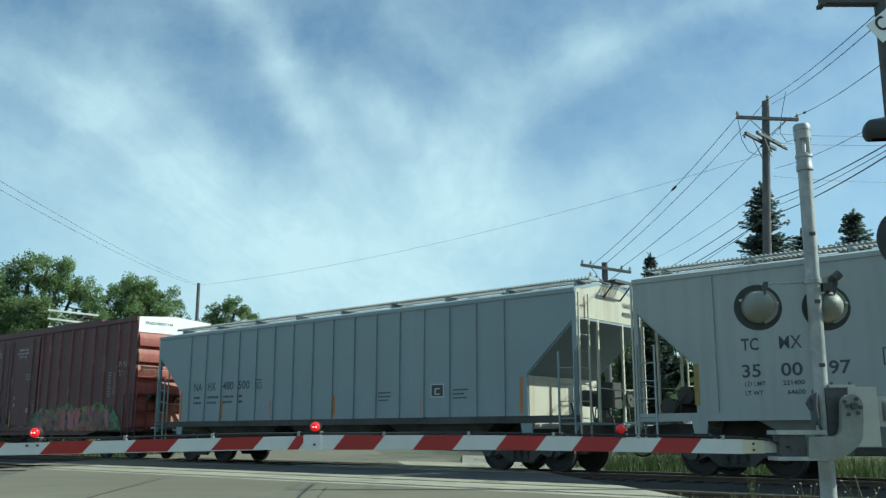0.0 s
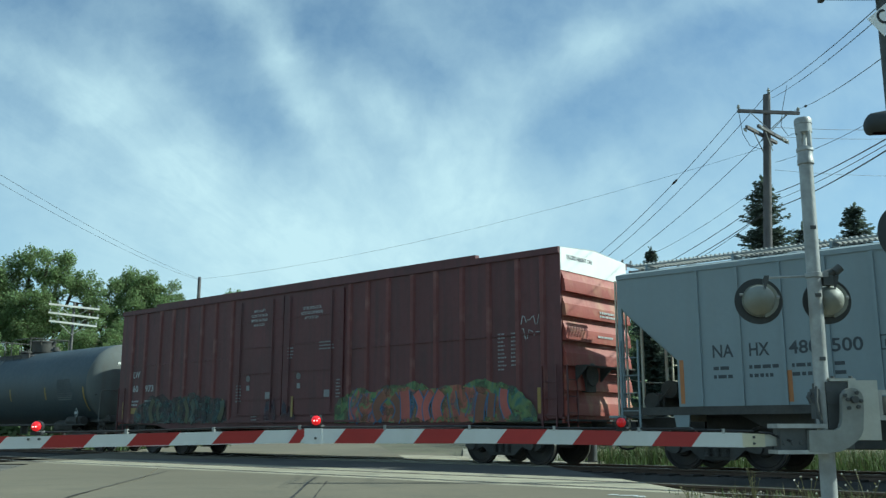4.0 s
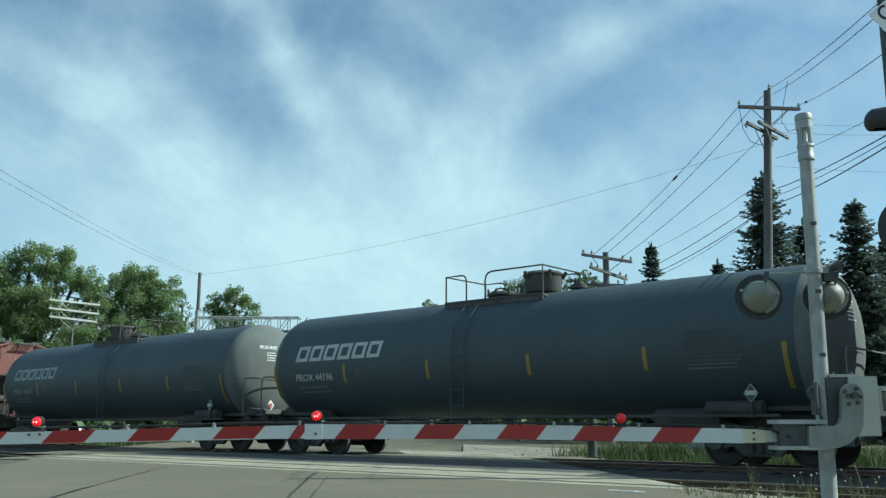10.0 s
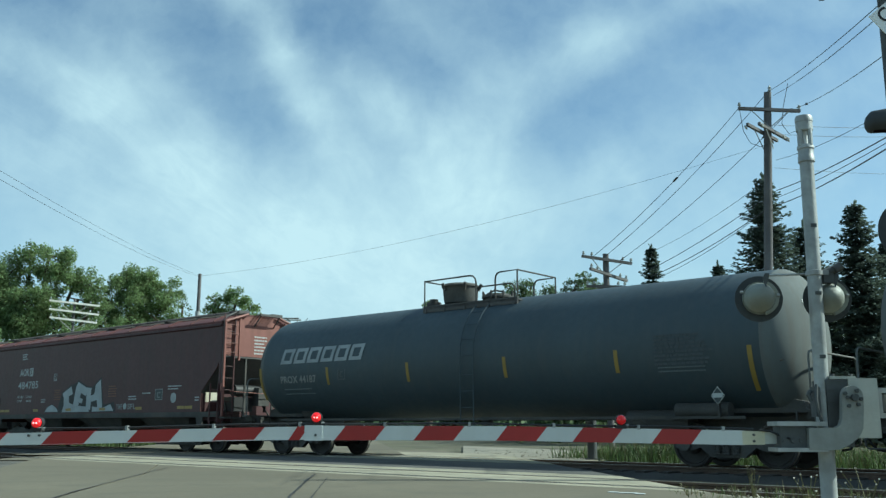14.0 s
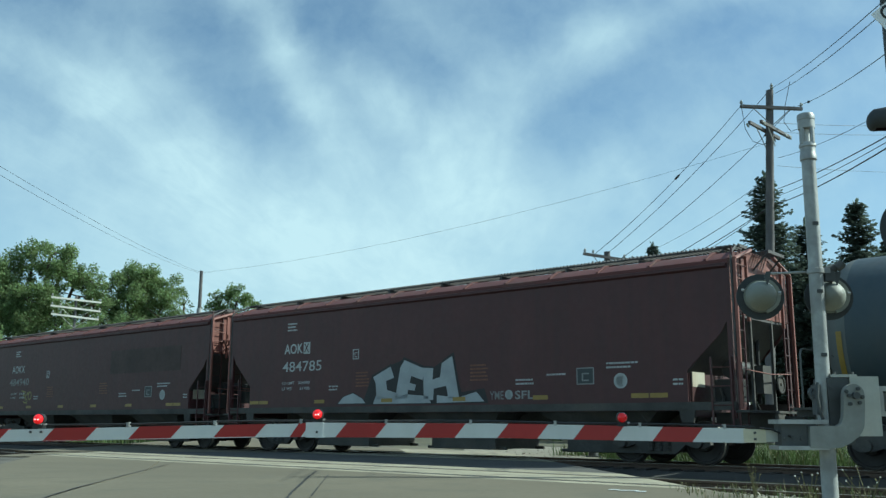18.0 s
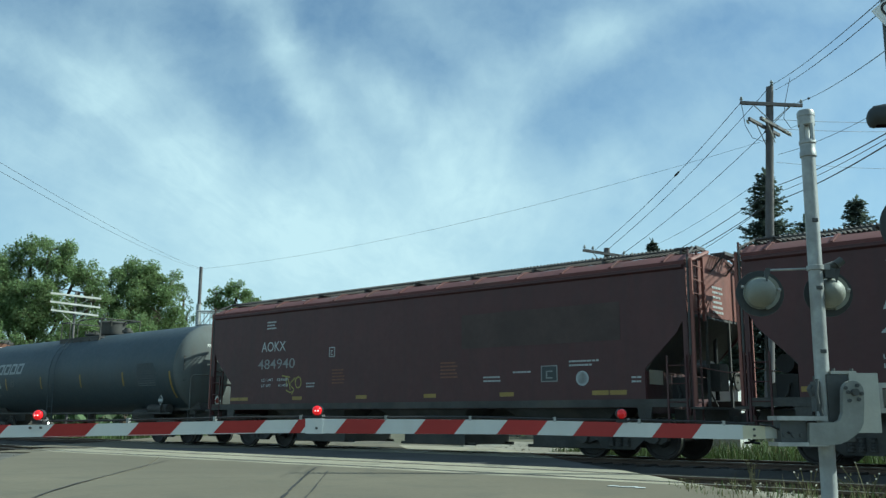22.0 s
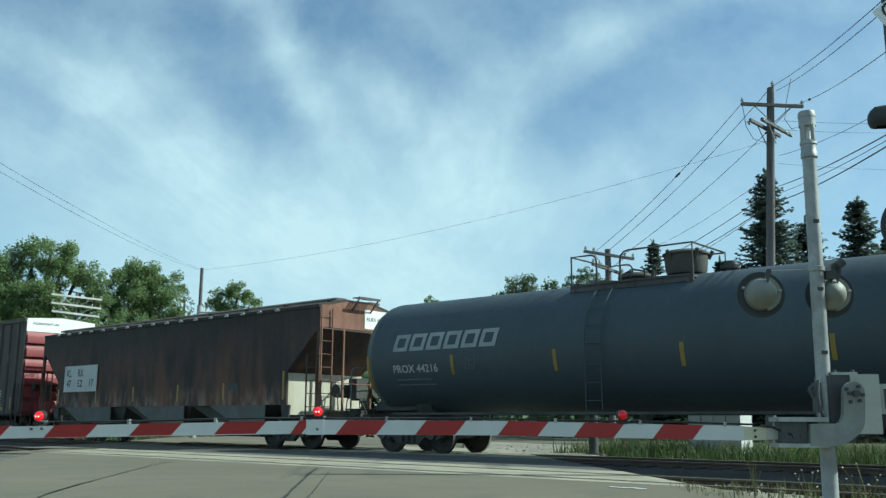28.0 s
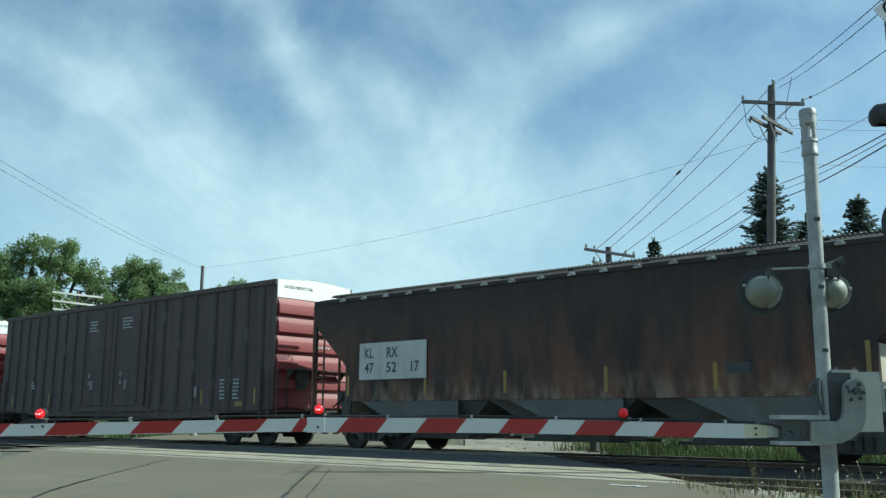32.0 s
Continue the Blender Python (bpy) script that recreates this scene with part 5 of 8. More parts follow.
        for k in range(4):
            box(bm, *sorted((end * (h + 0.13 + 0.075 * k), end * (h + 0.185 + 0.075 * k))), -1.15, 1.1, 2.28, 2.31)
        for y in (-1.1, 0.0, 1.05):
            prism(bm, [(end * (h + 0.08), 2.28), (end * (h + 0.42), 2.28), (end * (h + 0.08), 1.95)], y - 0.02, y + 0.02)
        part("brake_platform", bm, "under", car)
        bm = bmesh.new()
        if end > 0:
            lathe(bm, [(0, 0.25), (0.03, 0.28), (0.05, 0.25), (0.03, 0.2)], (h + 0.16, -0.55, 2.1), (1, 0, 0), 18)
            box(bm, h + 0.01, h + 0.16, -0.75, -0.35, 1.7, 2.3)
            part("brake_wheel", bm, "under", car)
        else:
            box(bm, -h - 0.12, -h, -0.5, 0.5, 1.5, 1.6)
            part("end_step", bm, "under", car)
        if end > 0:
            lettering("EXCESS HEIGHT CAR", 1.15, 0.10, -w + 0.28, eave - 0.25, car, "ink", h + 0.012, facing=1)
            bars(car, 0.0, 3.62, 0.9, 2, 0.05, 0.04, "logo", h + 0.108, facing=1, seed=3)
            bars(car, -0.1, 3.02, 0.9, 1, 0.05, 0.04, "logo", h + 0.108, facing=1, seed=5)
    bm = bmesh.new()
    box(bm, -h, h, -0.35, 0.35, 0.72, sill + 0.05)
    for x in (-3.6, -1.2, 1.2, 3.6):
        box(bm, x - 0.12, x + 0.12, -w + 0.1, w - 0.1, 0.75, sill)
    part("centre_sill", bm, "under", car)
    bm = bmesh.new()
    box(bm, -h + 0.06, h - 0.06, -w + 0.06, w - 0.06, sill + 0.0, sill + 0.06)
    part("floor", bm, "under", car)
    bm = bmesh.new()
    rod(bm, (-1.2, -0.8, 0.72), (0.1, -0.8, 0.72), 0.2, 12)
    box(bm, 0.6, 1.3, -1.0, -0.6, 0.5, 0.9)
    part("brake_gear", bm, "under", car)
    running_gear(car, half, 2.1)
    return car


def tank_car(place, number, group="tank cars of the train", mirror=False, worn=False, grid_shadow=False):
    car = thing("tank_car", "dark grey cylindrical tank car with white markings and top platform", "freight car", group=group)
    CARS.append((car, place))
    r, zc, h = 1.57, 2.58, 8.46
    dish = 0.68
    cyl = h - dish
    bm = bmesh.new()
    prof = [(-cyl, r)] + [(-cyl + 2 * cyl * i / 16, r) for i in range(1, 16)] + [(cyl, r)]
    rings = [ring_at(bm, (x, 0, zc), (1, 0, 0), rr, 64, Vector((0, 0, 1))) for x, rr in prof]
    for a, b in zip(rings, rings[1:]):
        bridge(bm, a, b)
    part("shell", bm, "tank", car)
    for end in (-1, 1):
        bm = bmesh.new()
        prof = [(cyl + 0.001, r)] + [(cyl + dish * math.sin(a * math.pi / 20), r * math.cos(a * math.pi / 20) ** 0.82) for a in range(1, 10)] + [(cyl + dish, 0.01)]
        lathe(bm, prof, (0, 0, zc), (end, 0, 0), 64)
        part("head", bm, "tankhead", car, "dished tank end with a sunlit tone in its paint")
        bm = bmesh.new()
        ring_at(bm, (end * cyl, 0, zc), (1, 0, 0), r + 0.008, 64)
        bm.free()
        # stub sill, platform and safety rail
        bm = bmesh.new()
        box(bm, *sorted((end * (h - 3.0), end * (h + 0.45))), -0.33, 0.33, 0.72, 1.12)
        part("stub_sill", bm, "under", car)
        bm = bmesh.new()
        prism(bm, [(end * (h - 2.2), 1.125), (end * (h - 0.10), 1.125), (end * (h - 0.16), 1.34), (end * (h - 0.62), 1.46), (end * (h - 2.2), 1.30)], -0.78, 0.78)
        part("head_shoe", bm, "under", car)
        bm = bmesh.new()
        box(bm, *sorted((end * (h + 0.05), end * (h + 0.42))), -1.45, 1.45, 1.12, 1.17)
        for y in (-1.3, -0.6, 0.6, 1.3):
            box(bm, *sorted((end * (h + 0.08), end * (h + 0.4))), y - 0.03, y + 0.03, 1.0, 1.12)
        part("end_platform", bm, "under", car)
        bm = bmesh.new()
        x = end * (h + 0.22)
        pipe(bm, [(x, -1.45, 1.15), (x, -1.45, 2.18), (x, -1.40, 2.27), (x, -1.30, 2.30), (x, 1.30, 2.30), (x, 1.40, 2.27), (x, 1.45, 2.18), (x, 1.45, 1.15)], 0.022, 6)
        part("end_rail", bm, "chute", car, "grey tubular end rail")
        bm = bmesh.new()
        pts = []
        for i in range(13):
            y = -1.35 + 2.7 * i / 12
            rr = math.sqrt(y * y + 0.45 ** 2)
            xx = cyl + dish * math.sqrt(max(0, 1 - (rr / r) ** 2.1))
            pts.append((end * (xx + 0.012), y, zc - 0.45 + 0.16 * (1 - (y / 1.35) ** 2)))
        pipe(bm, pts, 0.02, 5)
        part("head_seam", bm, "black", car)
        for y in (-1.25, 1.25):
            bm = bmesh.new()
            pipe(bm, [(end * (h + 0.25), y, 1.15), (end * (h + 0.25), y, 0.5), (end * (h + 0.2), y, 0.45), (end * (h - 0.1), y, 0.45), (end * (h - 0.15), y, 0.5), (end * (h - 0.15), y, 1.15)], 0.02, 5)
            st = part("step_iron", bm, "under", car)
            bm = bmesh.new()
            rod(bm, (end * (h + 0.25), y, 0.82), (end * (h - 0.15), y, 0.82), 0.02, 5)
            part("rung", bm, "under", st)
        # saddle over the truck
        bm = bmesh.new()
        xs = end * (h - 2.0)
        prism(bm, [(-0.93, 1.44), (-0.86, 1.2), (-0.7, 1.0), (0.7, 1.0), (0.86, 1.2), (0.93, 1.44), (0.6, 1.22), (-0.6, 1.22)], xs - 0.28, xs + 0.28, "x")
        part("saddle", bm, "under", car)
        bm = bmesh.new()
        if end > 0:
            lathe(bm, [(0, 0.24), (0.03, 0.27), (0.05, 0.24), (0.03, 0.19)], (h + 0.30, 1.0, 1.6), (1, 0, 0), 18)
            rod(bm, (h + 0.32, 1.0, 1.15), (h + 0.28, 1.0, 1.6), 0.03, 6)
            part("brake_wheel", bm, "under", car)
            for ob in (lettering("PROX " + number, 0.66, 0.12, -0.62, 3.28, car, "endwhite", 0, facing=1), bars(car, -0.38, 3.14, 0.42, 4, 0.035, 0.045, "endwhite", 0, facing=1, seed=2)):
                for v in ob.data.vertices:              # lay the letters on the dished end
                    rr = math.hypot(v.co.y, v.co.z - zc) / r
                    v.co.x += cyl + dish * math.sqrt(max(0.0, 1 - rr ** 2.44)) + 0.012
            bm = bmesh.new()
            prism(bm, [(-0.22, 1.28), (-0.07, 1.46), (-0.22, 1.64), (-0.37, 1.46)], h + 0.03, h + 0.04, "x")
            part("placard", bm, "signwhite", car, "white and red diamond placard")
            bm = bmesh.new()
            prism(bm, [(-0.22, 1.35), (-0.13, 1.46), (-0.22, 1.57), (-0.31, 1.46)], h + 0.041, h + 0.046, "x")
            part("placard_mark", bm, "g_red", car)
        else:
            box(bm, -h - 0.3, -h - 0.1, 0.5, 0.9, 1.17, 1.5)
            part("valve_box", bm, "under", car)
    # shell seams
    for x in (-4.9, -2.4, 2.4, 4.9):
        bm = bmesh.new()
        a = ring_at(bm, (x - 0.02, 0, zc), (1, 0, 0), r + 0.004, 64, Vector((0, 0, 1)))
        b = ring_at(bm, (x + 0.02, 0, zc), (1, 0, 0), r + 0.004, 64, Vector((0, 0, 1)))
        bridge(bm, a, b)
        part("weld_band", bm, "tank", car)
    # top platform with its railings; the gap in them faces the ladder
    def at(u):
        return -0.43 - u if mirror else u + 0.11

    def rails(paths):
        for path in paths:
            bm = bmesh.new()
            pipe(bm, [(at(a), b, c) for a, b, c in path], 0.023, 6)
            part("railing", bm, "under", car, "dark pipe railing")

    def run(a, b):
        return sorted((at(a), at(b)))

    for sgn in (-1, 1):
        y = sgn * 0.86
        bm = bmesh.new()
        x0, x1 = run(-1.82, 1.36)
        box(bm, x0, x1, *sorted((sgn * 0.40, sgn * 0.90)), 3.98, 4.02)
        box(bm, x0, x1, *sorted((sgn * 0.86, sgn * 0.90)), 3.88, 4.06)
        part("platform", bm, "gratedark", car)
        rails(([(-1.80, y, 3.75), (-1.80, y, 4.75), (-1.25, y, 4.745), (-1.17, y, 4.72), (-1.12, y, 4.66), (-1.10, y, 4.56), (-1.10, y, 4.02)],
               [(-0.47, y, 4.02), (-0.47, y, 4.52), (-0.44, y, 4.65), (-0.36, y, 4.73), (-0.24, y, 4.755), (1.34, y, 4.75), (1.34, y, 3.75)]))
    rails([[(x, -0.86, 4.75), (x, 0.86, 4.75)] for x in (-1.80, 1.34)])
    for x in (-1.7, -0.9, -0.1, 0.6, 1.25):
        bm = bmesh.new()
        x0, x1 = run(x - 0.025, x + 0.025)
        prism(bm, [(-0.92, 3.975), (0.92, 3.975), (0.92, 3.80), (0.7, 3.96), (-0.7, 3.96), (-0.92, 3.80)], x0, x1, "x")
        part("platform_bracket", bm, "gratedark", car)
    # low bolted manway
    xm = at(-0.53)
    bm = bmesh.new()
    lathe(bm, [(0, 0.36), (0.10, 0.36), (0.11, 0.44), (0.15, 0.44), (0.16, 0.38), (0.22, 0.34), (0.24, 0.05)], (xm, 0, 4.10), (0, 0, 1), 22)
    mw = part("manway", bm, "under", car)
    for k in range(8):
        bm = bmesh.new()
        a = k * math.pi / 4 + 0.2
        rod(bm, (xm + 0.42 * math.cos(a), 0.42 * math.sin(a), 4.18), (xm + 0.42 * math.cos(a), 0.42 * math.sin(a), 4.38), 0.028, 6)
        part("bolt", bm, "under", mw)
    bm = bmesh.new()
    pipe(bm, [(xm - 0.3, -0.1, 4.33), (xm, -0.14, 4.42), (xm + 0.3, -0.1, 4.35)], 0.025, 5)
    part("clamp_bar", bm, "under", mw)
    # tall bowl-shaped valve housing with a lid
    xv = at(0.77)
    bm = bmesh.new()
    lathe(bm, [(0, 0.30), (0.10, 0.30), (0.12, 0.44), (0.20, 0.47), (0.55, 0.50), (0.56, 0.535), (0.60, 0.535), (0.61, 0.50), (0.65, 0.46), (0.66, 0.05)], (xv, 0, 4.06), (0, 0, 1), 28)
    vh = part("valve_housing", bm, "under", car, "dark bowl-shaped valve housing")
    for a in (0.4, 2.5, 4.4, 5.6):
        bm = bmesh.new()
        rod(bm, (xv + 0.50 * math.cos(a), 0.50 * math.sin(a), 4.52), (xv + 0.60 * math.cos(a), 0.60 * math.sin(a), 4.70), 0.045, 6)
        part("latch", bm, "under", vh)
    bm = bmesh.new()
    lathe(bm, [(0, 0.13), (0.10, 0.13), (0.11, 0.21), (0.20, 0.21), (0.21, 0.13), (0.29, 0.12), (0.30, 0.02)], (at(1.80), 0.05, 4.10), (0, 0, 1), 14)
    part("vent", bm, "under", car)
    # side ladder bent round the shell below the gap
    xl = at(-0.78)
    bm = bmesh.new()
    for x in (xl - 0.21, xl + 0.21):
        pts = [(x, -1.63, 0.75)] + [(x, -(r + 0.09) * math.sin(a), zc + (r + 0.09) * math.cos(a)) for a in [math.pi * (0.52 - 0.04 * i) for i in range(9)]]
        pipe(bm, pts, 0.015, 5)
    for i in range(0, 9, 2):
        a = math.pi * (0.50 - 0.04 * i)
        y, z = -(r + 0.09) * math.sin(a), zc + (r + 0.09) * math.cos(a)
        rod(bm, (xl - 0.21, y, z), (xl + 0.21, y, z), 0.011, 5)
    for z in (0.9, 1.3, 1.7, 2.1):
        rod(bm, (xl - 0.21, -1.65, z), (xl + 0.21, -1.65, z), 0.011, 5)
    part("ladder", bm, "tank", car)
    bm = bmesh.new()
    for y in (-1.2, 1.2):
        box(bm, -h + 1.2, h - 1.2, y - 0.03, y + 0.03, 1.0, 1.06)
    rod(bm, (4.4, -0.75, 0.95), (5.9, -0.75, 0.95), 0.26, 14)
    rod(bm, (-0.3, 0, 0.65), (-0.3, 0, 1.15), 0.16, 12)
    part("underside_gear", bm, "under", car)
    bm = bmesh.new()
    rod(bm, (5.7, -1.05, 1.18), (6.9, -1.05, 1.18), 0.16, 16)
    part("air_tank", bm, "under", car)
    # markings
    wrap = (zc, r)
    emblem(car, -6.96, 2.66, 3.55, 0.45, wrap, "logodim" if worn or grid_shadow else "logo")
    lettering("PROX " + number, 1.58, 0.21, -6.97, 2.09, car, "stencildim" if worn else "logo", 0, wrap)
    bars(car, -6.89, 1.90, 1.6, 2, 0.05, 0.08, "stencilfaint", 0, wrap=wrap, seed=4)
    framed_sign(car, -4.44, 2.13, 0.30, 0.34, ink="stencilfaint", wrap=wrap)
    for x, z, hh in ((-7.95, 1.62, 0.95), (-4.94, 2.0, 0.5), (-1.81, 2.0, 0.5), (1.40, 2.0, 0.5), (4.48, 2.0, 0.5), (7.52, 1.55, 0.9)):
        reflector(car, x, z, "reflector", 0.10, hh, wrap=wrap)
    # faded dark print panel near the end of the side
    bars(car, 5.46, 2.72, 1.35, 8, 0.05, 0.035, "ink", 0, wrap=wrap, seed=6)
    bars(car, 5.51, 2.06, 1.25, 2, 0.03, 0.05, "stencilfaint", 0, wrap=wrap, seed=8)
    bm = bmesh.new()
    prism(bm, [(6.75, 1.28), (6.90, 1.47), (6.75, 1.66), (6.60, 1.47)], -1.33, -1.315)
    pl = part("placard", bm, "panelgrey", car, "dark diamond placard with white number band")
    bm = bmesh.new()
    prism(bm, [(6.75, 1.30), (6.885, 1.47), (6.75, 1.64), (6.615, 1.47)], -1.334, -1.331)
    part("placard_field", bm, "plate", pl)
    bm = bmesh.new()
    box(bm, 6.64, 6.86, -1.342, -1.336, 1.43, 1.52)
    part("placard_band", bm, "logo", pl)
    rod_at = bmesh.new()
    box(rod_at, 6.73, 6.77, -1.33, -1.24, 1.04, 1.30)
    part("placard_post", rod_at, "under", car)
    if grid_shadow:
        # dark bars against the dished end, shaped as the next car's grating shadow
        bm = bmesh.new()
        x0 = cyl + 0.34
        for i in range(9):
            y = -1.38 + i * 0.10
            box(bm, x0, x0 + 0.02, y, y + 0.02, 2.46, 2.96)
        for i in range(7):
            z = 2.46 + i * 0.08
            box(bm, x0 + 0.021, x0 + 0.035, -1.40, -0.55, z, z + 0.02)
        part("end_guard", bm, "gratedark", car, "dark grid in place of a grating's shadow on the tank end")
    running_gear(car, 8.75, 1.95)
    return car


def emblem(car, x, z, width, height, wrap, ink="logo"):
    """The maker's mark as six plain slanted frames."""
    n = 6
    step = width / n
    slant = 0.10
    for i in range(n):
        a = x + i * step
        w = step * 0.86
        t = 0.12
        bm = bmesh.new()

        def piece(x0, x1, z0, z1):
            m = 4 if z1 - z0 > 0.2 else 2
            prev = None
            for k in range(m + 1):
                zz = z0 + (z1 - z0) * k / m
                yy = -math.sqrt(wrap[1] ** 2 - (z + zz - wrap[0]) ** 2) - 0.013
                sh = slant * (zz / height)
                row = [bm.verts.new((a + x0 + sh, yy, z + zz)), bm.verts.new((a + x1 + sh, yy, z + zz))]
                if prev:
                    bm.faces.new((prev[0], prev[1], row[1], row[0]))
                prev = row

        piece(0, t, 0.0, height)
        piece(t, w, height - 0.10, height)
        piece(t, w, 0.0, 0.10)
        piece(w - t, w, 0.10, height - 0.10)
        part("emblem_shape", bm, ink, car, "white slanted frame of the emblem")


def build_train():
    w = WIDE
    grey_posts = [-6.63 + 0.873 * i for i in range(16)]
    even = [-6.9 + i * 1.254 for i in range(12)]
    # pale hopper at the head of what is seen
    c = hopper(69.8, "pale grey covered hopper car with black stencilled numbers", "hopgrey2", "hopend", "hopgrey2", "grate", "under", posts=[-6.62 + i * 1.98 for i in range(8)], chutes="hopgrey2")
    for txt, x, ww in (("TC", -6.05, 0.36), ("MX", -5.28, 0.44)):
        lettering(txt, ww, 0.25, x, 2.5, c, "ink", -w)
    for txt, x, ww in (("35", -6.06, 0.38), ("00", -5.28, 0.42), ("97", -4.37, 0.40)):
        lettering(txt, ww, 0.26, x, 1.97, c, "ink", -w)
    for txt, x, z, ww in (("LD LMT", -6.02, 1.80, 0.42), ("LT WT", -6.02, 1.62, 0.36), ("221400", -5.26, 1.80, 0.42), ("64600", -5.18, 1.62, 0.34)):
        lettering(txt, ww, 0.09, x, z, c, "ink", -w)
    reflector(c, -7.1, 1.45, "reflector", 0.11, 0.85)
    reflector(c, 0.5, 1.4, "reflector", 0.1, 0.6)
    framed_sign(c, -3.4, 2.1, 0.32, 0.32, ink="ink")
    # blue-grey hopper
    c = hopper(51.33, "blue-grey ribbed covered hopper car with black stencilled numbers", "hopgrey", "hopend", "hopgrey", "grate", "under", half=8.53, posts=grey_posts, chutes="under")
    for txt, x, ww in (("NA", -6.35, 0.44), ("HX", -5.58, 0.41), ("480", -4.79, 0.56), ("500", -3.98, 0.57)):
        lettering(txt, ww, 0.26, x, 2.27, c, "ink", -w)
    for x, ww in ((-6.35, 0.42), (-5.6, 0.62), (-4.75, 0.56), (-3.95, 0.25)):
        bars(c, x, 2.02, ww, 2, 0.07, 0.10, "ink", -w, seed=3)
    framed_sign(c, -3.12, 2.26, 0.28, 0.28, ink="ink")
    framed_sign(c, 4.10, 1.80, 0.44, 0.34, ink="panelgrey", fill="plate")
    bars(c, 2.2, 1.95, 0.5, 3, 0.04, 0.06, "ink", -w, seed=8)
    bars(c, 4.85, 1.95, 0.5, 3, 0.04, 0.06, "ink", -w, seed=9)
    for x, hh in ((-7.1, 0.9), (-4.85, 0.6), (-2.4, 0.55), (0.4, 0.6), (3.75, 0.6), (6.92, 0.85)):
        reflector(c, x, 1.36, "orange", 0.09, hh)
    lettering("480500", 0.62, 0.13, 0.55, 3.72, c, "ink", 8.53, facing=1)
    lettering("NAHX", 0.45, 0.13, 0.62, 3.95, c, "ink", 8.53, facing=1)

    # red boxcar with graffiti
    c = boxcar(31.7, "dark red steel boxcar with sprayed graffiti along its lower side", "lwred", "lwendlit", 9.6, [-8.82, -8.0, -7.08, -6.31, -5.49, -4.62, -3.84, -2.95, 2.5, 3.2, 4.0, 4.91, 5.73, 6.62, 7.48, 8.37, 9.1], (-2.73, -0.36, 2.28), step=(-7.39, 7.1))
    lettering("LW", 0.42, 0.23, -8.68, 2.63, c, "logo", -w)
    lettering("60", 0.34, 0.23, -8.66, 2.14, c, "logo", -w)
    lettering("973", 0.52, 0.23, -7.87, 2.13, c, "logo", -w)
    bars(c, -8.7, 1.78, 0.5, 2, 0.06, 0.06, "logo", -w, seed=1)
    bars(c, -7.85, 1.78, 0.5, 2, 0.06, 0.06, "logo", -w, seed=2)
    for i, (txt, ww) in enumerate((("IMPORTANT", 0.56), ("CLOSE THIS DOOR", 0.8), ("BEFORE CLOSING", 0.78), ("MAIN DOOR", 0.52))):
        lettering(txt, ww, 0.085, -1.5 - ww / 2, 4.42 - i * 0.145, c, "logo", -w - 0.072)
    for i, (txt, ww) in enumerate((("CLOSE AND LOCK", 0.84), ("BOTH DOORS BEFORE", 0.96), ("MOVING CAR", 0.6))):
        lettering(txt, ww, 0.09, 0.95 - ww / 2, 4.32 - i * 0.145, c, "logo", -w - 0.072)
    for x, z, ww, n in ((-2.55, 2.15, 0.28, 6), (2.05, 2.2, 0.2, 6), (-0.1, 3.2, 0.28, 4), (1.3, 3.3, 0.7, 3), (7.75, 3.1, 0.25, 10), (8.15, 3.1, 0.2, 9), (-1.75, 1.2, 0.3, 2), (1.0, 1.2, 0.6, 1)):
        bars(c, x, z, ww, n, 0.035, 0.06, "stencildim", -w - (0.07 if -2.7 < x < 2.3 else 0.0), seed=n)
    for x, z in ((-1.1, 1.75), (1.55, 1.75)):
        bm = bmesh.new()
        box(bm, x, x + 0.26, -w - 0.075, -w - 0.07, z, z + 0.2)
        part("route_card", bm, "stencildim", c)
    for x in (-9.3, -5.8, -3.4, 0.12, 3.0, 6.5, 8.9):
        reflector(c, x, 1.2, "reflector", 0.09, 0.6, y=-w - (0.0 if not -2.7 < x < 2.3 else 0.07))
    bm = bmesh.new()
    box(bm, -8.72, -8.28, -w - 0.006, -w - 0.001, 1.38, 1.58)
    part("notice", bm, "reflector", c)
    framed_sign(c, -6.95, 1.05, 0.42, 0.34)
    spray_band(c, -8.4, -3.0, 1.02, 1.92, "g_mixcool", -w - 0.058, 41)
    spray_strokes(c, -7.6, -3.2, 1.05, 1.80, 7, ["g_mixcool", "g_olive", "g_mixcool"], "g_bluedark", -w - 0.062, 43)
    spray_band(c, -1.15, -0.55, 1.02, 1.62, "g_bluedark", -w - 0.074, 44, 0.3)
    spray_band(c, -0.35, 0.35, 1.02, 1.55, "g_bluedark", -w - 0.074, 48, 0.3)
    spray_band(c, 2.0, 8.9, 1.0, 1.95, "g_mixgreen", -w - 0.058, 45)
    spray_band(c, 2.5, 8.1, 1.0, 1.88, "g_mixwarm", -w - 0.062, 46, 0.12)
    spray_strokes(c, 2.5, 8.2, 1.05, 1.78, 7, ["g_red", "g_mixwarm", "g_rust", "g_red"], "g_blue", -w - 0.066, 47)
    for x0, z0, seed in ((8.46, 3.42, 1), (8.48, 3.08, 2)):
        rnd = random.Random(seed)
        bm = bmesh.new()
        pipe(bm, [(x0 + i * 0.052, -w - 0.008, z0 + rnd.uniform(-0.14, 0.14)) for i in range(11)], 0.011, 4)
        part("graffiti", bm, "logo", c, "thin white scribble")

    tank_car(11.92, "44196")
    tank_car(-6.33, "44187", mirror=True, worn=True)

    def oxide(place, number, seed):
        c = hopper(place, "dark oxide-red smooth-sided covered hopper car with white numbers", "aokred", "aokendlit", "aokroof", "gratedark", "under", half=8.35, smooth=True, chutes="under", deck=4.60)
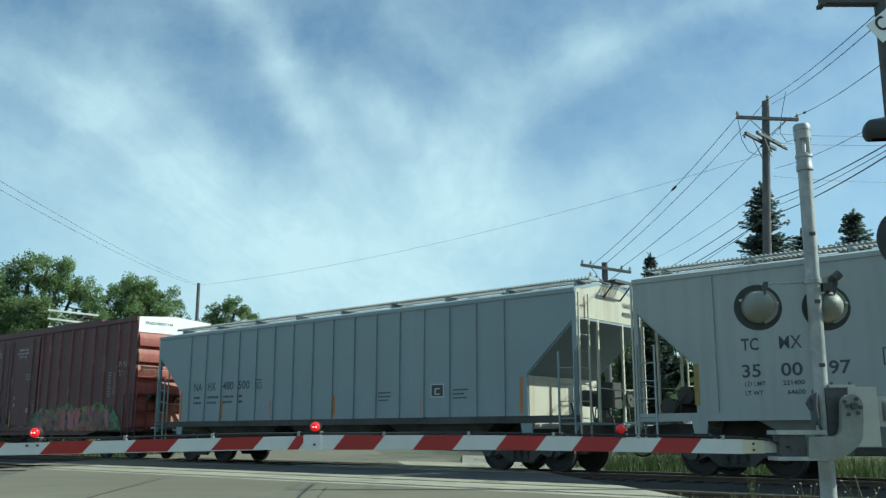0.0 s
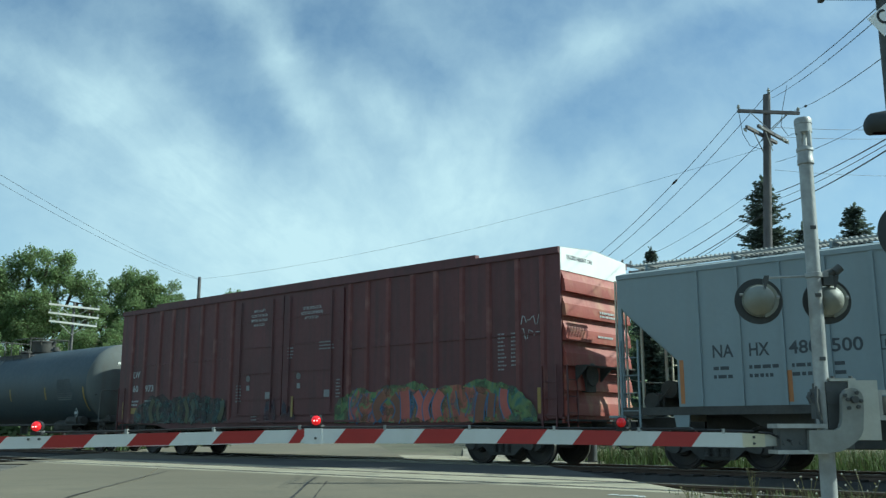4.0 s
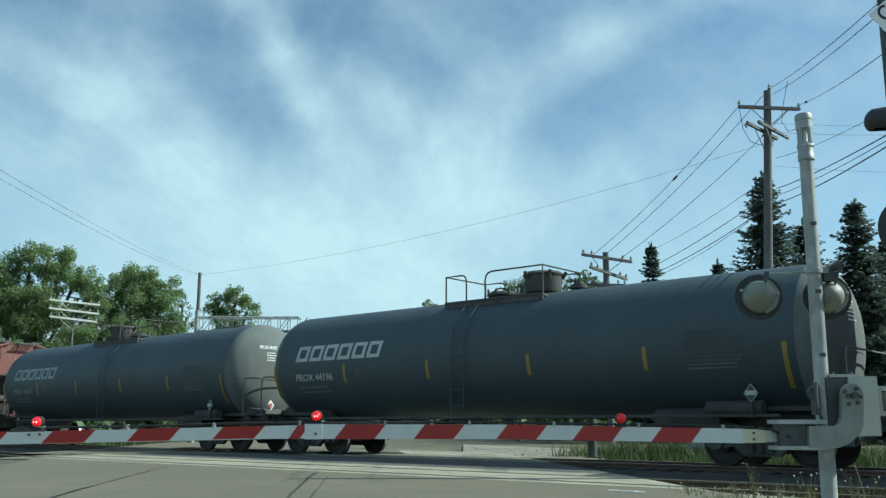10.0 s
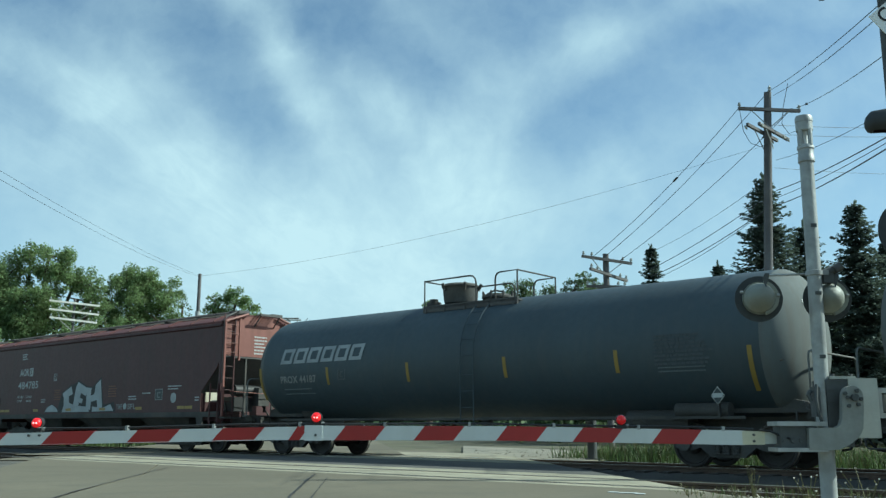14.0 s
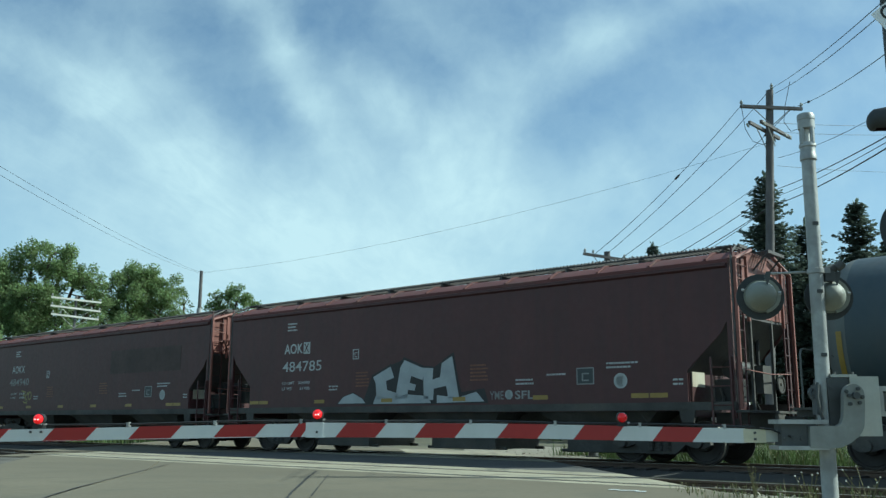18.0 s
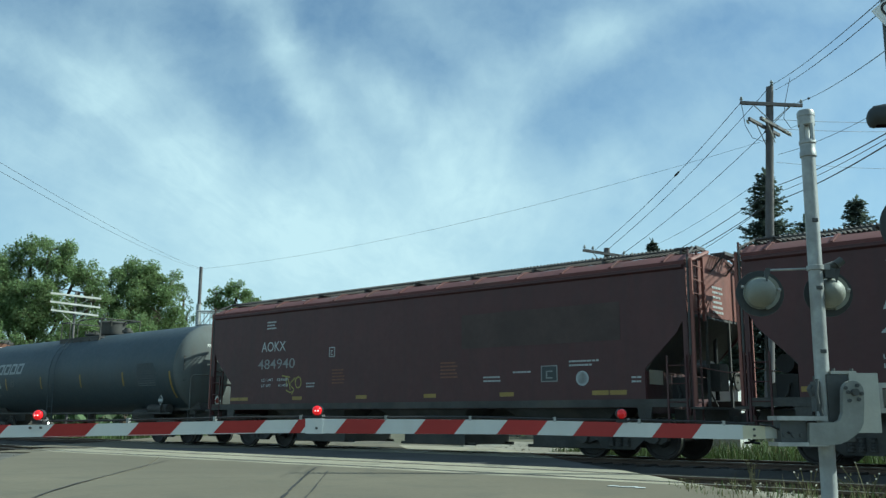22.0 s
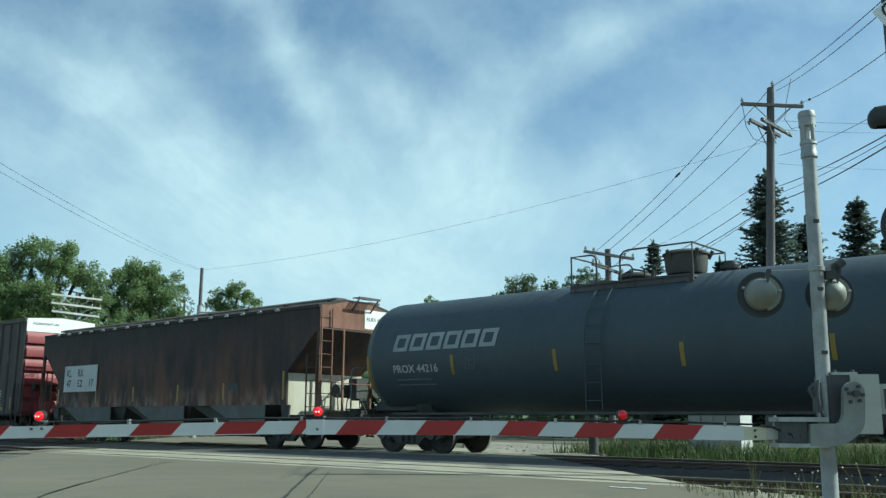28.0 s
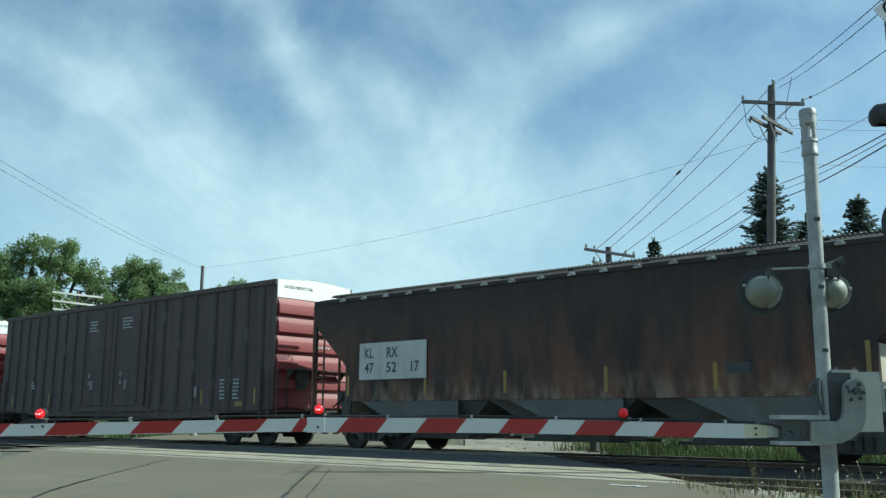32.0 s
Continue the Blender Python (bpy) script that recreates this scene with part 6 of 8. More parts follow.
        if seed == 1:
            lettering("AOK", 0.84, 0.30, -5.72, 2.87, c, "logo", -w)
            bm = bmesh.new()
            box(bm, -4.85, -4.56, -w - 0.005, -w - 0.001, 2.85, 3.19)
            part("stencil_patch", bm, "logo", c, "white square behind the last letter")
            lettering("X", 0.22, 0.26, -4.82, 2.89, c, "aokred", -w - 0.005)
        else:
            lettering("AOKX", 1.15, 0.30, -5.84, 2.87, c, "logo", -w, thin=0.012)
        lettering(number, 1.74, 0.30, -5.78 if seed == 1 else -5.98, 2.34, c, "logo" if seed == 1 else "stencildim", -w, thin=0.014)
        bars(c, -5.6, 3.75, 0.5, 3, 0.045, 0.05, "logo", -w, seed=1)
        for txt, x, z, ww in (("LD LMT", -5.78, 1.97, 0.56), ("LT WT", -5.78, 1.80, 0.46)) + ((("224300", -5.05, 1.97, 0.52), ("61700", -4.97, 1.80, 0.44)) if seed == 1 else (("224600", -5.05, 1.97, 0.52), ("61400", -4.97, 1.80, 0.44))):
            lettering(txt, ww, 0.085, x, z, c, "logo", -w)
        framed_sign(c, -2.74, 2.6, 0.24, 0.28)
        framed_sign(c, 4.62, 1.72, 0.46, 0.38, ink="stencildim", fill="plate")
        bm = bmesh.new()
        lathe(bm, [(0, 0.13), (0.004, 0.17), (0.004, 0.145), (0.0, 0.14)], (5.75, -w - 0.002, 1.78), (0, -1, 0), 18)
        part("stencil_ring", bm, "logo", c)
        for x in (-7.3, -6.85, -4.3, -1.6, 0.93, 3.4, 6.0, 6.45):
            reflector(c, x, 1.40, "reflector", 0.42, 0.10)
        for x, z, ww, n in ((-3.7, 1.85, 0.4, 2), (-2.6, 2.2, 0.55, 5), (1.5, 2.25, 0.6, 5), (2.9, 1.85, 0.6, 2), (3.8, 1.95, 0.6, 1), (5.4, 2.15, 0.8, 2), (7.0, 1.75, 0.3, 2)):
            bars(c, x, z, ww, n, 0.04, 0.05, "logo" if n < 4 else "g_rust", -w, seed=n)
        bars(c, -0.25, 3.75, 0.55, 6, 0.05, 0.06, "logo", 8.35, facing=1, seed=6)
        # bowed lip under the roof
        for sgn in (-1, 1):
            bm = bmesh.new()
            prism(bm, [(sgn * w, 4.02), (sgn * (w + 0.05), 4.06), (sgn * (w + 0.05), 4.12), (sgn * w, 4.15)], -8.3, 8.3, "x")
            part("eave_lip", bm, "aokred", c)
        return c

    c = oxide(-24.66, "484785", 1)
    bm = bmesh.new()
    bm.faces.new([bm.verts.new((px, -w - 0.0025, pz)) for px, pz in ((-2.35, 1.34), (-2.2, 1.62), (-1.95, 2.15), (-1.2, 2.40), (-0.78, 2.52), (-0.1, 2.30), (0.3, 2.28), (0.86, 2.56), (1.12, 1.9), (1.22, 1.62), (1.95, 1.70), (2.08, 1.34))])
    part("graffiti", bm, "g_black", c, "black sprayed ground behind the letters")
    for outline in ([(-1.85, 2.05), (-1.28, 2.28), (-1.16, 2.02), (-1.42, 1.95), (-1.38, 1.74), (-1.05, 1.66), (-1.05, 1.52), (-1.72, 1.54), (-1.76, 1.9)],
                    [(-1.0, 1.55), (-0.85, 2.25), (-0.72, 2.42), (-0.1, 2.2), (-0.15, 1.95), (-0.5, 2.05), (-0.55, 1.9), (-0.35, 1.85), (-0.4, 1.72), (-0.6, 1.74), (-0.62, 1.55)],
                    [(0.0, 2.22), (0.3, 2.2), (0.28, 1.95), (0.5, 2.0), (0.55, 2.3), (0.85, 2.45), (1.05, 1.55), (0.75, 1.52), (0.68, 1.8), (0.32, 1.75), (0.3, 1.5), (0.02, 1.52)],
                    [(-3.3, 1.38), (-3.1, 1.56), (-2.7, 1.66), (-2.35, 1.52), (-2.2, 1.38)], [(-1.9, 1.36), (-1.8, 1.58), (-1.2, 1.48), (-0.7, 1.6), (0.1, 1.54), (0.2, 1.36)],
                    [(0.4, 1.36), (0.4, 1.56), (1.1, 1.48), (1.7, 1.62), (1.95, 1.38)]):
        mx, mz = sum(p[0] for p in outline) / len(outline), sum(p[1] for p in outline) / len(outline)
        fat = 1.16 if mz > 1.7 else 1.0
        for grow, dy, material in ((1.12 * fat, 0.004, "g_black"), (1.0 * fat, 0.007, "g_white")):
            bm = bmesh.new()
            bm.faces.new([bm.verts.new((mx + (px - mx) * grow, -w - dy, mz + (pz - mz) * (grow + 0.04 * (dy < 0.005)))) for px, pz in outline])
            part("graffiti", bm, material, c)
    lettering("YME", 0.42, 0.2, 2.12, 1.42, c, "stencildim", -w)
    bm = bmesh.new()
    lathe(bm, [(0, 0.085), (0.004, 0.115), (0.004, 0.09), (0.0, 0.085)], (2.70, -w - 0.002, 1.53), (0, -1, 0), 16)
    box(bm, 2.65, 2.8, -w - 0.006, -w - 0.002, 1.52, 1.545)
    part("sprayed_ring", bm, "logo", c)
    lettering("SFL", 0.55, 0.2, 2.88, 1.42, c, "stencildim", -w)
    c = oxide(-42.6, "484940", 2)
    for path in ([(-4.70, 2.13), (-4.32, 2.07)], [(-4.52, 2.10), (-4.44, 1.78)], [(-4.40, 2.02), (-4.29, 1.70)], [(-4.08, 2.05), (-4.33, 1.87), (-4.12, 1.70)],
                 [(-3.94 + 0.13 * math.cos(a * 0.524), 1.91 + 0.16 * math.sin(a * 0.524)) for a in range(13)], [(-4.48, 1.69), (-4.30, 1.62), (-4.12, 1.67), (-4.22, 1.57)]):
        bm = bmesh.new()
        pipe(bm, [(px - 0.12, -w - 0.003, pz) for px, pz in path], 0.022, 5)
        for v in bm.verts:
            v.co.y = -w - 0.003 + (v.co.y + w + 0.003) * 0.12
        part("graffiti", bm, "g_yellow", c, "yellow sprayed tag")

    bm = bmesh.new()
    box(bm, 2.2, 6.75, -w - 0.004, -w - 0.0005, 2.6, 3.45)
    part("repainted_patch", bm, "aokpatch", c, "dull repainted patch on the side")

    tank_car(-60.98, "44216", grid_shadow=True)

    # rusted hopper
    c = hopper(-79.4, "black and rust-stained covered hopper car with a white number panel", "rusty", "rustend", "rusty", "gratedark", "under", posts=(), chutes="chute", deck=4.45)
    for i in range(3):
        bm = bmesh.new()
        x = -6.47 + i * 0.835
        box(bm, x, x + 0.83, -w - 0.052, -w - 0.047, 1.88, 2.88)
        part("number_panel", bm, "panelgrey", c, "white number panel")
    for txt, x, z, ww in (("KL", -6.26, 2.46, 0.34), ("RX", -5.42, 2.46, 0.42), ("47", -6.26, 2.06, 0.36), ("52", -5.42, 2.06, 0.38), ("17", -4.52, 2.06, 0.3)):
        lettering(txt, ww, 0.28, x, z, c, "ink", -w - 0.052)
    for i in range(17):
        bm = bmesh.new()
        x = -7.2 + i * 0.86
        box(bm, x - 0.10, x + 0.10, -w - 0.09, -w - 0.03, 4.12, 4.17)
        box(bm, x - 0.05, x + 0.05, -w - 0.10, -w - 0.03, 4.165, 4.20)
        part("roof_clamp", bm, "galv", c, "shiny roof clamp")
    for x in (-7.0, -4.1, -1.5, 1.3, 3.87, 6.85):
        reflector(c, x, 1.45, "reflector", 0.09, 0.55 if x < 6 else 0.85)
    framed_sign(c, 4.15, 1.78, 0.5, 0.2, ink="ink", fill="plate")
    bm = bmesh.new()
    box(bm, 8.452, 8.456, 0.28, 1.45, 3.62, 4.2)
    part("end_plate", bm, "endwhite", c, "white number plate on the end")
    lettering("KLRX 475217", 0.95, 0.12, 0.36, 3.86, c, "ink", 8.456, facing=1)

    # dark boxcar and the one behind it
    c = boxcar(-98.9, "dark grey-brown ribbed steel boxcar with red ends", "boxgrey", "boxend", 9.25, [-8.7, -7.9, -7.1, -6.3, -5.5, -4.7, -3.9, -3.1, 2.45, 3.14, 4.11, 5.02, 6.14, 7.05, 7.85, 8.65], (-2.51, -0.27, 2.13))
    for x, z, ww, n in ((-1.9, 4.4, 0.6, 4), (0.45, 4.4, 0.7, 4), (6.6, 2.0, 0.3, 6), (7.3, 2.0, 0.3, 6), (-6.4, 2.2, 0.3, 3)):
        bars(c, x, z, ww, n, 0.055, 0.06, "logo", -w - (0.056 if abs(x) > 2.6 else 0.07), seed=n)
    for x, z in ((-1.6, 1.85), (0.8, 1.85), (5.2, 1.5)):
        bm = bmesh.new()
        box(bm, x, x + 0.16, -w - 0.076, -w - 0.071, z, z + 0.34)
        part("route_card", bm, "stencildim", c)
    for x in (-8.2, -5.0, 5.5, 8.3):
        reflector(c, x, 1.25, "reflector", 0.09, 0.5)
    bm = bmesh.new()
    box(bm, 7.35, 7.75, -w - 0.006, -w - 0.001, 1.15, 1.35)
    part("notice", bm, "reflector", c)
    boxcar(-118.9, "dark red steel boxcar at the tail of the view", "lwred", "boxend", 9.25, [-8.7 + i * 0.87 for i in range(7)] + [3.14 + i * 0.9 for i in range(7)], (-2.5, -0.2, 2.1))


build_train()


# ---- crossing gate ----
def gate():
    g = thing("crossing_gate", "lowered railway crossing gate with red and white striped arm", "crossing gate", pose(3.76, 9.25, 0))
    # mast: base flange, pipe, slotted cap
    bm = bmesh.new()
    lathe(bm, [(-0.12, 0.20), (-0.06, 0.20), (-0.05, 0.10), (0.0, 0.078), (0.62, 0.078)], (0, 0, 0), (0, 0, 1), 24)
    part("mast_base", bm, "galv", g)
    bm = bmesh.new()
    lathe(bm, [(0.62, 0.072), (3.55, 0.070)], (0, 0, 0), (0, 0, 1), 24)
    part("mast", bm, "galv", g, "weathered galvanised steel mast")
    bm = bmesh.new()
    lathe(bm, [(3.54, 0.072), (3.55, 0.084), (3.60, 0.084), (3.61, 0.078), (3.68, 0.078), (3.69, 0.086), (3.72, 0.086), (3.73, 0.079)], (0, 0, 0), (0, 0, 1), 24)
    part("collar", bm, "galv", g)
    bm = bmesh.new()
    for a in (0.5, 2.07, 3.64, 5.21):
        x, y = 0.066 * math.cos(a), 0.066 * math.sin(a)
        rod(bm, (x, y, 3.72), (x, y, 3.90), 0.026, 8)
    part("cap_strut", bm, "galv", g)
    bm = bmesh.new()
    lathe(bm, [(3.88, 0.070), (3.89, 0.086), (3.98, 0.086), (3.985, 0.090), (4.03, 0.090), (4.05, 0.080), (4.06, 0.02)], (0, 0, 0), (0, 0, 1), 24)
    part("cap", bm, "galv", g)
    bm = bmesh.new()
    rod(bm, (0, 0, 3.7), (0, 0, 3.89), 0.03, 10)
    part("bell_stem", bm, "signwhite", g)
    for z in (2.16, 2.86, 1.52):
        bm = bmesh.new()
        box(bm, -0.028, 0.028, -0.082, -0.066, z - 0.018, z + 0.018)
        part("band_clip", bm, "castdark", g)
    # lamp arm with two lamps seen from behind
    bm = bmesh.new()
    rod(bm, (-0.45, 0.05, 2.355), (0.26, 0.05, 2.385), 0.012, 8)
    part("lamp_arm", bm, "galv", g)
    bm = bmesh.new()
    lathe(bm, [(2.345, 0.074), (2.35, 0.086), (2.395, 0.086), (2.40, 0.074)], (0, 0, 0), (0, 0, 1), 20)
    box(bm, 0.07, 0.13, -0.05, 0.05, 2.35, 2.40)
    part("mast_clamp", bm, "galv", g)
    bm = bmesh.new()
    rod(bm, (0.10, 0.0, 2.36), (0.27, 0.0, 2.42), 0.042, 10)
    rod(bm, (0.24, -0.03, 2.40), (0.30, -0.04, 2.45), 0.045, 10)
    box(bm, 0.12, 0.22, -0.04, 0.05, 2.27, 2.37)
    soften(bm, 0.012, 1)
    part("lamp_bracket", bm, "castdark", g, "mottled dark swivel bracket")
    for x in (-0.495, 0.215):
        lamp = thing("signal_lamp", "", "", pose(x, 0.10, 2.135, 0, 0, -12))
        lamp.parent = g
        bm = bmesh.new()
        lathe(bm, [(0.10, 0.238), (0.112, 0.240), (0.112, 0.10), (0.10, 0.10)], (0, 0, 0), (0, 1, 0), 40)
        part("backplate", bm, "lampback", lamp, "round black backplate")
        bm = bmesh.new()
        lathe(bm, [(0.09, 0.155), (0.05, 0.158), (0.0, 0.152), (-0.06, 0.135), (-0.11, 0.106), (-0.15, 0.066), (-0.17, 0.02)], (0, 0, 0), (0, 1, 0), 28)
        part("housing", bm, "lampshell", lamp, "dusty pale grey lamp housing")
        bm = bmesh.new()
        lathe(bm, [(0.045, 0.155), (0.04, 0.168), (0.06, 0.170), (0.07, 0.155)], (0, 0, 0), (0, 1, 0), 32)
        part("rim", bm, "lampshell", lamp)
        # hinge flange proud of the rim on one side
        bm = bmesh.new()
        arc = [math.radians(k) for k in range(-75, 76, 15)]
        prism(bm, [(0.150 * math.cos(k), 0.150 * math.sin(k)) for k in arc] + [(0.190 * math.cos(k), 0.185 * math.sin(k)) for k in reversed(arc)], 0.0, 0.06)
        part("hinge_flange", bm, "lampshell", lamp)
        bm = bmesh.new()
        lathe(bm, [(0.115, 0.16), (0.30, 0.15), (0.30, 0.14), (0.115, 0.15)], (0, 0, 0), (0, 1, 0), 24)
        part("hood", bm, "lampback", lamp)
        bm = bmesh.new()
        prism(bm, [(0.045, 0.232), (0.090, 0.232), (0.085, 0.19), (0.05, 0.09), (0.025, 0.18)], -0.115, -0.09)
        part("hanger", bm, "castdark", lamp)
        for lx, lz, lr in ((0.165, 0.02, 0.018), (-0.165, 0.06, 0.014)):
            bm = bmesh.new()
            rod(bm, (lx, 0.0, lz), (lx * 1.17, 0.0, lz), lr, 8)
            part("latch", bm, "galv", lamp)
        bm = bmesh.new()
        lathe(bm, [(0.118, 0.14), (0.128, 0.09), (0.132, 0.01)], (0, 0, 0), (0, 1, 0), 20)
        part("lens", bm, "redlensdim", lamp)
    # mechanism
    bm = bmesh.new()
    box(bm, 0.25, 0.535, -0.11, 0.26, 0.725, 1.305)
    soften(bm, 0.075, 4)
    part("mechanism_case", bm, "casting", g, "pale grey mechanism case")
    bm = bmesh.new()
    box(bm, 0.08, 0.33, -0.10, 0.25, 1.296, 1.325)
    soften(bm, 0.01, 1)
    lid = part("case_lid", bm, "casting", g)
    for x in (0.12, 0.30):
        bm = bmesh.new()
        rod(bm, (x, -0.06, 1.32), (x, -0.06, 1.35), 0.02, 8)
        part("bolt", bm, "castdark", lid)
    bm = bmesh.new()
    box(bm, 0.035, 0.245, -0.095, 0.25, 0.83, 1.29)
    soften(bm, 0.03, 2)
    part("side_cover", bm, "castdark", g, "dark side cover of the case")
    for z in (0.95, 1.07, 1.19):
        bm = bmesh.new()
        box(bm, 0.05, 0.12, -0.105, -0.095, z, z + 0.02)
        part("cover_rib", bm, "castdark", g)
    # swinging side arm: a curved casting from the shaft down to the arm
    bm = bmesh.new()
    head = [(0.222 + 0.102 * math.cos(a), 1.122 + 0.104 * math.sin(a)) for a in [math.pi * k / 8 for k in range(8, -1, -1)]]
    outline = head + [(0.318, 1.0), (0.298, 0.82), (0.272, 0.765), (0.236, 0.721), (0.143, 0.655), (0.058, 0.618), (-0.052, 0.608), (-0.236, 0.612), (-0.225, 0.82), (0.033, 0.822), (0.077, 0.847), (0.103, 0.91), (0.114, 1.04)]
    prism(bm, outline, -0.25, -0.18)
    soften(bm, 0.012, 2)
    part("side_arm", bm, "castmid", g, "curved cast side arm")
    bm = bmesh.new()
    rod(bm, (0.228, -0.30, 1.112), (0.228, -0.10, 1.112), 0.034, 12)
    part("shaft_end", bm, "castdark", g)
    for dx, dz in ((-0.085, 0.04), (0.03, 0.065), (-0.062, 0.0), (0.066, -0.013), (-0.055, -0.08), (0.037, -0.068)):
        bm = bmesh.new()
        rod(bm, (0.228 + dx, -0.275, 1.112 + dz), (0.228 + dx, -0.245, 1.112 + dz), 0.019, 6)
        part("bolt", bm, "castdark", g)
    # clamp between the casting and the arm
    bm = bmesh.new()
    box(bm, -0.53, -0.04, -0.24, 0.03, 0.84, 0.882)
    box(bm, -0.535, -0.05, -0.24, 0.03, 0.595, 0.632)
    part("clamp_plate", bm, "galv", g, "galvanised clamp plates")
    bm = bmesh.new()
    box(bm, -0.486, -0.24, -0.20, 0.0, 0.632, 0.84)
    for k in range(3):
        rod(bm, (-0.45 + 0.08 * k, -0.215, 0.70), (-0.45 + 0.08 * k, -0.198, 0.70), 0.022, 8)
    part("clamp_body", bm, "castdark", g)
    bm = bmesh.new()
    box(bm, -0.02, 0.24, -0.165, 0.06, 0.64, 0.80)
    soften(bm, 0.02, 1)
    part("counter_bracket", bm, "castdark", g)
    bm = bmesh.new()
    box(bm, -0.105, -0.055, -0.15, -0.03, 0.93, 1.22)
    pipe(bm, [(-0.08, -0.14, 1.24), (-0.11, -0.18, 1.10), (-0.10, -0.19, 0.98), (-0.06, -0.16, 0.885)], 0.016, 6)
    pipe(bm, [(-0.13, -0.10, 1.18), (-0.16, -0.12, 1.14), (-0.13, -0.12, 1.08)], 0.022, 6)
    part("cable_box", bm, "castdark", g)
    bm = bmesh.new()
    pipe(bm, [(-0.66, -0.10, 0.80), (-0.56, -0.13, 0.79), (-0.47, -0.16, 0.745), (-0.40, -0.21, 0.72)], 0.011, 5)
    part("arm_lead", bm, "black", g)
    # counterweight frame behind
    bm = bmesh.new()
    box(bm, 0.55, 1.15, 0.10, 0.18, 1.17, 1.22)
    box(bm, 0.55, 1.15, 0.10, 0.18, 0.92, 0.97)
    box(bm, 0.60, 0.66, 0.08, 0.20, 0.97, 1.17)
    box(bm, 0.70, 0.84, 0.06, 0.20, 0.985, 1.155)
    part("counterweight_frame", bm, "galv", g)
    # the mast stands a hair out of plumb
    for ob in g.children:
        if ob.type == "MESH" and ob.name.split(".")[0] in ("mast_base", "mast", "collar", "cap_strut", "cap", "bell_stem", "band_clip", "mast_clamp"):
            for v in ob.data.vertices:
                v.co.x += 0.022 + 0.007 * v.co.z
    # arm: knots along its length (x from the mast, y, z of the middle)
    knots = [(-0.40, -0.07, 0.725), (-0.66, -0.06, 0.722), (-3.11, -0.06, 0.762), (-5.11, -0.10, 0.762), (-8.0, -0.25, 0.695), (-10.2, -0.36, 0.64)]

    def along(x):
        for (x0, y0, z0), (x1, y1, z1) in zip(knots, knots[1:]):
            if x <= x0 and x >= x1:
                t = (x - x0) / (x1 - x0)
                return y0 + (y1 - y0) * t, z0 + (z1 - z0) * t
        return knots[-1][1:]

    def stick(x0, x1, tall0, tall1, deep, proud=0.0, skew=0.0):
        bm = bmesh.new()
        n = max(1, int(abs(x1 - x0) / 0.4))
        prev = None
        for i in range(n + 1):
            x = x0 + (x1 - x0) * i / n
            y, z = along(x)
            tall = tall0 + (tall1 - tall0) * i / n + proud * 2
            d = deep / 2 + proud
            row = [bm.verts.new(c) for c in ((x - skew, y - d, z - tall / 2), (x + skew, y - d, z + tall / 2), (x + skew, y + d, z + tall / 2), (x - skew, y + d, z - tall / 2))]
            if prev:
                bridge(bm, prev, row, False)
            else:
                bm.faces.new(row[::-1])
            prev = row
        bm.faces.new(prev)
        return bm

    part("arm_root", stick(-0.40, -0.62, 0.11, 0.115, 0.045), "casting", g, "grey metal arm root")
    part("arm_end", stick(-0.60, -0.82, 0.126, 0.132, 0.05), "armyellow", g, "yellowed end of the arm")
    part("arm", stick(-0.80, -5.05, 0.140, 0.140, 0.05), "armwhite", g, "white fibreglass gate arm")
    part("arm_tip", stick(-5.0, -10.1, 0.128, 0.10, 0.046), "armwhite", g, "white outer gate arm")
    bm = stick(-4.93, -5.10, 0.146, 0.146, 0.062)
    part("arm_joint", bm, "armwhite", g)
    for x, dz in ((-4.99, -0.02), (-0.71, 0.03), (-0.71, -0.03), (-0.47, 0.035), (-0.47, -0.035), (-7.72, 0.03), (-7.62, 0.03)):
        y, z = along(x)
        bm = bmesh.new()
        rod(bm, (x, y - 0.045, z + dz), (x, y - 0.02, z + dz), 0.013, 6)
        part("arm_bolt", bm, "castdark", g)
    for px in (-1.268, -2.04, -2.785, -3.593, -4.365):
        part("stripe", stick(px, px - 0.39, 0.134, 0.134, 0.05, 0.0025, 0.055), "armred", g, "red reflective stripe")
    part("stripe", stick(-5.10, -5.21, 0.130, 0.130, 0.05, 0.0025, 0.045), "armred", g, "red reflective stripe")
    for px in (-5.54, -6.35, -7.155, -7.98, -8.8):
        part("stripe", stick(px, px - 0.40, 0.124 - (px < -8) * 0.012, 0.122 - (px < -8) * 0.012, 0.046, 0.0025, 0.055), "armred", g, "red reflective stripe")
    # cable and its clips along the top edge
    bm = bmesh.new()
    x = -0.7
    pts = []
    while x > -7.8:
        y, z = along(x)
        pts.append((x, y, z + 0.090 + 0.004 * math.sin(x * 3)))
        x -= 0.25
    pipe(bm, pts, 0.0105, 5)
    part("cable", bm, "black", g)
    x = -1.0
    while x > -7.8:
        y, z = along(x)
        bm = bmesh.new()
        box(bm, x - 0.012, x + 0.012, y - 0.03, y + 0.03, z + 0.060, z + 0.106)
        part("cable_clip", bm, "galv", g)
        x -= 0.83
    bm = bmesh.new()
    y, z = along(-1.7)
    pipe(bm, [(-1.72, y, z + 0.08), (-1.76, y - 0.01, z + 0.13), (-1.80, y, z + 0.17)], 0.004, 4)
    part("loose_wire", bm, "black", g)
    for x, mat in ((-2.0, "redlensdim"), (-4.99, "redlens"), (-7.66, "redlens")):
        y, z = along(x)
        lamp = thing("arm_lamp", "", "", pose(x, y, z + 0.065))
        lamp.parent = g
        bm = bmesh.new()
        box(bm, -0.05, 0.05, -0.03, 0.05, 0.0, 0.035)
        soften(bm, 0.008, 1)
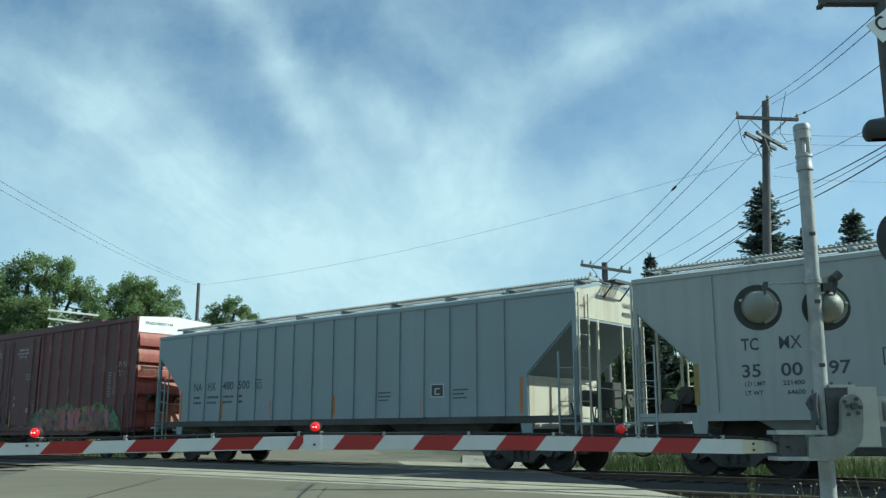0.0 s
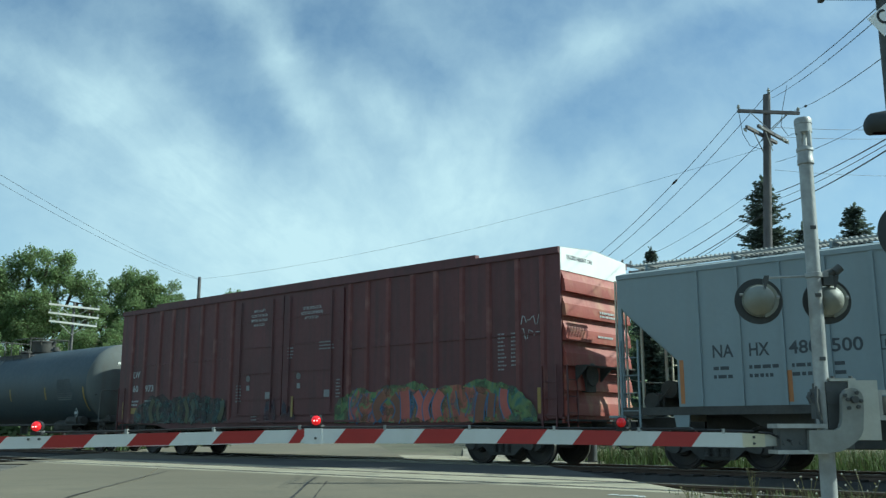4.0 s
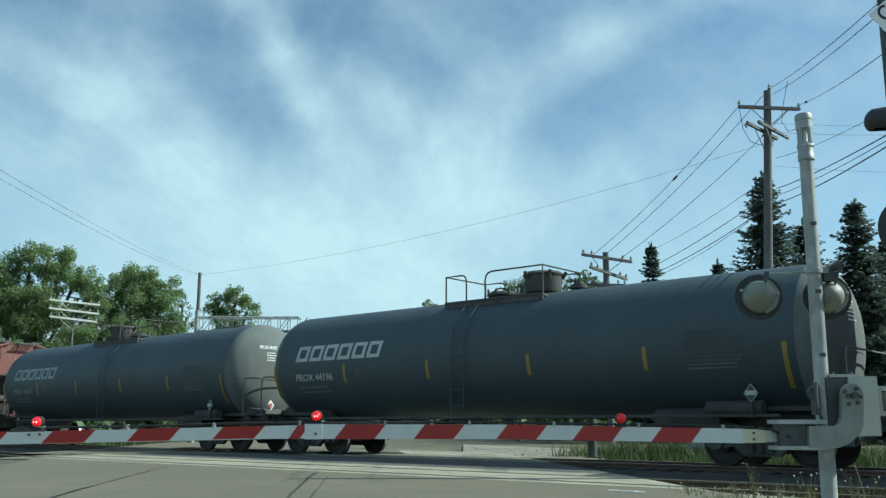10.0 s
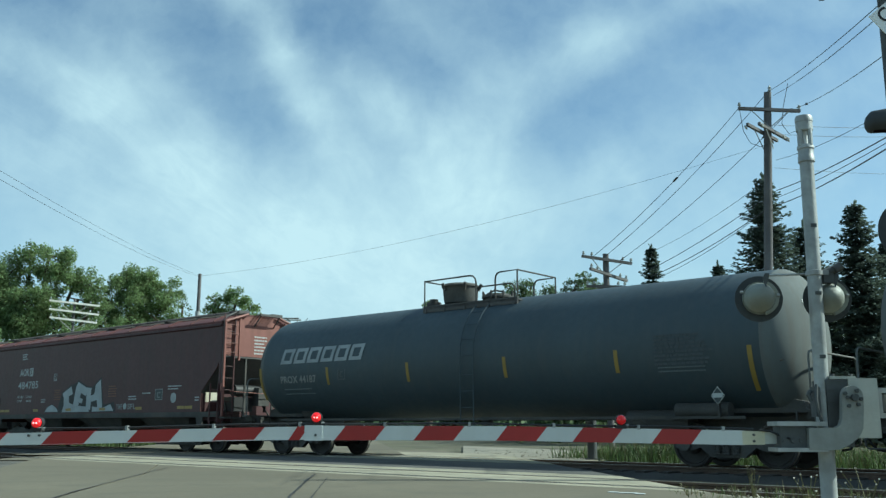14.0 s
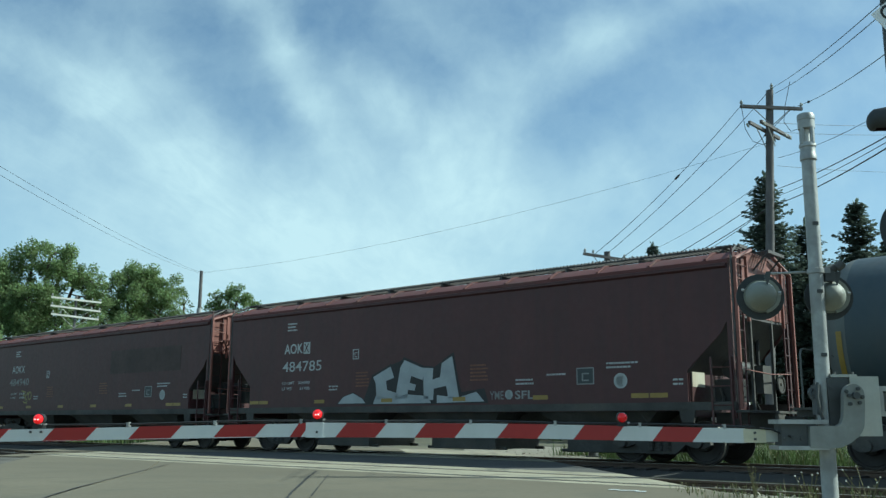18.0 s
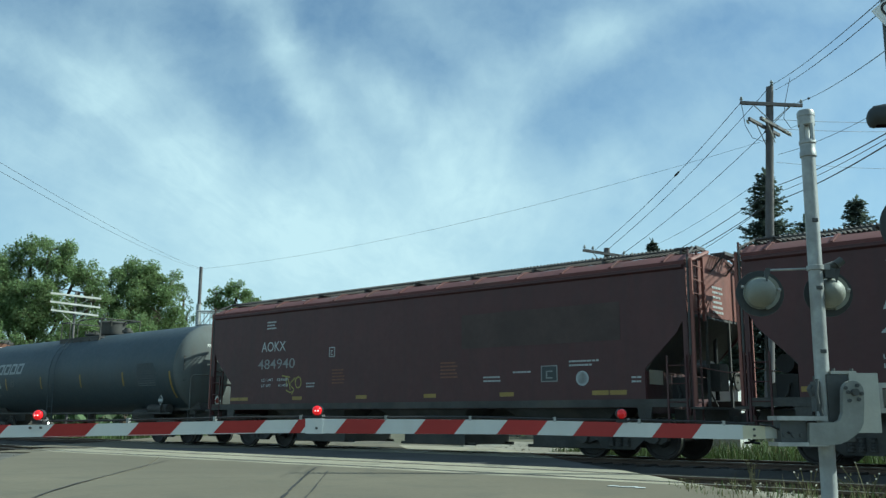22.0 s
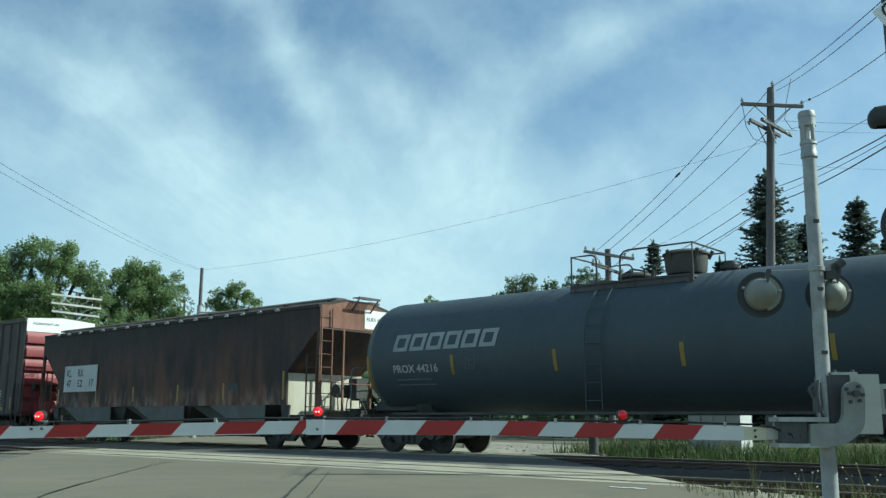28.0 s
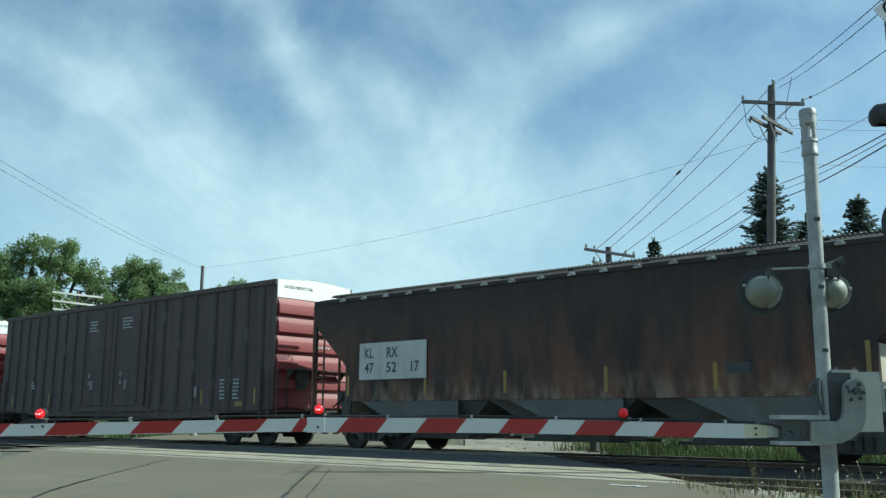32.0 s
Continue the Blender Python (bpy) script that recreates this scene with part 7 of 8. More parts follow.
        part("lamp_foot", bm, "black", lamp)
        bm = bmesh.new()
        lathe(bm, [(-0.035, 0.03), (-0.03, 0.054), (0.03, 0.054), (0.035, 0.03)], (0, 0.01, 0.085), (0, 1, 0), 18)
        part("lamp_body", bm, "black", lamp)
        bm = bmesh.new()
        lathe(bm, [(0.02, 0.047), (0.035, 0.046), (0.055, 0.036), (0.068, 0.018), (0.071, 0.004)], (0, 0, 0.085), (0, -1, 0), 20)
        part("lens", bm, mat, lamp, "glowing red lens")
        if mat == "redlens":
            for bx in (-0.012, 0.013):
                bm = bmesh.new()
                lathe(bm, [(0.064, 0.009), (0.072, 0.007), (0.074, 0.001)], (bx, 0, 0.082), (0, -1, 0), 10)
                part("bulb_glint", bm, "bulb", lamp, "bright lamp filament")
        bm = bmesh.new()
        rod(bm, (0.05, 0.0, 0.03), (0.075, 0.0, 0.035), 0.012, 6)
        part("cable_gland", bm, "galv", lamp)


def crossbuck_signal():
    s = thing("crossing_signal", "railway crossing signal mast with white crossbuck and black hooded lamps", "signal", pose(4.30, 8.3, 0))
    bm = bmesh.new()
    lathe(bm, [(-0.12, 0.18), (-0.05, 0.18), (-0.04, 0.085), (5.3, 0.07)], (0, 0, 0), (0, 0, 1), 20)
    part("mast", bm, "castdark", s)
    # crossbuck: two crossed blades
    for k, (ang, dy) in enumerate(((-50, -0.10), (40, -0.115))):
        bm = bmesh.new()
        c, n = math.cos(radians(ang)), math.sin(radians(ang))
        pts = [(a * c - b * n + 0.307, a * n + b * c + 4.985) for a, b in ((-0.61, -0.115), (0.61, -0.115), (0.61, 0.115), (-0.61, 0.115))]
        prism(bm, pts, dy, dy - 0.006)
        part("crossbuck_blade", bm, "signwhite", s, "white crossbuck blade with black letters")
    # first letter that shows on the blade's end
    cu = lettering("C", 0.12, 0.15, 0, 0, s, "black", 0)
    cu.matrix_basis = pose(-0.08, -0.118, 4.60, 0, -40, 0)
    bm = bmesh.new()
    box(bm, -0.60, 0.08, -0.05, 0.05, 4.955, 5.04)
    box(bm, -0.62, -0.57, -0.06, 0.06, 4.93, 4.96)
    part("upper_arm", bm, "castdark", s)
    bm = bmesh.new()
    rod(bm, (-0.12, 0, 3.72), (0.7, 0, 3.72), 0.022, 8)
    rod(bm, (-0.12, 0, 2.58), (0.7, 0, 2.58), 0.022, 8)
    part("lamp_arm", bm, "castdark", s)
    for x, z, yaw in ((0.0, 3.655, -98), (-0.03, 2.58, 0), (0.75, 2.58, 0)):
        lamp = thing("signal_lamp", "", "", pose(x, -0.12, z, 0, 0, yaw))
        lamp.parent = s
        if yaw == 0:
            bm = bmesh.new()
            lathe(bm, [(0.0, 0.30), (0.012, 0.30), (0.012, 0.10), (0.0, 0.10)], (0, 0, 0), (0, -1, 0), 40)
            part("backplate", bm, "lampback", lamp)
        bm = bmesh.new()
        lathe(bm, [(-0.12, 0.05), (-0.10, 0.10), (0.0, 0.15), (0.012, 0.15)], (0, 0, 0), (0, -1, 0), 24)
        part("housing", bm, "lampback", lamp)
        bm = bmesh.new()
        n = 24
        a = ring_at(bm, (0, -0.01, 0), (0, -1, 0), 0.125, n, Vector((0, 0, 1)))
        b = ring_at(bm, (0, -0.28, -0.02), (0, -1, 0), 0.105, n, Vector((0, 0, 1)))
        for i in range(n):
            if i in (10, 11, 12, 13):
                continue
            bm.faces.new((a[i], a[(i + 1) % n], b[(i + 1) % n], b[i])).smooth = True
        if yaw:
            cap = b
            for d, rr in ((0.31, 0.088), (0.33, 0.06), (0.34, 0.03)):
                cur = ring_at(bm, (0, -d, -0.03), (0, -1, 0), rr, n, Vector((0, 0, 1)))
                bridge(bm, cap, cur)
                cap = cur
            bm.faces.new(cap)
        part("hood", bm, "lampback", lamp, "black hood")
        bm = bmesh.new()
        lathe(bm, [(0.014, 0.12), (0.03, 0.08), (0.035, 0.01)], (0, 0, 0), (0, -1, 0), 20)
        part("lens", bm, "redlensdim", lamp)


def signal_hut():
    # white equipment case beyond the track
    h = thing("equipment_cabinet", "white metal railway equipment cabinet on a concrete base", "cabinet", pose(7.61, 25.73, -0.15, 0, 0, TH))
    bm = bmesh.new()
    box(bm, -0.78, 0.78, -0.42, 0.42, 0.0, 0.14)
    part("base", bm, "crossing", h)
    bm = bmesh.new()
    box(bm, -0.75, 0.75, -0.38, 0.38, 0.14, 1.93)
    soften(bm, 0.02, 2)
    part("body", bm, "hutwhite", h)
    bm = bmesh.new()
    prism(bm, [(-0.46, 1.935), (0.46, 1.935), (0.42, 1.98), (0, 2.09), (-0.42, 1.98)], -0.8, 0.8, "x")
    part("roof", bm, "hutwhite", h)
    for x0, x1 in ((-0.7, -0.01), (0.01, 0.7)):
        bm = bmesh.new()
        box(bm, x0, x1, -0.402, -0.383, 0.2, 1.85)
        d = part("door", bm, "hutwhite", h)
        bm = bmesh.new()
        rod(bm, ((x0 + x1) / 2, -0.415, 1.0), ((x0 + x1) / 2, -0.415, 1.16), 0.012, 6)
        part("handle", bm, "castdark", d)
    # dark post beside it
    bm = bmesh.new()
    rod(bm, (0, 0, -0.2), (0, 0, 1.3), 0.13, 12)
    box(bm, -0.18, 0.18, -0.18, 0.18, -0.2, 0.0)
    whole("marker_post", bm, "castdark", "short dark steel post in the grass", "post", pose(4.1, 25.6, 0))


def far_cantilever():
    c = thing("signal_cantilever", "pale grey cantilever signal bridge over the far road", "signal", pose(-12.05, 45, 0))
    bm = bmesh.new()
    rod(bm, (0, 0, -0.2), (0, 0, 6.4), 0.16, 12, 0.12)
    part("mast", bm, "galv", c)
    bm = bmesh.new()
    for z in (5.35, 6.02):
        for y in (-0.35, 0.35):
            rod(bm, (0, y, z), (5.05, y, z), 0.035, 6)
    for i in range(11):
        x = 0.2 + i * 0.48
        for y in (-0.35, 0.35):
            rod(bm, (x, y, 5.35), (x, y, 6.02), 0.02, 5)
            if i % 2 == 0:
                rod(bm, (x, y, 5.35), (x + 0.48, y, 6.02), 0.02, 5)
    box(bm, 0, 5.05, -0.33, 0.33, 5.32, 5.36)
    part("arm", bm, "galv", c)
    bm = bmesh.new()
    for x in (3.2, 4.3):
        lathe(bm, [(0, 0.3), (0.03, 0.3)], (x, -0.4, 4.95), (0, -1, 0), 20)
        rod(bm, (x, -0.1, 5.0), (x, -0.4, 4.95), 0.12, 10)
    part("signal_lamp", bm, "lampback", c)


# ---- poles and wires ----
def utility_pole(x, y, top, r0, r1, label, arms=(), lean=(0, 0), insulators=True, material="pole", armmat="pole", yaw=0.0, spots=(-0.95, -0.62, 0.62, 0.95)):
    p = thing("utility_pole", label, "pole", pose(x, y, -0.2, 0, 0, yaw), group="poles along the line")
    bm = bmesh.new()
    n = 12
    prev = None
    for i in range(9):
        t = i / 8
        cur = ring_at(bm, (lean[0] * t, lean[1] * t, (top + 0.2) * t), (0, 0, 1), r0 + (r1 - r0) * t, n, Vector((1, 0, 0)))
        if prev:
            bridge(bm, prev, cur)
        else:
            bm.faces.new(cur[::-1])
        prev = cur
    bm.faces.new(prev)
    part("pole", bm, material, p)
    for z, half, tilt, turn, braces in arms:
        bm = bmesh.new()
        zz = z + 0.2
        box(bm, -half, half, -0.22 * 1.0, -0.10, -0.06, 0.06)
        a = part("crossarm", bm, armmat, p, "", pose(lean[0] * z / top, lean[1] * z / top, zz, 0, tilt, turn))
        if braces:
            bm = bmesh.new()
            rod(bm, (-half * 0.6, -0.17, -0.05), (0, -0.15, -0.75), 0.02, 5)
            rod(bm, (half * 0.6, -0.17, -0.05), (0, -0.15, -0.75), 0.02, 5)
            part("brace", bm, "galv", a)
        if insulators:
            for fx in spots:
                bm = bmesh.new()
                lathe(bm, [(0.06, 0.02), (0.10, 0.02), (0.11, 0.06), (0.16, 0.07), (0.18, 0.04), (0.22, 0.05), (0.26, 0.02)], (half * fx, -0.16, 0), (0, 0, 1), 10)
                part("insulator", bm, "insulator", a)
    return p


def poles():
    p = utility_pole(12.2, 35, 14.05, 0.20, 0.145, "tall brown wooden utility pole with crossarms and spruce behind", arms=[(13.27, 1.27, 0.5, 5, True)], lean=(0.85, 0.0), spots=(-0.97, 0.97))
    # a pair of parallel arms, one on each face of the pole
    for off, shift in ((-0.19, 0.12), (0.19, -0.08)):
        bm = bmesh.new()
        box(bm, -1.28 + shift, 1.2 + shift, off - 0.05, off + 0.05, -0.06, 0.06)
        soften(bm, 0.01, 1)
        arm = part("side_crossarm", bm, "pole", p, "", pose(0.78, 0, 12.58, 0, 2.5, 44))
        for x in (-1.2, 0.62, 0.98):
            bm = bmesh.new()
            lathe(bm, [(-0.16, 0.02), (-0.1, 0.05), (-0.03, 0.025), (0.04, 0.05), (0.1, 0.025), (0.16, 0.015)], (x + shift, off * 1.5, -0.09), (1, 0.2, -0.15), 8)
            part("insulator", bm, "insulator", arm)
        bm = bmesh.new()
        rod(bm, (-0.7 + shift, off, -0.05), (-0.03, off, -0.72), 0.02, 5)
        part("brace", bm, "galv", arm)
    bm = bmesh.new()
    lathe(bm, [(0, 0.04), (0.05, 0.075), (0.10, 0.04), (0.15, 0.075), (0.20, 0.04), (0.26, 0.02)], (0.89, -0.12, 14.25), (0, 0, 1), 10)
    part("insulator", bm, "insulator", p)
    bm = bmesh.new()
    pipe(bm, [(px + 0.8, py, pz) for px, py, pz in [(-1.15, -0.1, 13.5), (-1.05, -0.1, 12.6), (-0.8, -0.1, 12.1), (-0.4, -0.1, 11.95), (0, -0.15, 12.1)]], 0.012, 5)
    pipe(bm, [(px + 0.8, py, pz) for px, py, pz in [(0.85, -0.1, 14.6), (0.6, -0.1, 13.6), (0.5, -0.1, 12.9), (0.75, -0.1, 12.5), (1.0, -0.1, 12.6)]], 0.012, 5)
    part("jumper_wire", bm, "wire", p)
    utility_pole(7.6, 42, 8.75, 0.16, 0.14, "short dark wooden line pole with sloping crossarms", arms=[(8.45, 1.22, 6.5, 10, True), (7.75, 1.25, 7.5, 38, False), (7.2, 0.9, 4, -20, False)])
    utility_pole(-16.05, 60, 10.75, 0.15, 0.11, "slim grey wooden pole among the trees", insulators=False)
    utility_pole(-25.4, 63, 9.5, 0.10, 0.08, "old railway line pole with three pale crossarms", arms=[(9.15, 1.64, 3.5, 26, True), (8.55, 1.62, 4.2, 26, True), (7.98, 1.54, 4.5, 26, True)], material="pole", armmat="greywood")
    utility_pole(8.35, 15.2, 8.6, 0.16, 0.12, "brown wooden pole carrying the wires over the road", insulators=False)
    utility_pole(-11.85, 21.6, 8.0, 0.15, 0.11, "brown wooden pole carrying two wires", insulators=False)


WIRES = [
    ((11.86, 35.0, 13.40), (7.0, 42.0, 8.62), 0.3, 0.012),
    ((12.95, 35.0, 13.95), (7.48, 42.0, 8.56), 0.3, 0.012),
    ((14.0, 35.0, 13.40), (8.24, 42.0, 8.43), 0.3, 0.012),
    ((12.53, 35.0, 11.75), (-16.01, 60.0, 10.62), 0.7, 0.006),
    ((13.1, 35.0, 14.12), (7.62, 14.0, 8.06), 0.15, 0.01),
    ((13.27, 35.0, 13.93), (7.6, 14.0, 7.84), 0.15, 0.01),
    ((14.13, 35.0, 13.4), (8.06, 15.0, 7.48), 0.15, 0.01),
    ((13.13, 35.0, 9.99), (8.96, 17.0, 6.56), 0.1, 0.016),
    ((13.11, 35.0, 9.7), (8.95, 17.0, 6.45), 0.1, 0.01),
    ((13.14, 35.0, 9.4), (8.93, 17.0, 6.34), 0.12, 0.018),
    ((12.99, 35.0, 9.9), (11.06, 48.0, 9.07), 0.15, 0.016),
    ((12.96, 35.0, 9.4), (11.04, 48.0, 8.67), 0.2, 0.018),
    ((12.96, 35.0, 9.4), (11.19, 48.0, 8.52), 0.25, 0.012),
    ((13.18, 35.0, 12.69), (24.88, 45.0, 16.03), 0.1, 0.01),
    ((13.16, 35.0, 12.31), (24.83, 45.0, 15.54), 0.1, 0.01),
    ((13.15, 35.0, 10.92), (24.63, 45.0, 13.51), 0.1, 0.008),
    ((12.71, 35.0, 10.38), (12.02, 52.0, 10.75), 0.2, 0.009),
    ((13.22, 35.0, 11.24), (13.26, 25.0, 10.08), 0.2, 0.009),
    ((-16.13, 60.0, 10.66), (-11.85, 22.0, 7.55), 0.25, 0.0055),
    ((-16.12, 60.0, 10.58), (-11.82, 22.0, 7.3), 0.3, 0.0055),
]


def wires():
    for a, b, sag, r in WIRES:
        a, b = Vector(a), Vector(b)
        bm = bmesh.new()
        pts = []
        for i in range(17):
            t = i / 16
            p = a.lerp(b, t)
            p.z -= sag * 4 * t * (1 - t)
            pts.append(p)
        pipe(bm, pts, r, 5)
        whole("overhead_wire", bm, "wire", "thin black overhead wire between poles", "wire", group="overhead wires")
    # splices on the wires
    for (a, b, sag, r), f in ((WIRES[0], 0.40), (WIRES[2], 0.14), (WIRES[6], 0.2)):
        a, b = Vector(a), Vector(b)
        p, d = a.lerp(b, f), (b - a).normalized()
        p.z -= sag * 4 * f * (1 - f)
        bm = bmesh.new()
        lathe(bm, [(-0.16, 0.02), (-0.1, 0.045), (0.1, 0.045), (0.16, 0.02)], p, d, 8)
        whole("wire_splice", bm, "wire", "dark splice on an overhead wire", "splice")


# ---- trees ----
def leaf_quads(verts, faces, centre, radius, count, size, rnd, flat=0.8):
    for _ in range(count):
        d = Vector((rnd.gauss(0, 1), rnd.gauss(0, 1), rnd.gauss(0, 1) * flat))
        p = centre + d.normalized() * radius * (rnd.random() ** 0.4)
        n = Vector((rnd.gauss(0, 1), rnd.gauss(0, 1), rnd.gauss(0, 1) + 0.6)).normalized()
        a = n.orthogonal().normalized()
        a = (Matrix.Rotation(rnd.random() * 6.283, 3, n) @ a) * size * rnd.uniform(0.6, 1.3)
        b = n.cross(a) * 0.62
        k = len(verts)
        verts += [tuple(p - a), tuple(p + b * 0.9 + a * 0.1), tuple(p + a), tuple(p - b * 0.9 + a * 0.1)]
        faces.append((k, k + 1, k + 2, k + 3))


def leaf_cloud(centres, radii, counts, size, rnd_seed, flat=0.8):
    """Many small leaves scattered round clump centres, as one list of verts and faces."""
    rs = np.random.RandomState(rnd_seed)
    who = np.repeat(np.arange(len(centres)), counts)
    n = len(who)
    d = rs.normal(size=(n, 3)) * (1, 1, flat)
    d /= np.linalg.norm(d, axis=1)[:, None] + 1e-9
    p = np.asarray(centres)[who] + d * (np.asarray(radii)[who] * rs.rand(n) ** 0.45)[:, None]
    nrm = rs.normal(size=(n, 3)) + (0, 0, 0.7) + 0.5 * d
    nrm /= np.linalg.norm(nrm, axis=1)[:, None]
    a = np.cross(nrm, rs.normal(size=(n, 3)))
    a /= np.linalg.norm(a, axis=1)[:, None] + 1e-9
    a *= (size * rs.uniform(0.6, 1.4, n))[:, None]
    b = np.cross(nrm, a) * 0.6
    v = np.stack([p - a, p + b + a * 0.1, p + a, p - b + a * 0.1], axis=1).reshape(-1, 3)
    return v, np.arange(4 * n).reshape(n, 4)


def broad_tree(x, y, height, lobes, seed, material="leaf", label="full green broadleaf tree behind the track", clumps=240, per=230, size=0.085, low=1.0, sparse=0.0):
    """lobes: (across, depth, height, radius) of the boughs that make up the crown, about the foot of the tree."""
    rnd = random.Random(seed)
    t = thing("tree", label, "tree", pose(x, y, -0.2), group="trees beyond the track")
    bm = bmesh.new()
    fork = Vector((rnd.uniform(-0.2, 0.2), 0, height * 0.3))
    r0 = 0.02 * height
    rod(bm, (0, 0, 0), fork, r0 * 1.2, 9, r0)
    rod(bm, fork, (rnd.uniform(-0.4, 0.4), 0, height * 0.72), r0, 8, r0 * 0.35)
    for lx, ly, lz, lr in lobes:
        tip = Vector((lx, ly, lz))
        knee = fork.lerp(tip, 0.45) + Vector((0, 0, -0.1 * height * rnd.random()))
        pipe(bm, [fork, knee, tip], r0 * 0.4, 6)
        for _ in range(4):
            e = tip + Vector((rnd.gauss(0, 1), rnd.gauss(0, 1), rnd.gauss(0.3, 0.8))).normalized() * lr * 0.95
            rod(bm, tip, e, r0 * 0.22, 5, 0.012)
    part("trunk", bm, "bark", t)
    weight = [l[3] ** 2 for l in lobes]
    cs, rs, ns = [], [], []
    for _ in range(clumps):
        lx, ly, lz, lr = rnd.choices(lobes, weight)[0]
        d = Vector((rnd.gauss(0, 1), rnd.gauss(0, 1), rnd.gauss(0.15, 0.9))).normalized()
        q = Vector((lx, ly, lz)) + d * lr * (0.35 + 0.65 * rnd.random() ** 0.6)
        if q.z < low:
            continue
        r = lr * rnd.uniform(0.20, 0.42)
        cs.append(tuple(q))
        rs.append(r)
        ns.append(max(12, int(per * 0.85 * (r / 0.55) ** 2 * rnd.uniform(0.5, 1.15) * (1 - sparse))))
    v, f = leaf_cloud(cs, rs, ns, size, seed)
    me = bpy.data.meshes.new("crown")
    me.from_pydata(v.tolist(), [], f.tolist())
    me.materials.append(M[material])
    part("crown", me, None, t)
    return t


def spruce_mesh(h, w, seed):
    """Whorls of boughs that hang, turn up at the tip and leave gaps between tiers."""
    rnd = random.Random(seed)
    verts, faces = [], []

    def tuft(p, d, ln, wide):
        s = d.cross(Vector((rnd.gauss(0, 0.4), rnd.gauss(0, 0.4), 1))).normalized() * ln * wide
        b = len(verts)
        verts.extend((tuple(p), tuple(p + d * ln * 0.5 + s), tuple(p + d * ln), tuple(p + d * ln * 0.5 - s)))
        faces.append((b, b + 1, b + 2, b + 3))

    z = h * 0.05
    while z < h * 0.97:
        f = z / h
        r = w * 0.5 * min(0.85, (1 - f) ** 0.78) * rnd.uniform(0.80, 1.12) + 0.06
        n = 7 + int(9 * (1 - f))
        turn = rnd.random() * 6.283
        for i in range(n):
            a = turn + 6.283 * (i + rnd.uniform(-0.3, 0.3)) / n
            L = r * rnd.uniform(0.62, 1.12)
            m = max(3, int(L / 0.13))
            out = Vector((math.cos(a), math.sin(a), 0))
            side = Vector((-out.y, out.x, 0))
            for k in range(m):
                t = (k + 0.5) / m
                dz = L * (0.10 - 0.62 * t + 0.55 * t * t) if f < 0.8 else L * 0.35 * t
                base = out * (L * t) + Vector((0, 0, z + dz))
                spread = L * 0.30 * (1 - 0.75 * t) * (0.4 + 0.6 * min(1.0, t * 3))
                for _ in range(8):
                    off = rnd.uniform(-1, 1)
                    p = base + side * spread * off + Vector((0, 0, rnd.gauss(0, 0.03) - 0.05 * abs(off)))
                    d = (out * 0.8 + side * off * 0.9 + Vector((0, 0, rnd.uniform(-0.45, 0.25)))).normalized()
                    tuft(p, d, rnd.uniform(0.14, 0.30) * (1.15 - 0.35 * t), 0.34)
        z += rnd.uniform(0.26, 0.44) * (1.2 - 0.6 * f) * (h / 13) ** 0.5
    for _ in range(26):
        p = Vector((rnd.gauss(0, 0.03), rnd.gauss(0, 0.03), h * rnd.uniform(0.93, 0.985)))
        tuft(p, Vector((rnd.gauss(0, 0.45), rnd.gauss(0, 0.45), 1)).normalized(), h * 0.02, 0.25)
    me = bpy.data.meshes.new("crown")
    me.from_pydata(verts, [], faces)
    me.materials.append(M["needle"])
    return me


def spruce(x, y, h, w, seed, label="dark green spruce tree with drooping branches"):
    t = thing("spruce_tree", label, "tree", pose(x, y, -0.2), group="spruces beyond the track")
    bm = bmesh.new()
    rod(bm, (0, 0, 0), (0, 0, h * 0.99), 0.013 * h, 8, 0.012)
    part("trunk", bm, "bark", t)
    part("crown", spruce_mesh(h, w, seed), None, t)


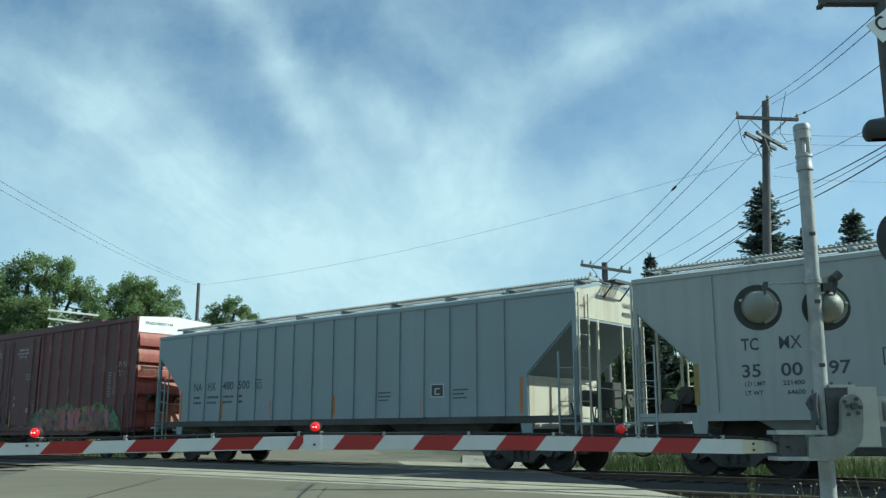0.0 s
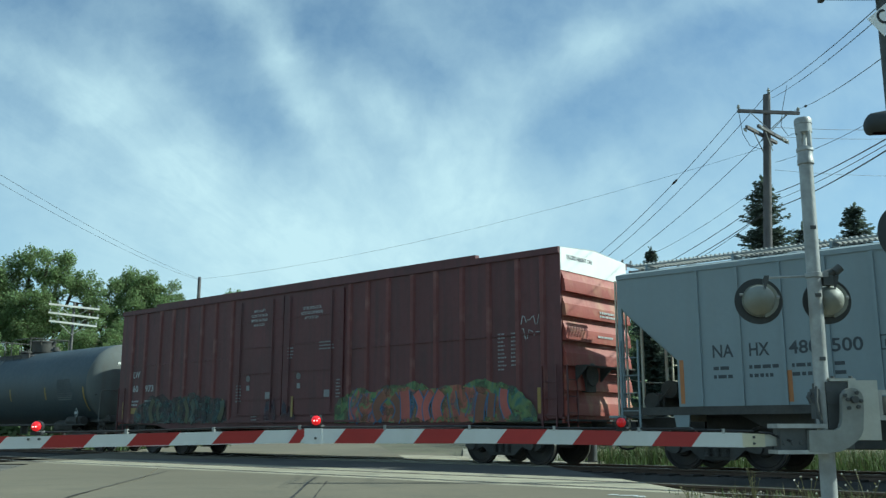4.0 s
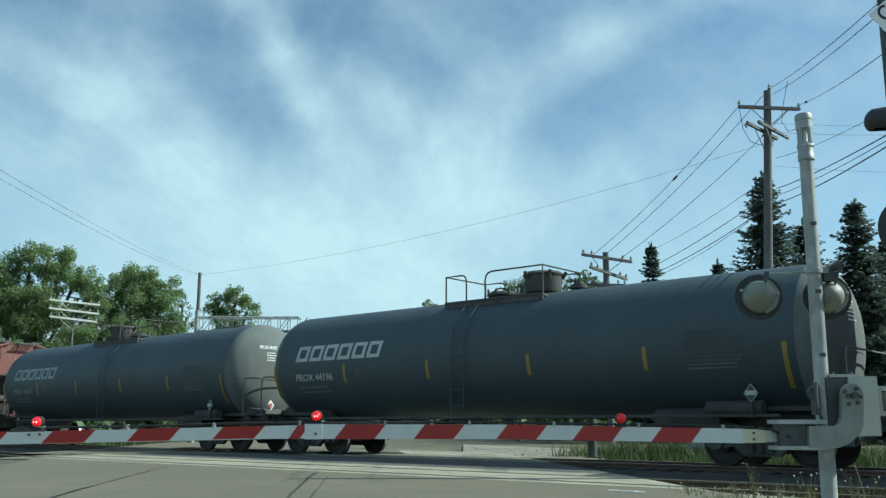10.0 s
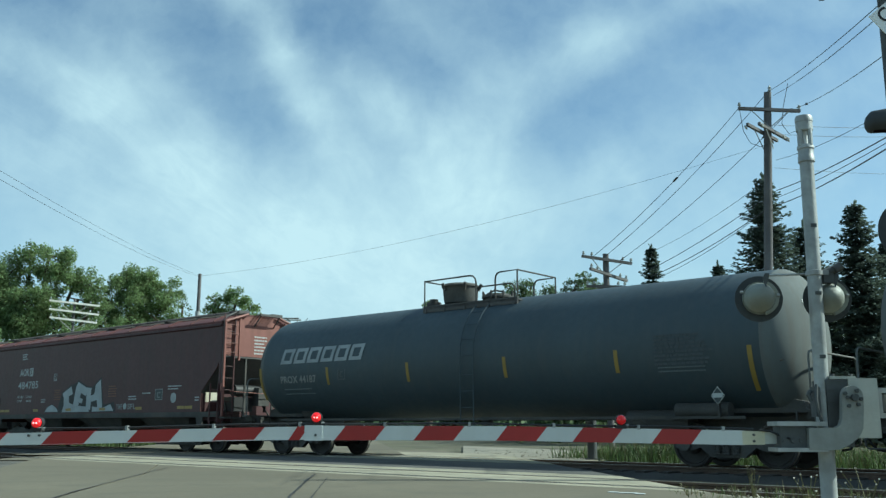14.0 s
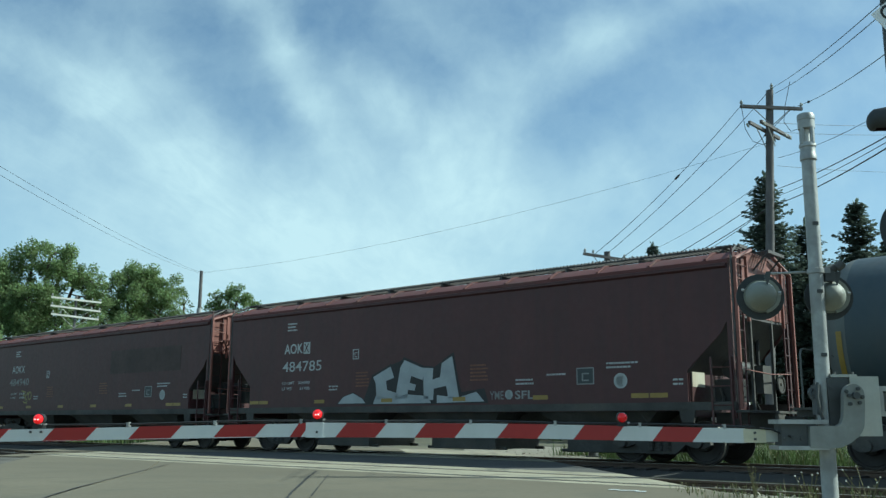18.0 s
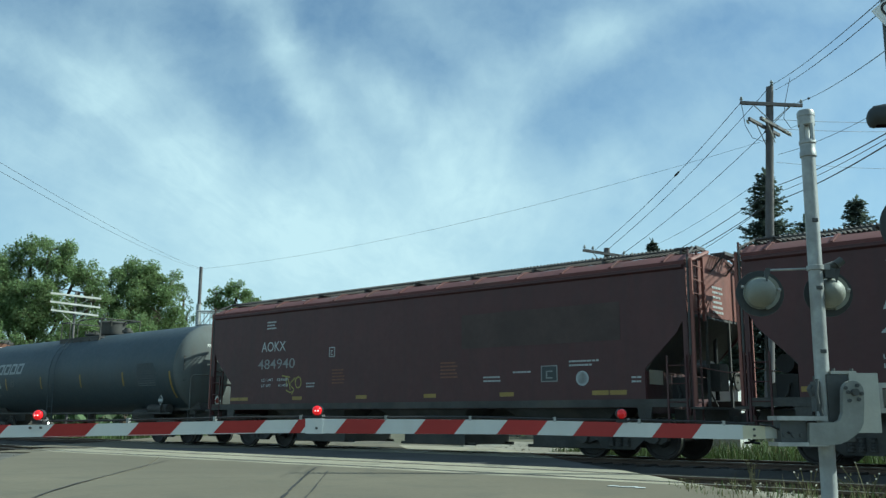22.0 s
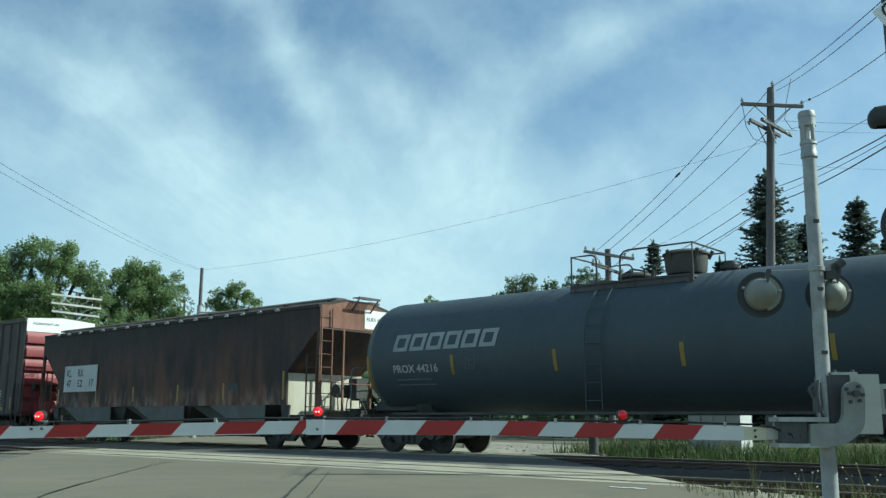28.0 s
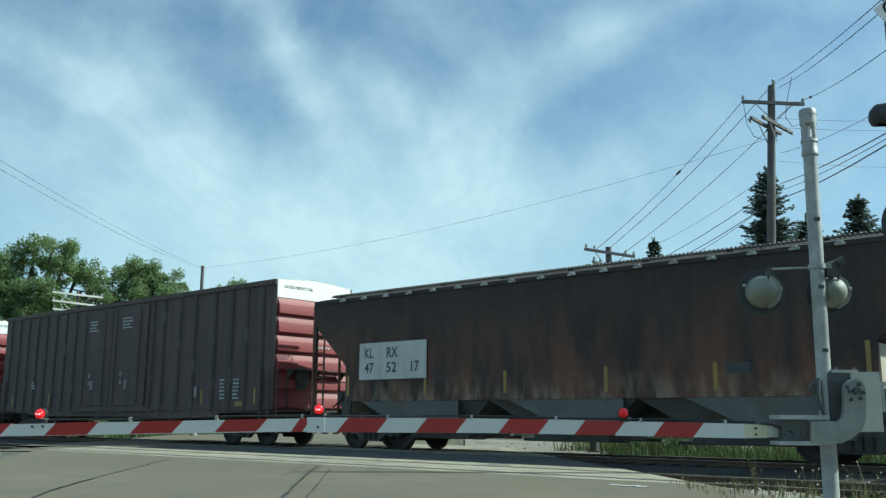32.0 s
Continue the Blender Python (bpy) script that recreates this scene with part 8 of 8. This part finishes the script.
def trees():
    # beside the far road
    broad_tree(-31.4, 70, 15.4, [(0.9, 0, 14.0, 1.6), (-0.7, 0.4, 12.9, 1.7), (1.9, -0.2, 12.5, 1.8), (3.0, 0.2, 12.0, 1.5), (4.4, 0.3, 11.3, 1.3), (4.6, -0.2, 9.8, 1.5), (3.6, -0.5, 10.5, 1.7), (-2.4, 0, 12.1, 1.9), (-3.6, 0.2, 11.6, 1.7), (0.2, -1.2, 9.8, 2.2), (2.4, -1.0, 8.2, 1.9), (-2.4, -1.0, 8.6, 2.1), (0.2, -1.4, 6.4, 2.0)],
               1, label="tall green broadleaf tree with an uneven crown", clumps=330)
    broad_tree(-37.0, 71, 14.0, [(0.8, 0, 12.2, 1.9), (2.2, -0.5, 10.0, 2.2), (-1.5, 0, 11.8, 2.2), (0.5, -1.0, 8.2, 2.4), (-2.6, -0.6, 8.6, 2.2)], 2, clumps=210)
    broad_tree(-25.6, 75, 14.2, [(-0.4, 0, 12.4, 1.75), (-2.0, 0.2, 11.2, 1.6), (0.6, 0, 12.2, 1.7), (1.6, 0, 11.9, 1.6), (2.7, 0.1, 11.6, 1.6), (-2.2, -0.6, 9.3, 1.8), (0.2, -1.0, 10.0, 2.0), (2.6, -0.7, 9.4, 2.0), (3.5, 0, 8.0, 1.6), (0.6, -1.4, 7.4, 2.2), (-1.8, -1.2, 6.8, 2.0)],
               3, label="broad green tree with a rounded bright crown", clumps=330)
    broad_tree(-18.6, 80, 12.8, [(0.4, 0, 11.7, 1.3), (-1.1, 0.2, 11.3, 1.2), (1.4, 0, 10.6, 1.2), (-0.3, -0.4, 9.4, 1.5), (1.0, -0.3, 8.6, 1.3)], 4, clumps=130, label="small green tree behind the far road sign bridge")
    broad_tree(-22.2, 78, 12.6, [(0, 0, 11.0, 0.8), (0.3, 0, 9.6, 1.0), (-0.5, 0, 8.6, 1.0)], 16, "leafdark", clumps=46, sparse=0.6, label="thin half-bare tree beside the pole")
    broad_tree(-33, 60, 8.6, [(0, 0, 6.6, 1.9), (-2.2, 0, 6.0, 1.9), (2.2, 0, 5.8, 1.9), (0.4, -0.8, 4.0, 2.2)], 13, clumps=150, low=0.5, label="low green tree along the far road")
    broad_tree(-24, 66, 8.8, [(0, 0, 6.9, 1.9), (-2.2, 0, 6.2, 1.9), (2.2, 0, 6.4, 1.8), (0.4, -0.8, 4.2, 2.2)], 14, clumps=150, low=0.5, label="low bright green tree along the far road")
    broad_tree(-17.5, 84, 9.6, [(0, 0, 7.8, 1.7), (-1.8, 0, 7.0, 1.6), (1.6, 0, 6.6, 1.6), (0, -0.5, 4.6, 2.0)], 15, clumps=110, low=0.5, label="low green tree at the road's far side")
    # beyond the road end
    broad_tree(-1.3, 95, 14.0, [(0, 0, 13.1, 0.75), (-0.6, 0, 12.5, 0.6), (0.6, 0, 12.4, 0.7), (0, 0, 11.4, 0.9)], 5, clumps=60, label="small far green tree")
    broad_tree(6.6, 76, 13.4, [(-0.6, 0, 12.1, 1.1), (0.7, 0, 12.2, 1.05), (2.1, 0, 11.6, 1.1), (-1.4, 0, 10.8, 1.2), (0.4, -0.4, 10.2, 1.6), (3.3, 0, 11.0, 1.2), (2.2, -0.4, 9.2, 1.7)], 6, "leafdark", clumps=190)
    broad_tree(12.0, 76, 14.0, [(0, 0, 12.9, 0.95), (-1.1, 0, 12.2, 0.9), (1.1, 0, 12.5, 0.9), (0, -0.4, 11.2, 1.4), (1.6, 0, 11.2, 1.1), (-1.2, -0.2, 10.2, 1.3)], 8, "leafdark", clumps=150)
    for x, y, h, seed in ((9.2, 79, 12.6, 7), (16.0, 74, 11.0, 9), (20.5, 66, 9.6, 10), (27.0, 62, 10.0, 11), (8.8, 66, 9.4, 31), (12.6, 64, 9.0, 32), (17.0, 62, 8.6, 33)):
        broad_tree(x, y, h, [(0, 0, h - 1.5, 1.5), (-1.7, 0, h - 2.4, 1.5), (1.7, 0, h - 2.6, 1.5), (0, -0.6, h - 4.2, 2.0), (2.0, -0.4, h - 5.2, 1.8), (-2.0, -0.4, h - 5.0, 1.8)], seed, "leafdark", clumps=120, per=170, size=0.10, low=0.5, label="dark green tree in the far tree line")
    spruce(18.0, 50, 15.2, 8.8, 21)
    spruce(20.5, 51, 12.7, 8.0, 22)
    spruce(22.15, 48, 13.1, 8.0, 23)
    spruce(13.9, 60, 13.1, 5.6, 24, "slender dark spruce tree")
    spruce(24.4, 80, 15.2, 6.4, 25, "far dark spruce tree")
    spruce(18.3, 60, 12.0, 5.2, 26, "mid-sized dark green spruce tree")
    spruce(15.4, 48, 8.6, 3.8, 27, "low dark spruce tree")
    spruce(11.8, 52, 7.6, 3.6, 28, "low dark spruce tree")
    spruce(25.5, 52, 11.8, 5.4, 29)
    # far hedgerow that closes the view
    rnd = random.Random(77)
    verts, faces = [], []
    x = -170.0
    while x < 170:
        y = 108 + rnd.uniform(-6, 6) + abs(x) * 0.2 + (45 if -17 < x < -3 else 0)
        for z in (0.6, 2.4, 4.2, 6.0, 7.4):
            leaf_quads(verts, faces, Vector((x + rnd.uniform(-1, 1), y, z * rnd.uniform(0.75, 1.15))), 2.4, 60, 0.6, rnd, 0.7)
        x += 1.2
    x = 3.0
    while x < 46:
        leaf_quads(verts, faces, Vector((x, 56 + rnd.uniform(-3, 3), rnd.uniform(0.5, 2.6))), 1.9, 60, 0.4, rnd, 0.8)
        x += 0.8
    x = -70.0
    while x < -17:
        leaf_quads(verts, faces, Vector((x, 66 + rnd.uniform(-3, 3), rnd.uniform(0.5, 3.0))), 2.0, 60, 0.4, rnd, 0.8)
        x += 0.8
    me = bpy.data.meshes.new("far_hedge")
    me.from_pydata(verts, [], faces)
    me.materials.append(M["leafdark"])
    ob = new("far_hedge", me)
    tagged(ob, "far dark green hedgerow", "hedge", kind="stuff")


gate()
crossbuck_signal()
signal_hut()
far_cantilever()
poles()
wires()
trees()


# ---- what moves ----
def motions():
    for car, place in CARS:
        walk(car, [(t, Matrix.Translation(NN * AXIS + DD * (place + travelled(t))) @ pose(0, 0, 0, 0, 0, TH)) for t in [i / 2 for i in range(65)]])
    # wheels roll without slipping; the meshes are round, so each quarter second shows less than a quarter turn
    for w, x in SETS:
        walk(w, [(i / 8, pose(x, 0, 0.457) @ Matrix.Rotation((travelled(i / 8) - travelled(0)) / 0.457, 4, "Y")) for i in range(0, 257)])


motions()
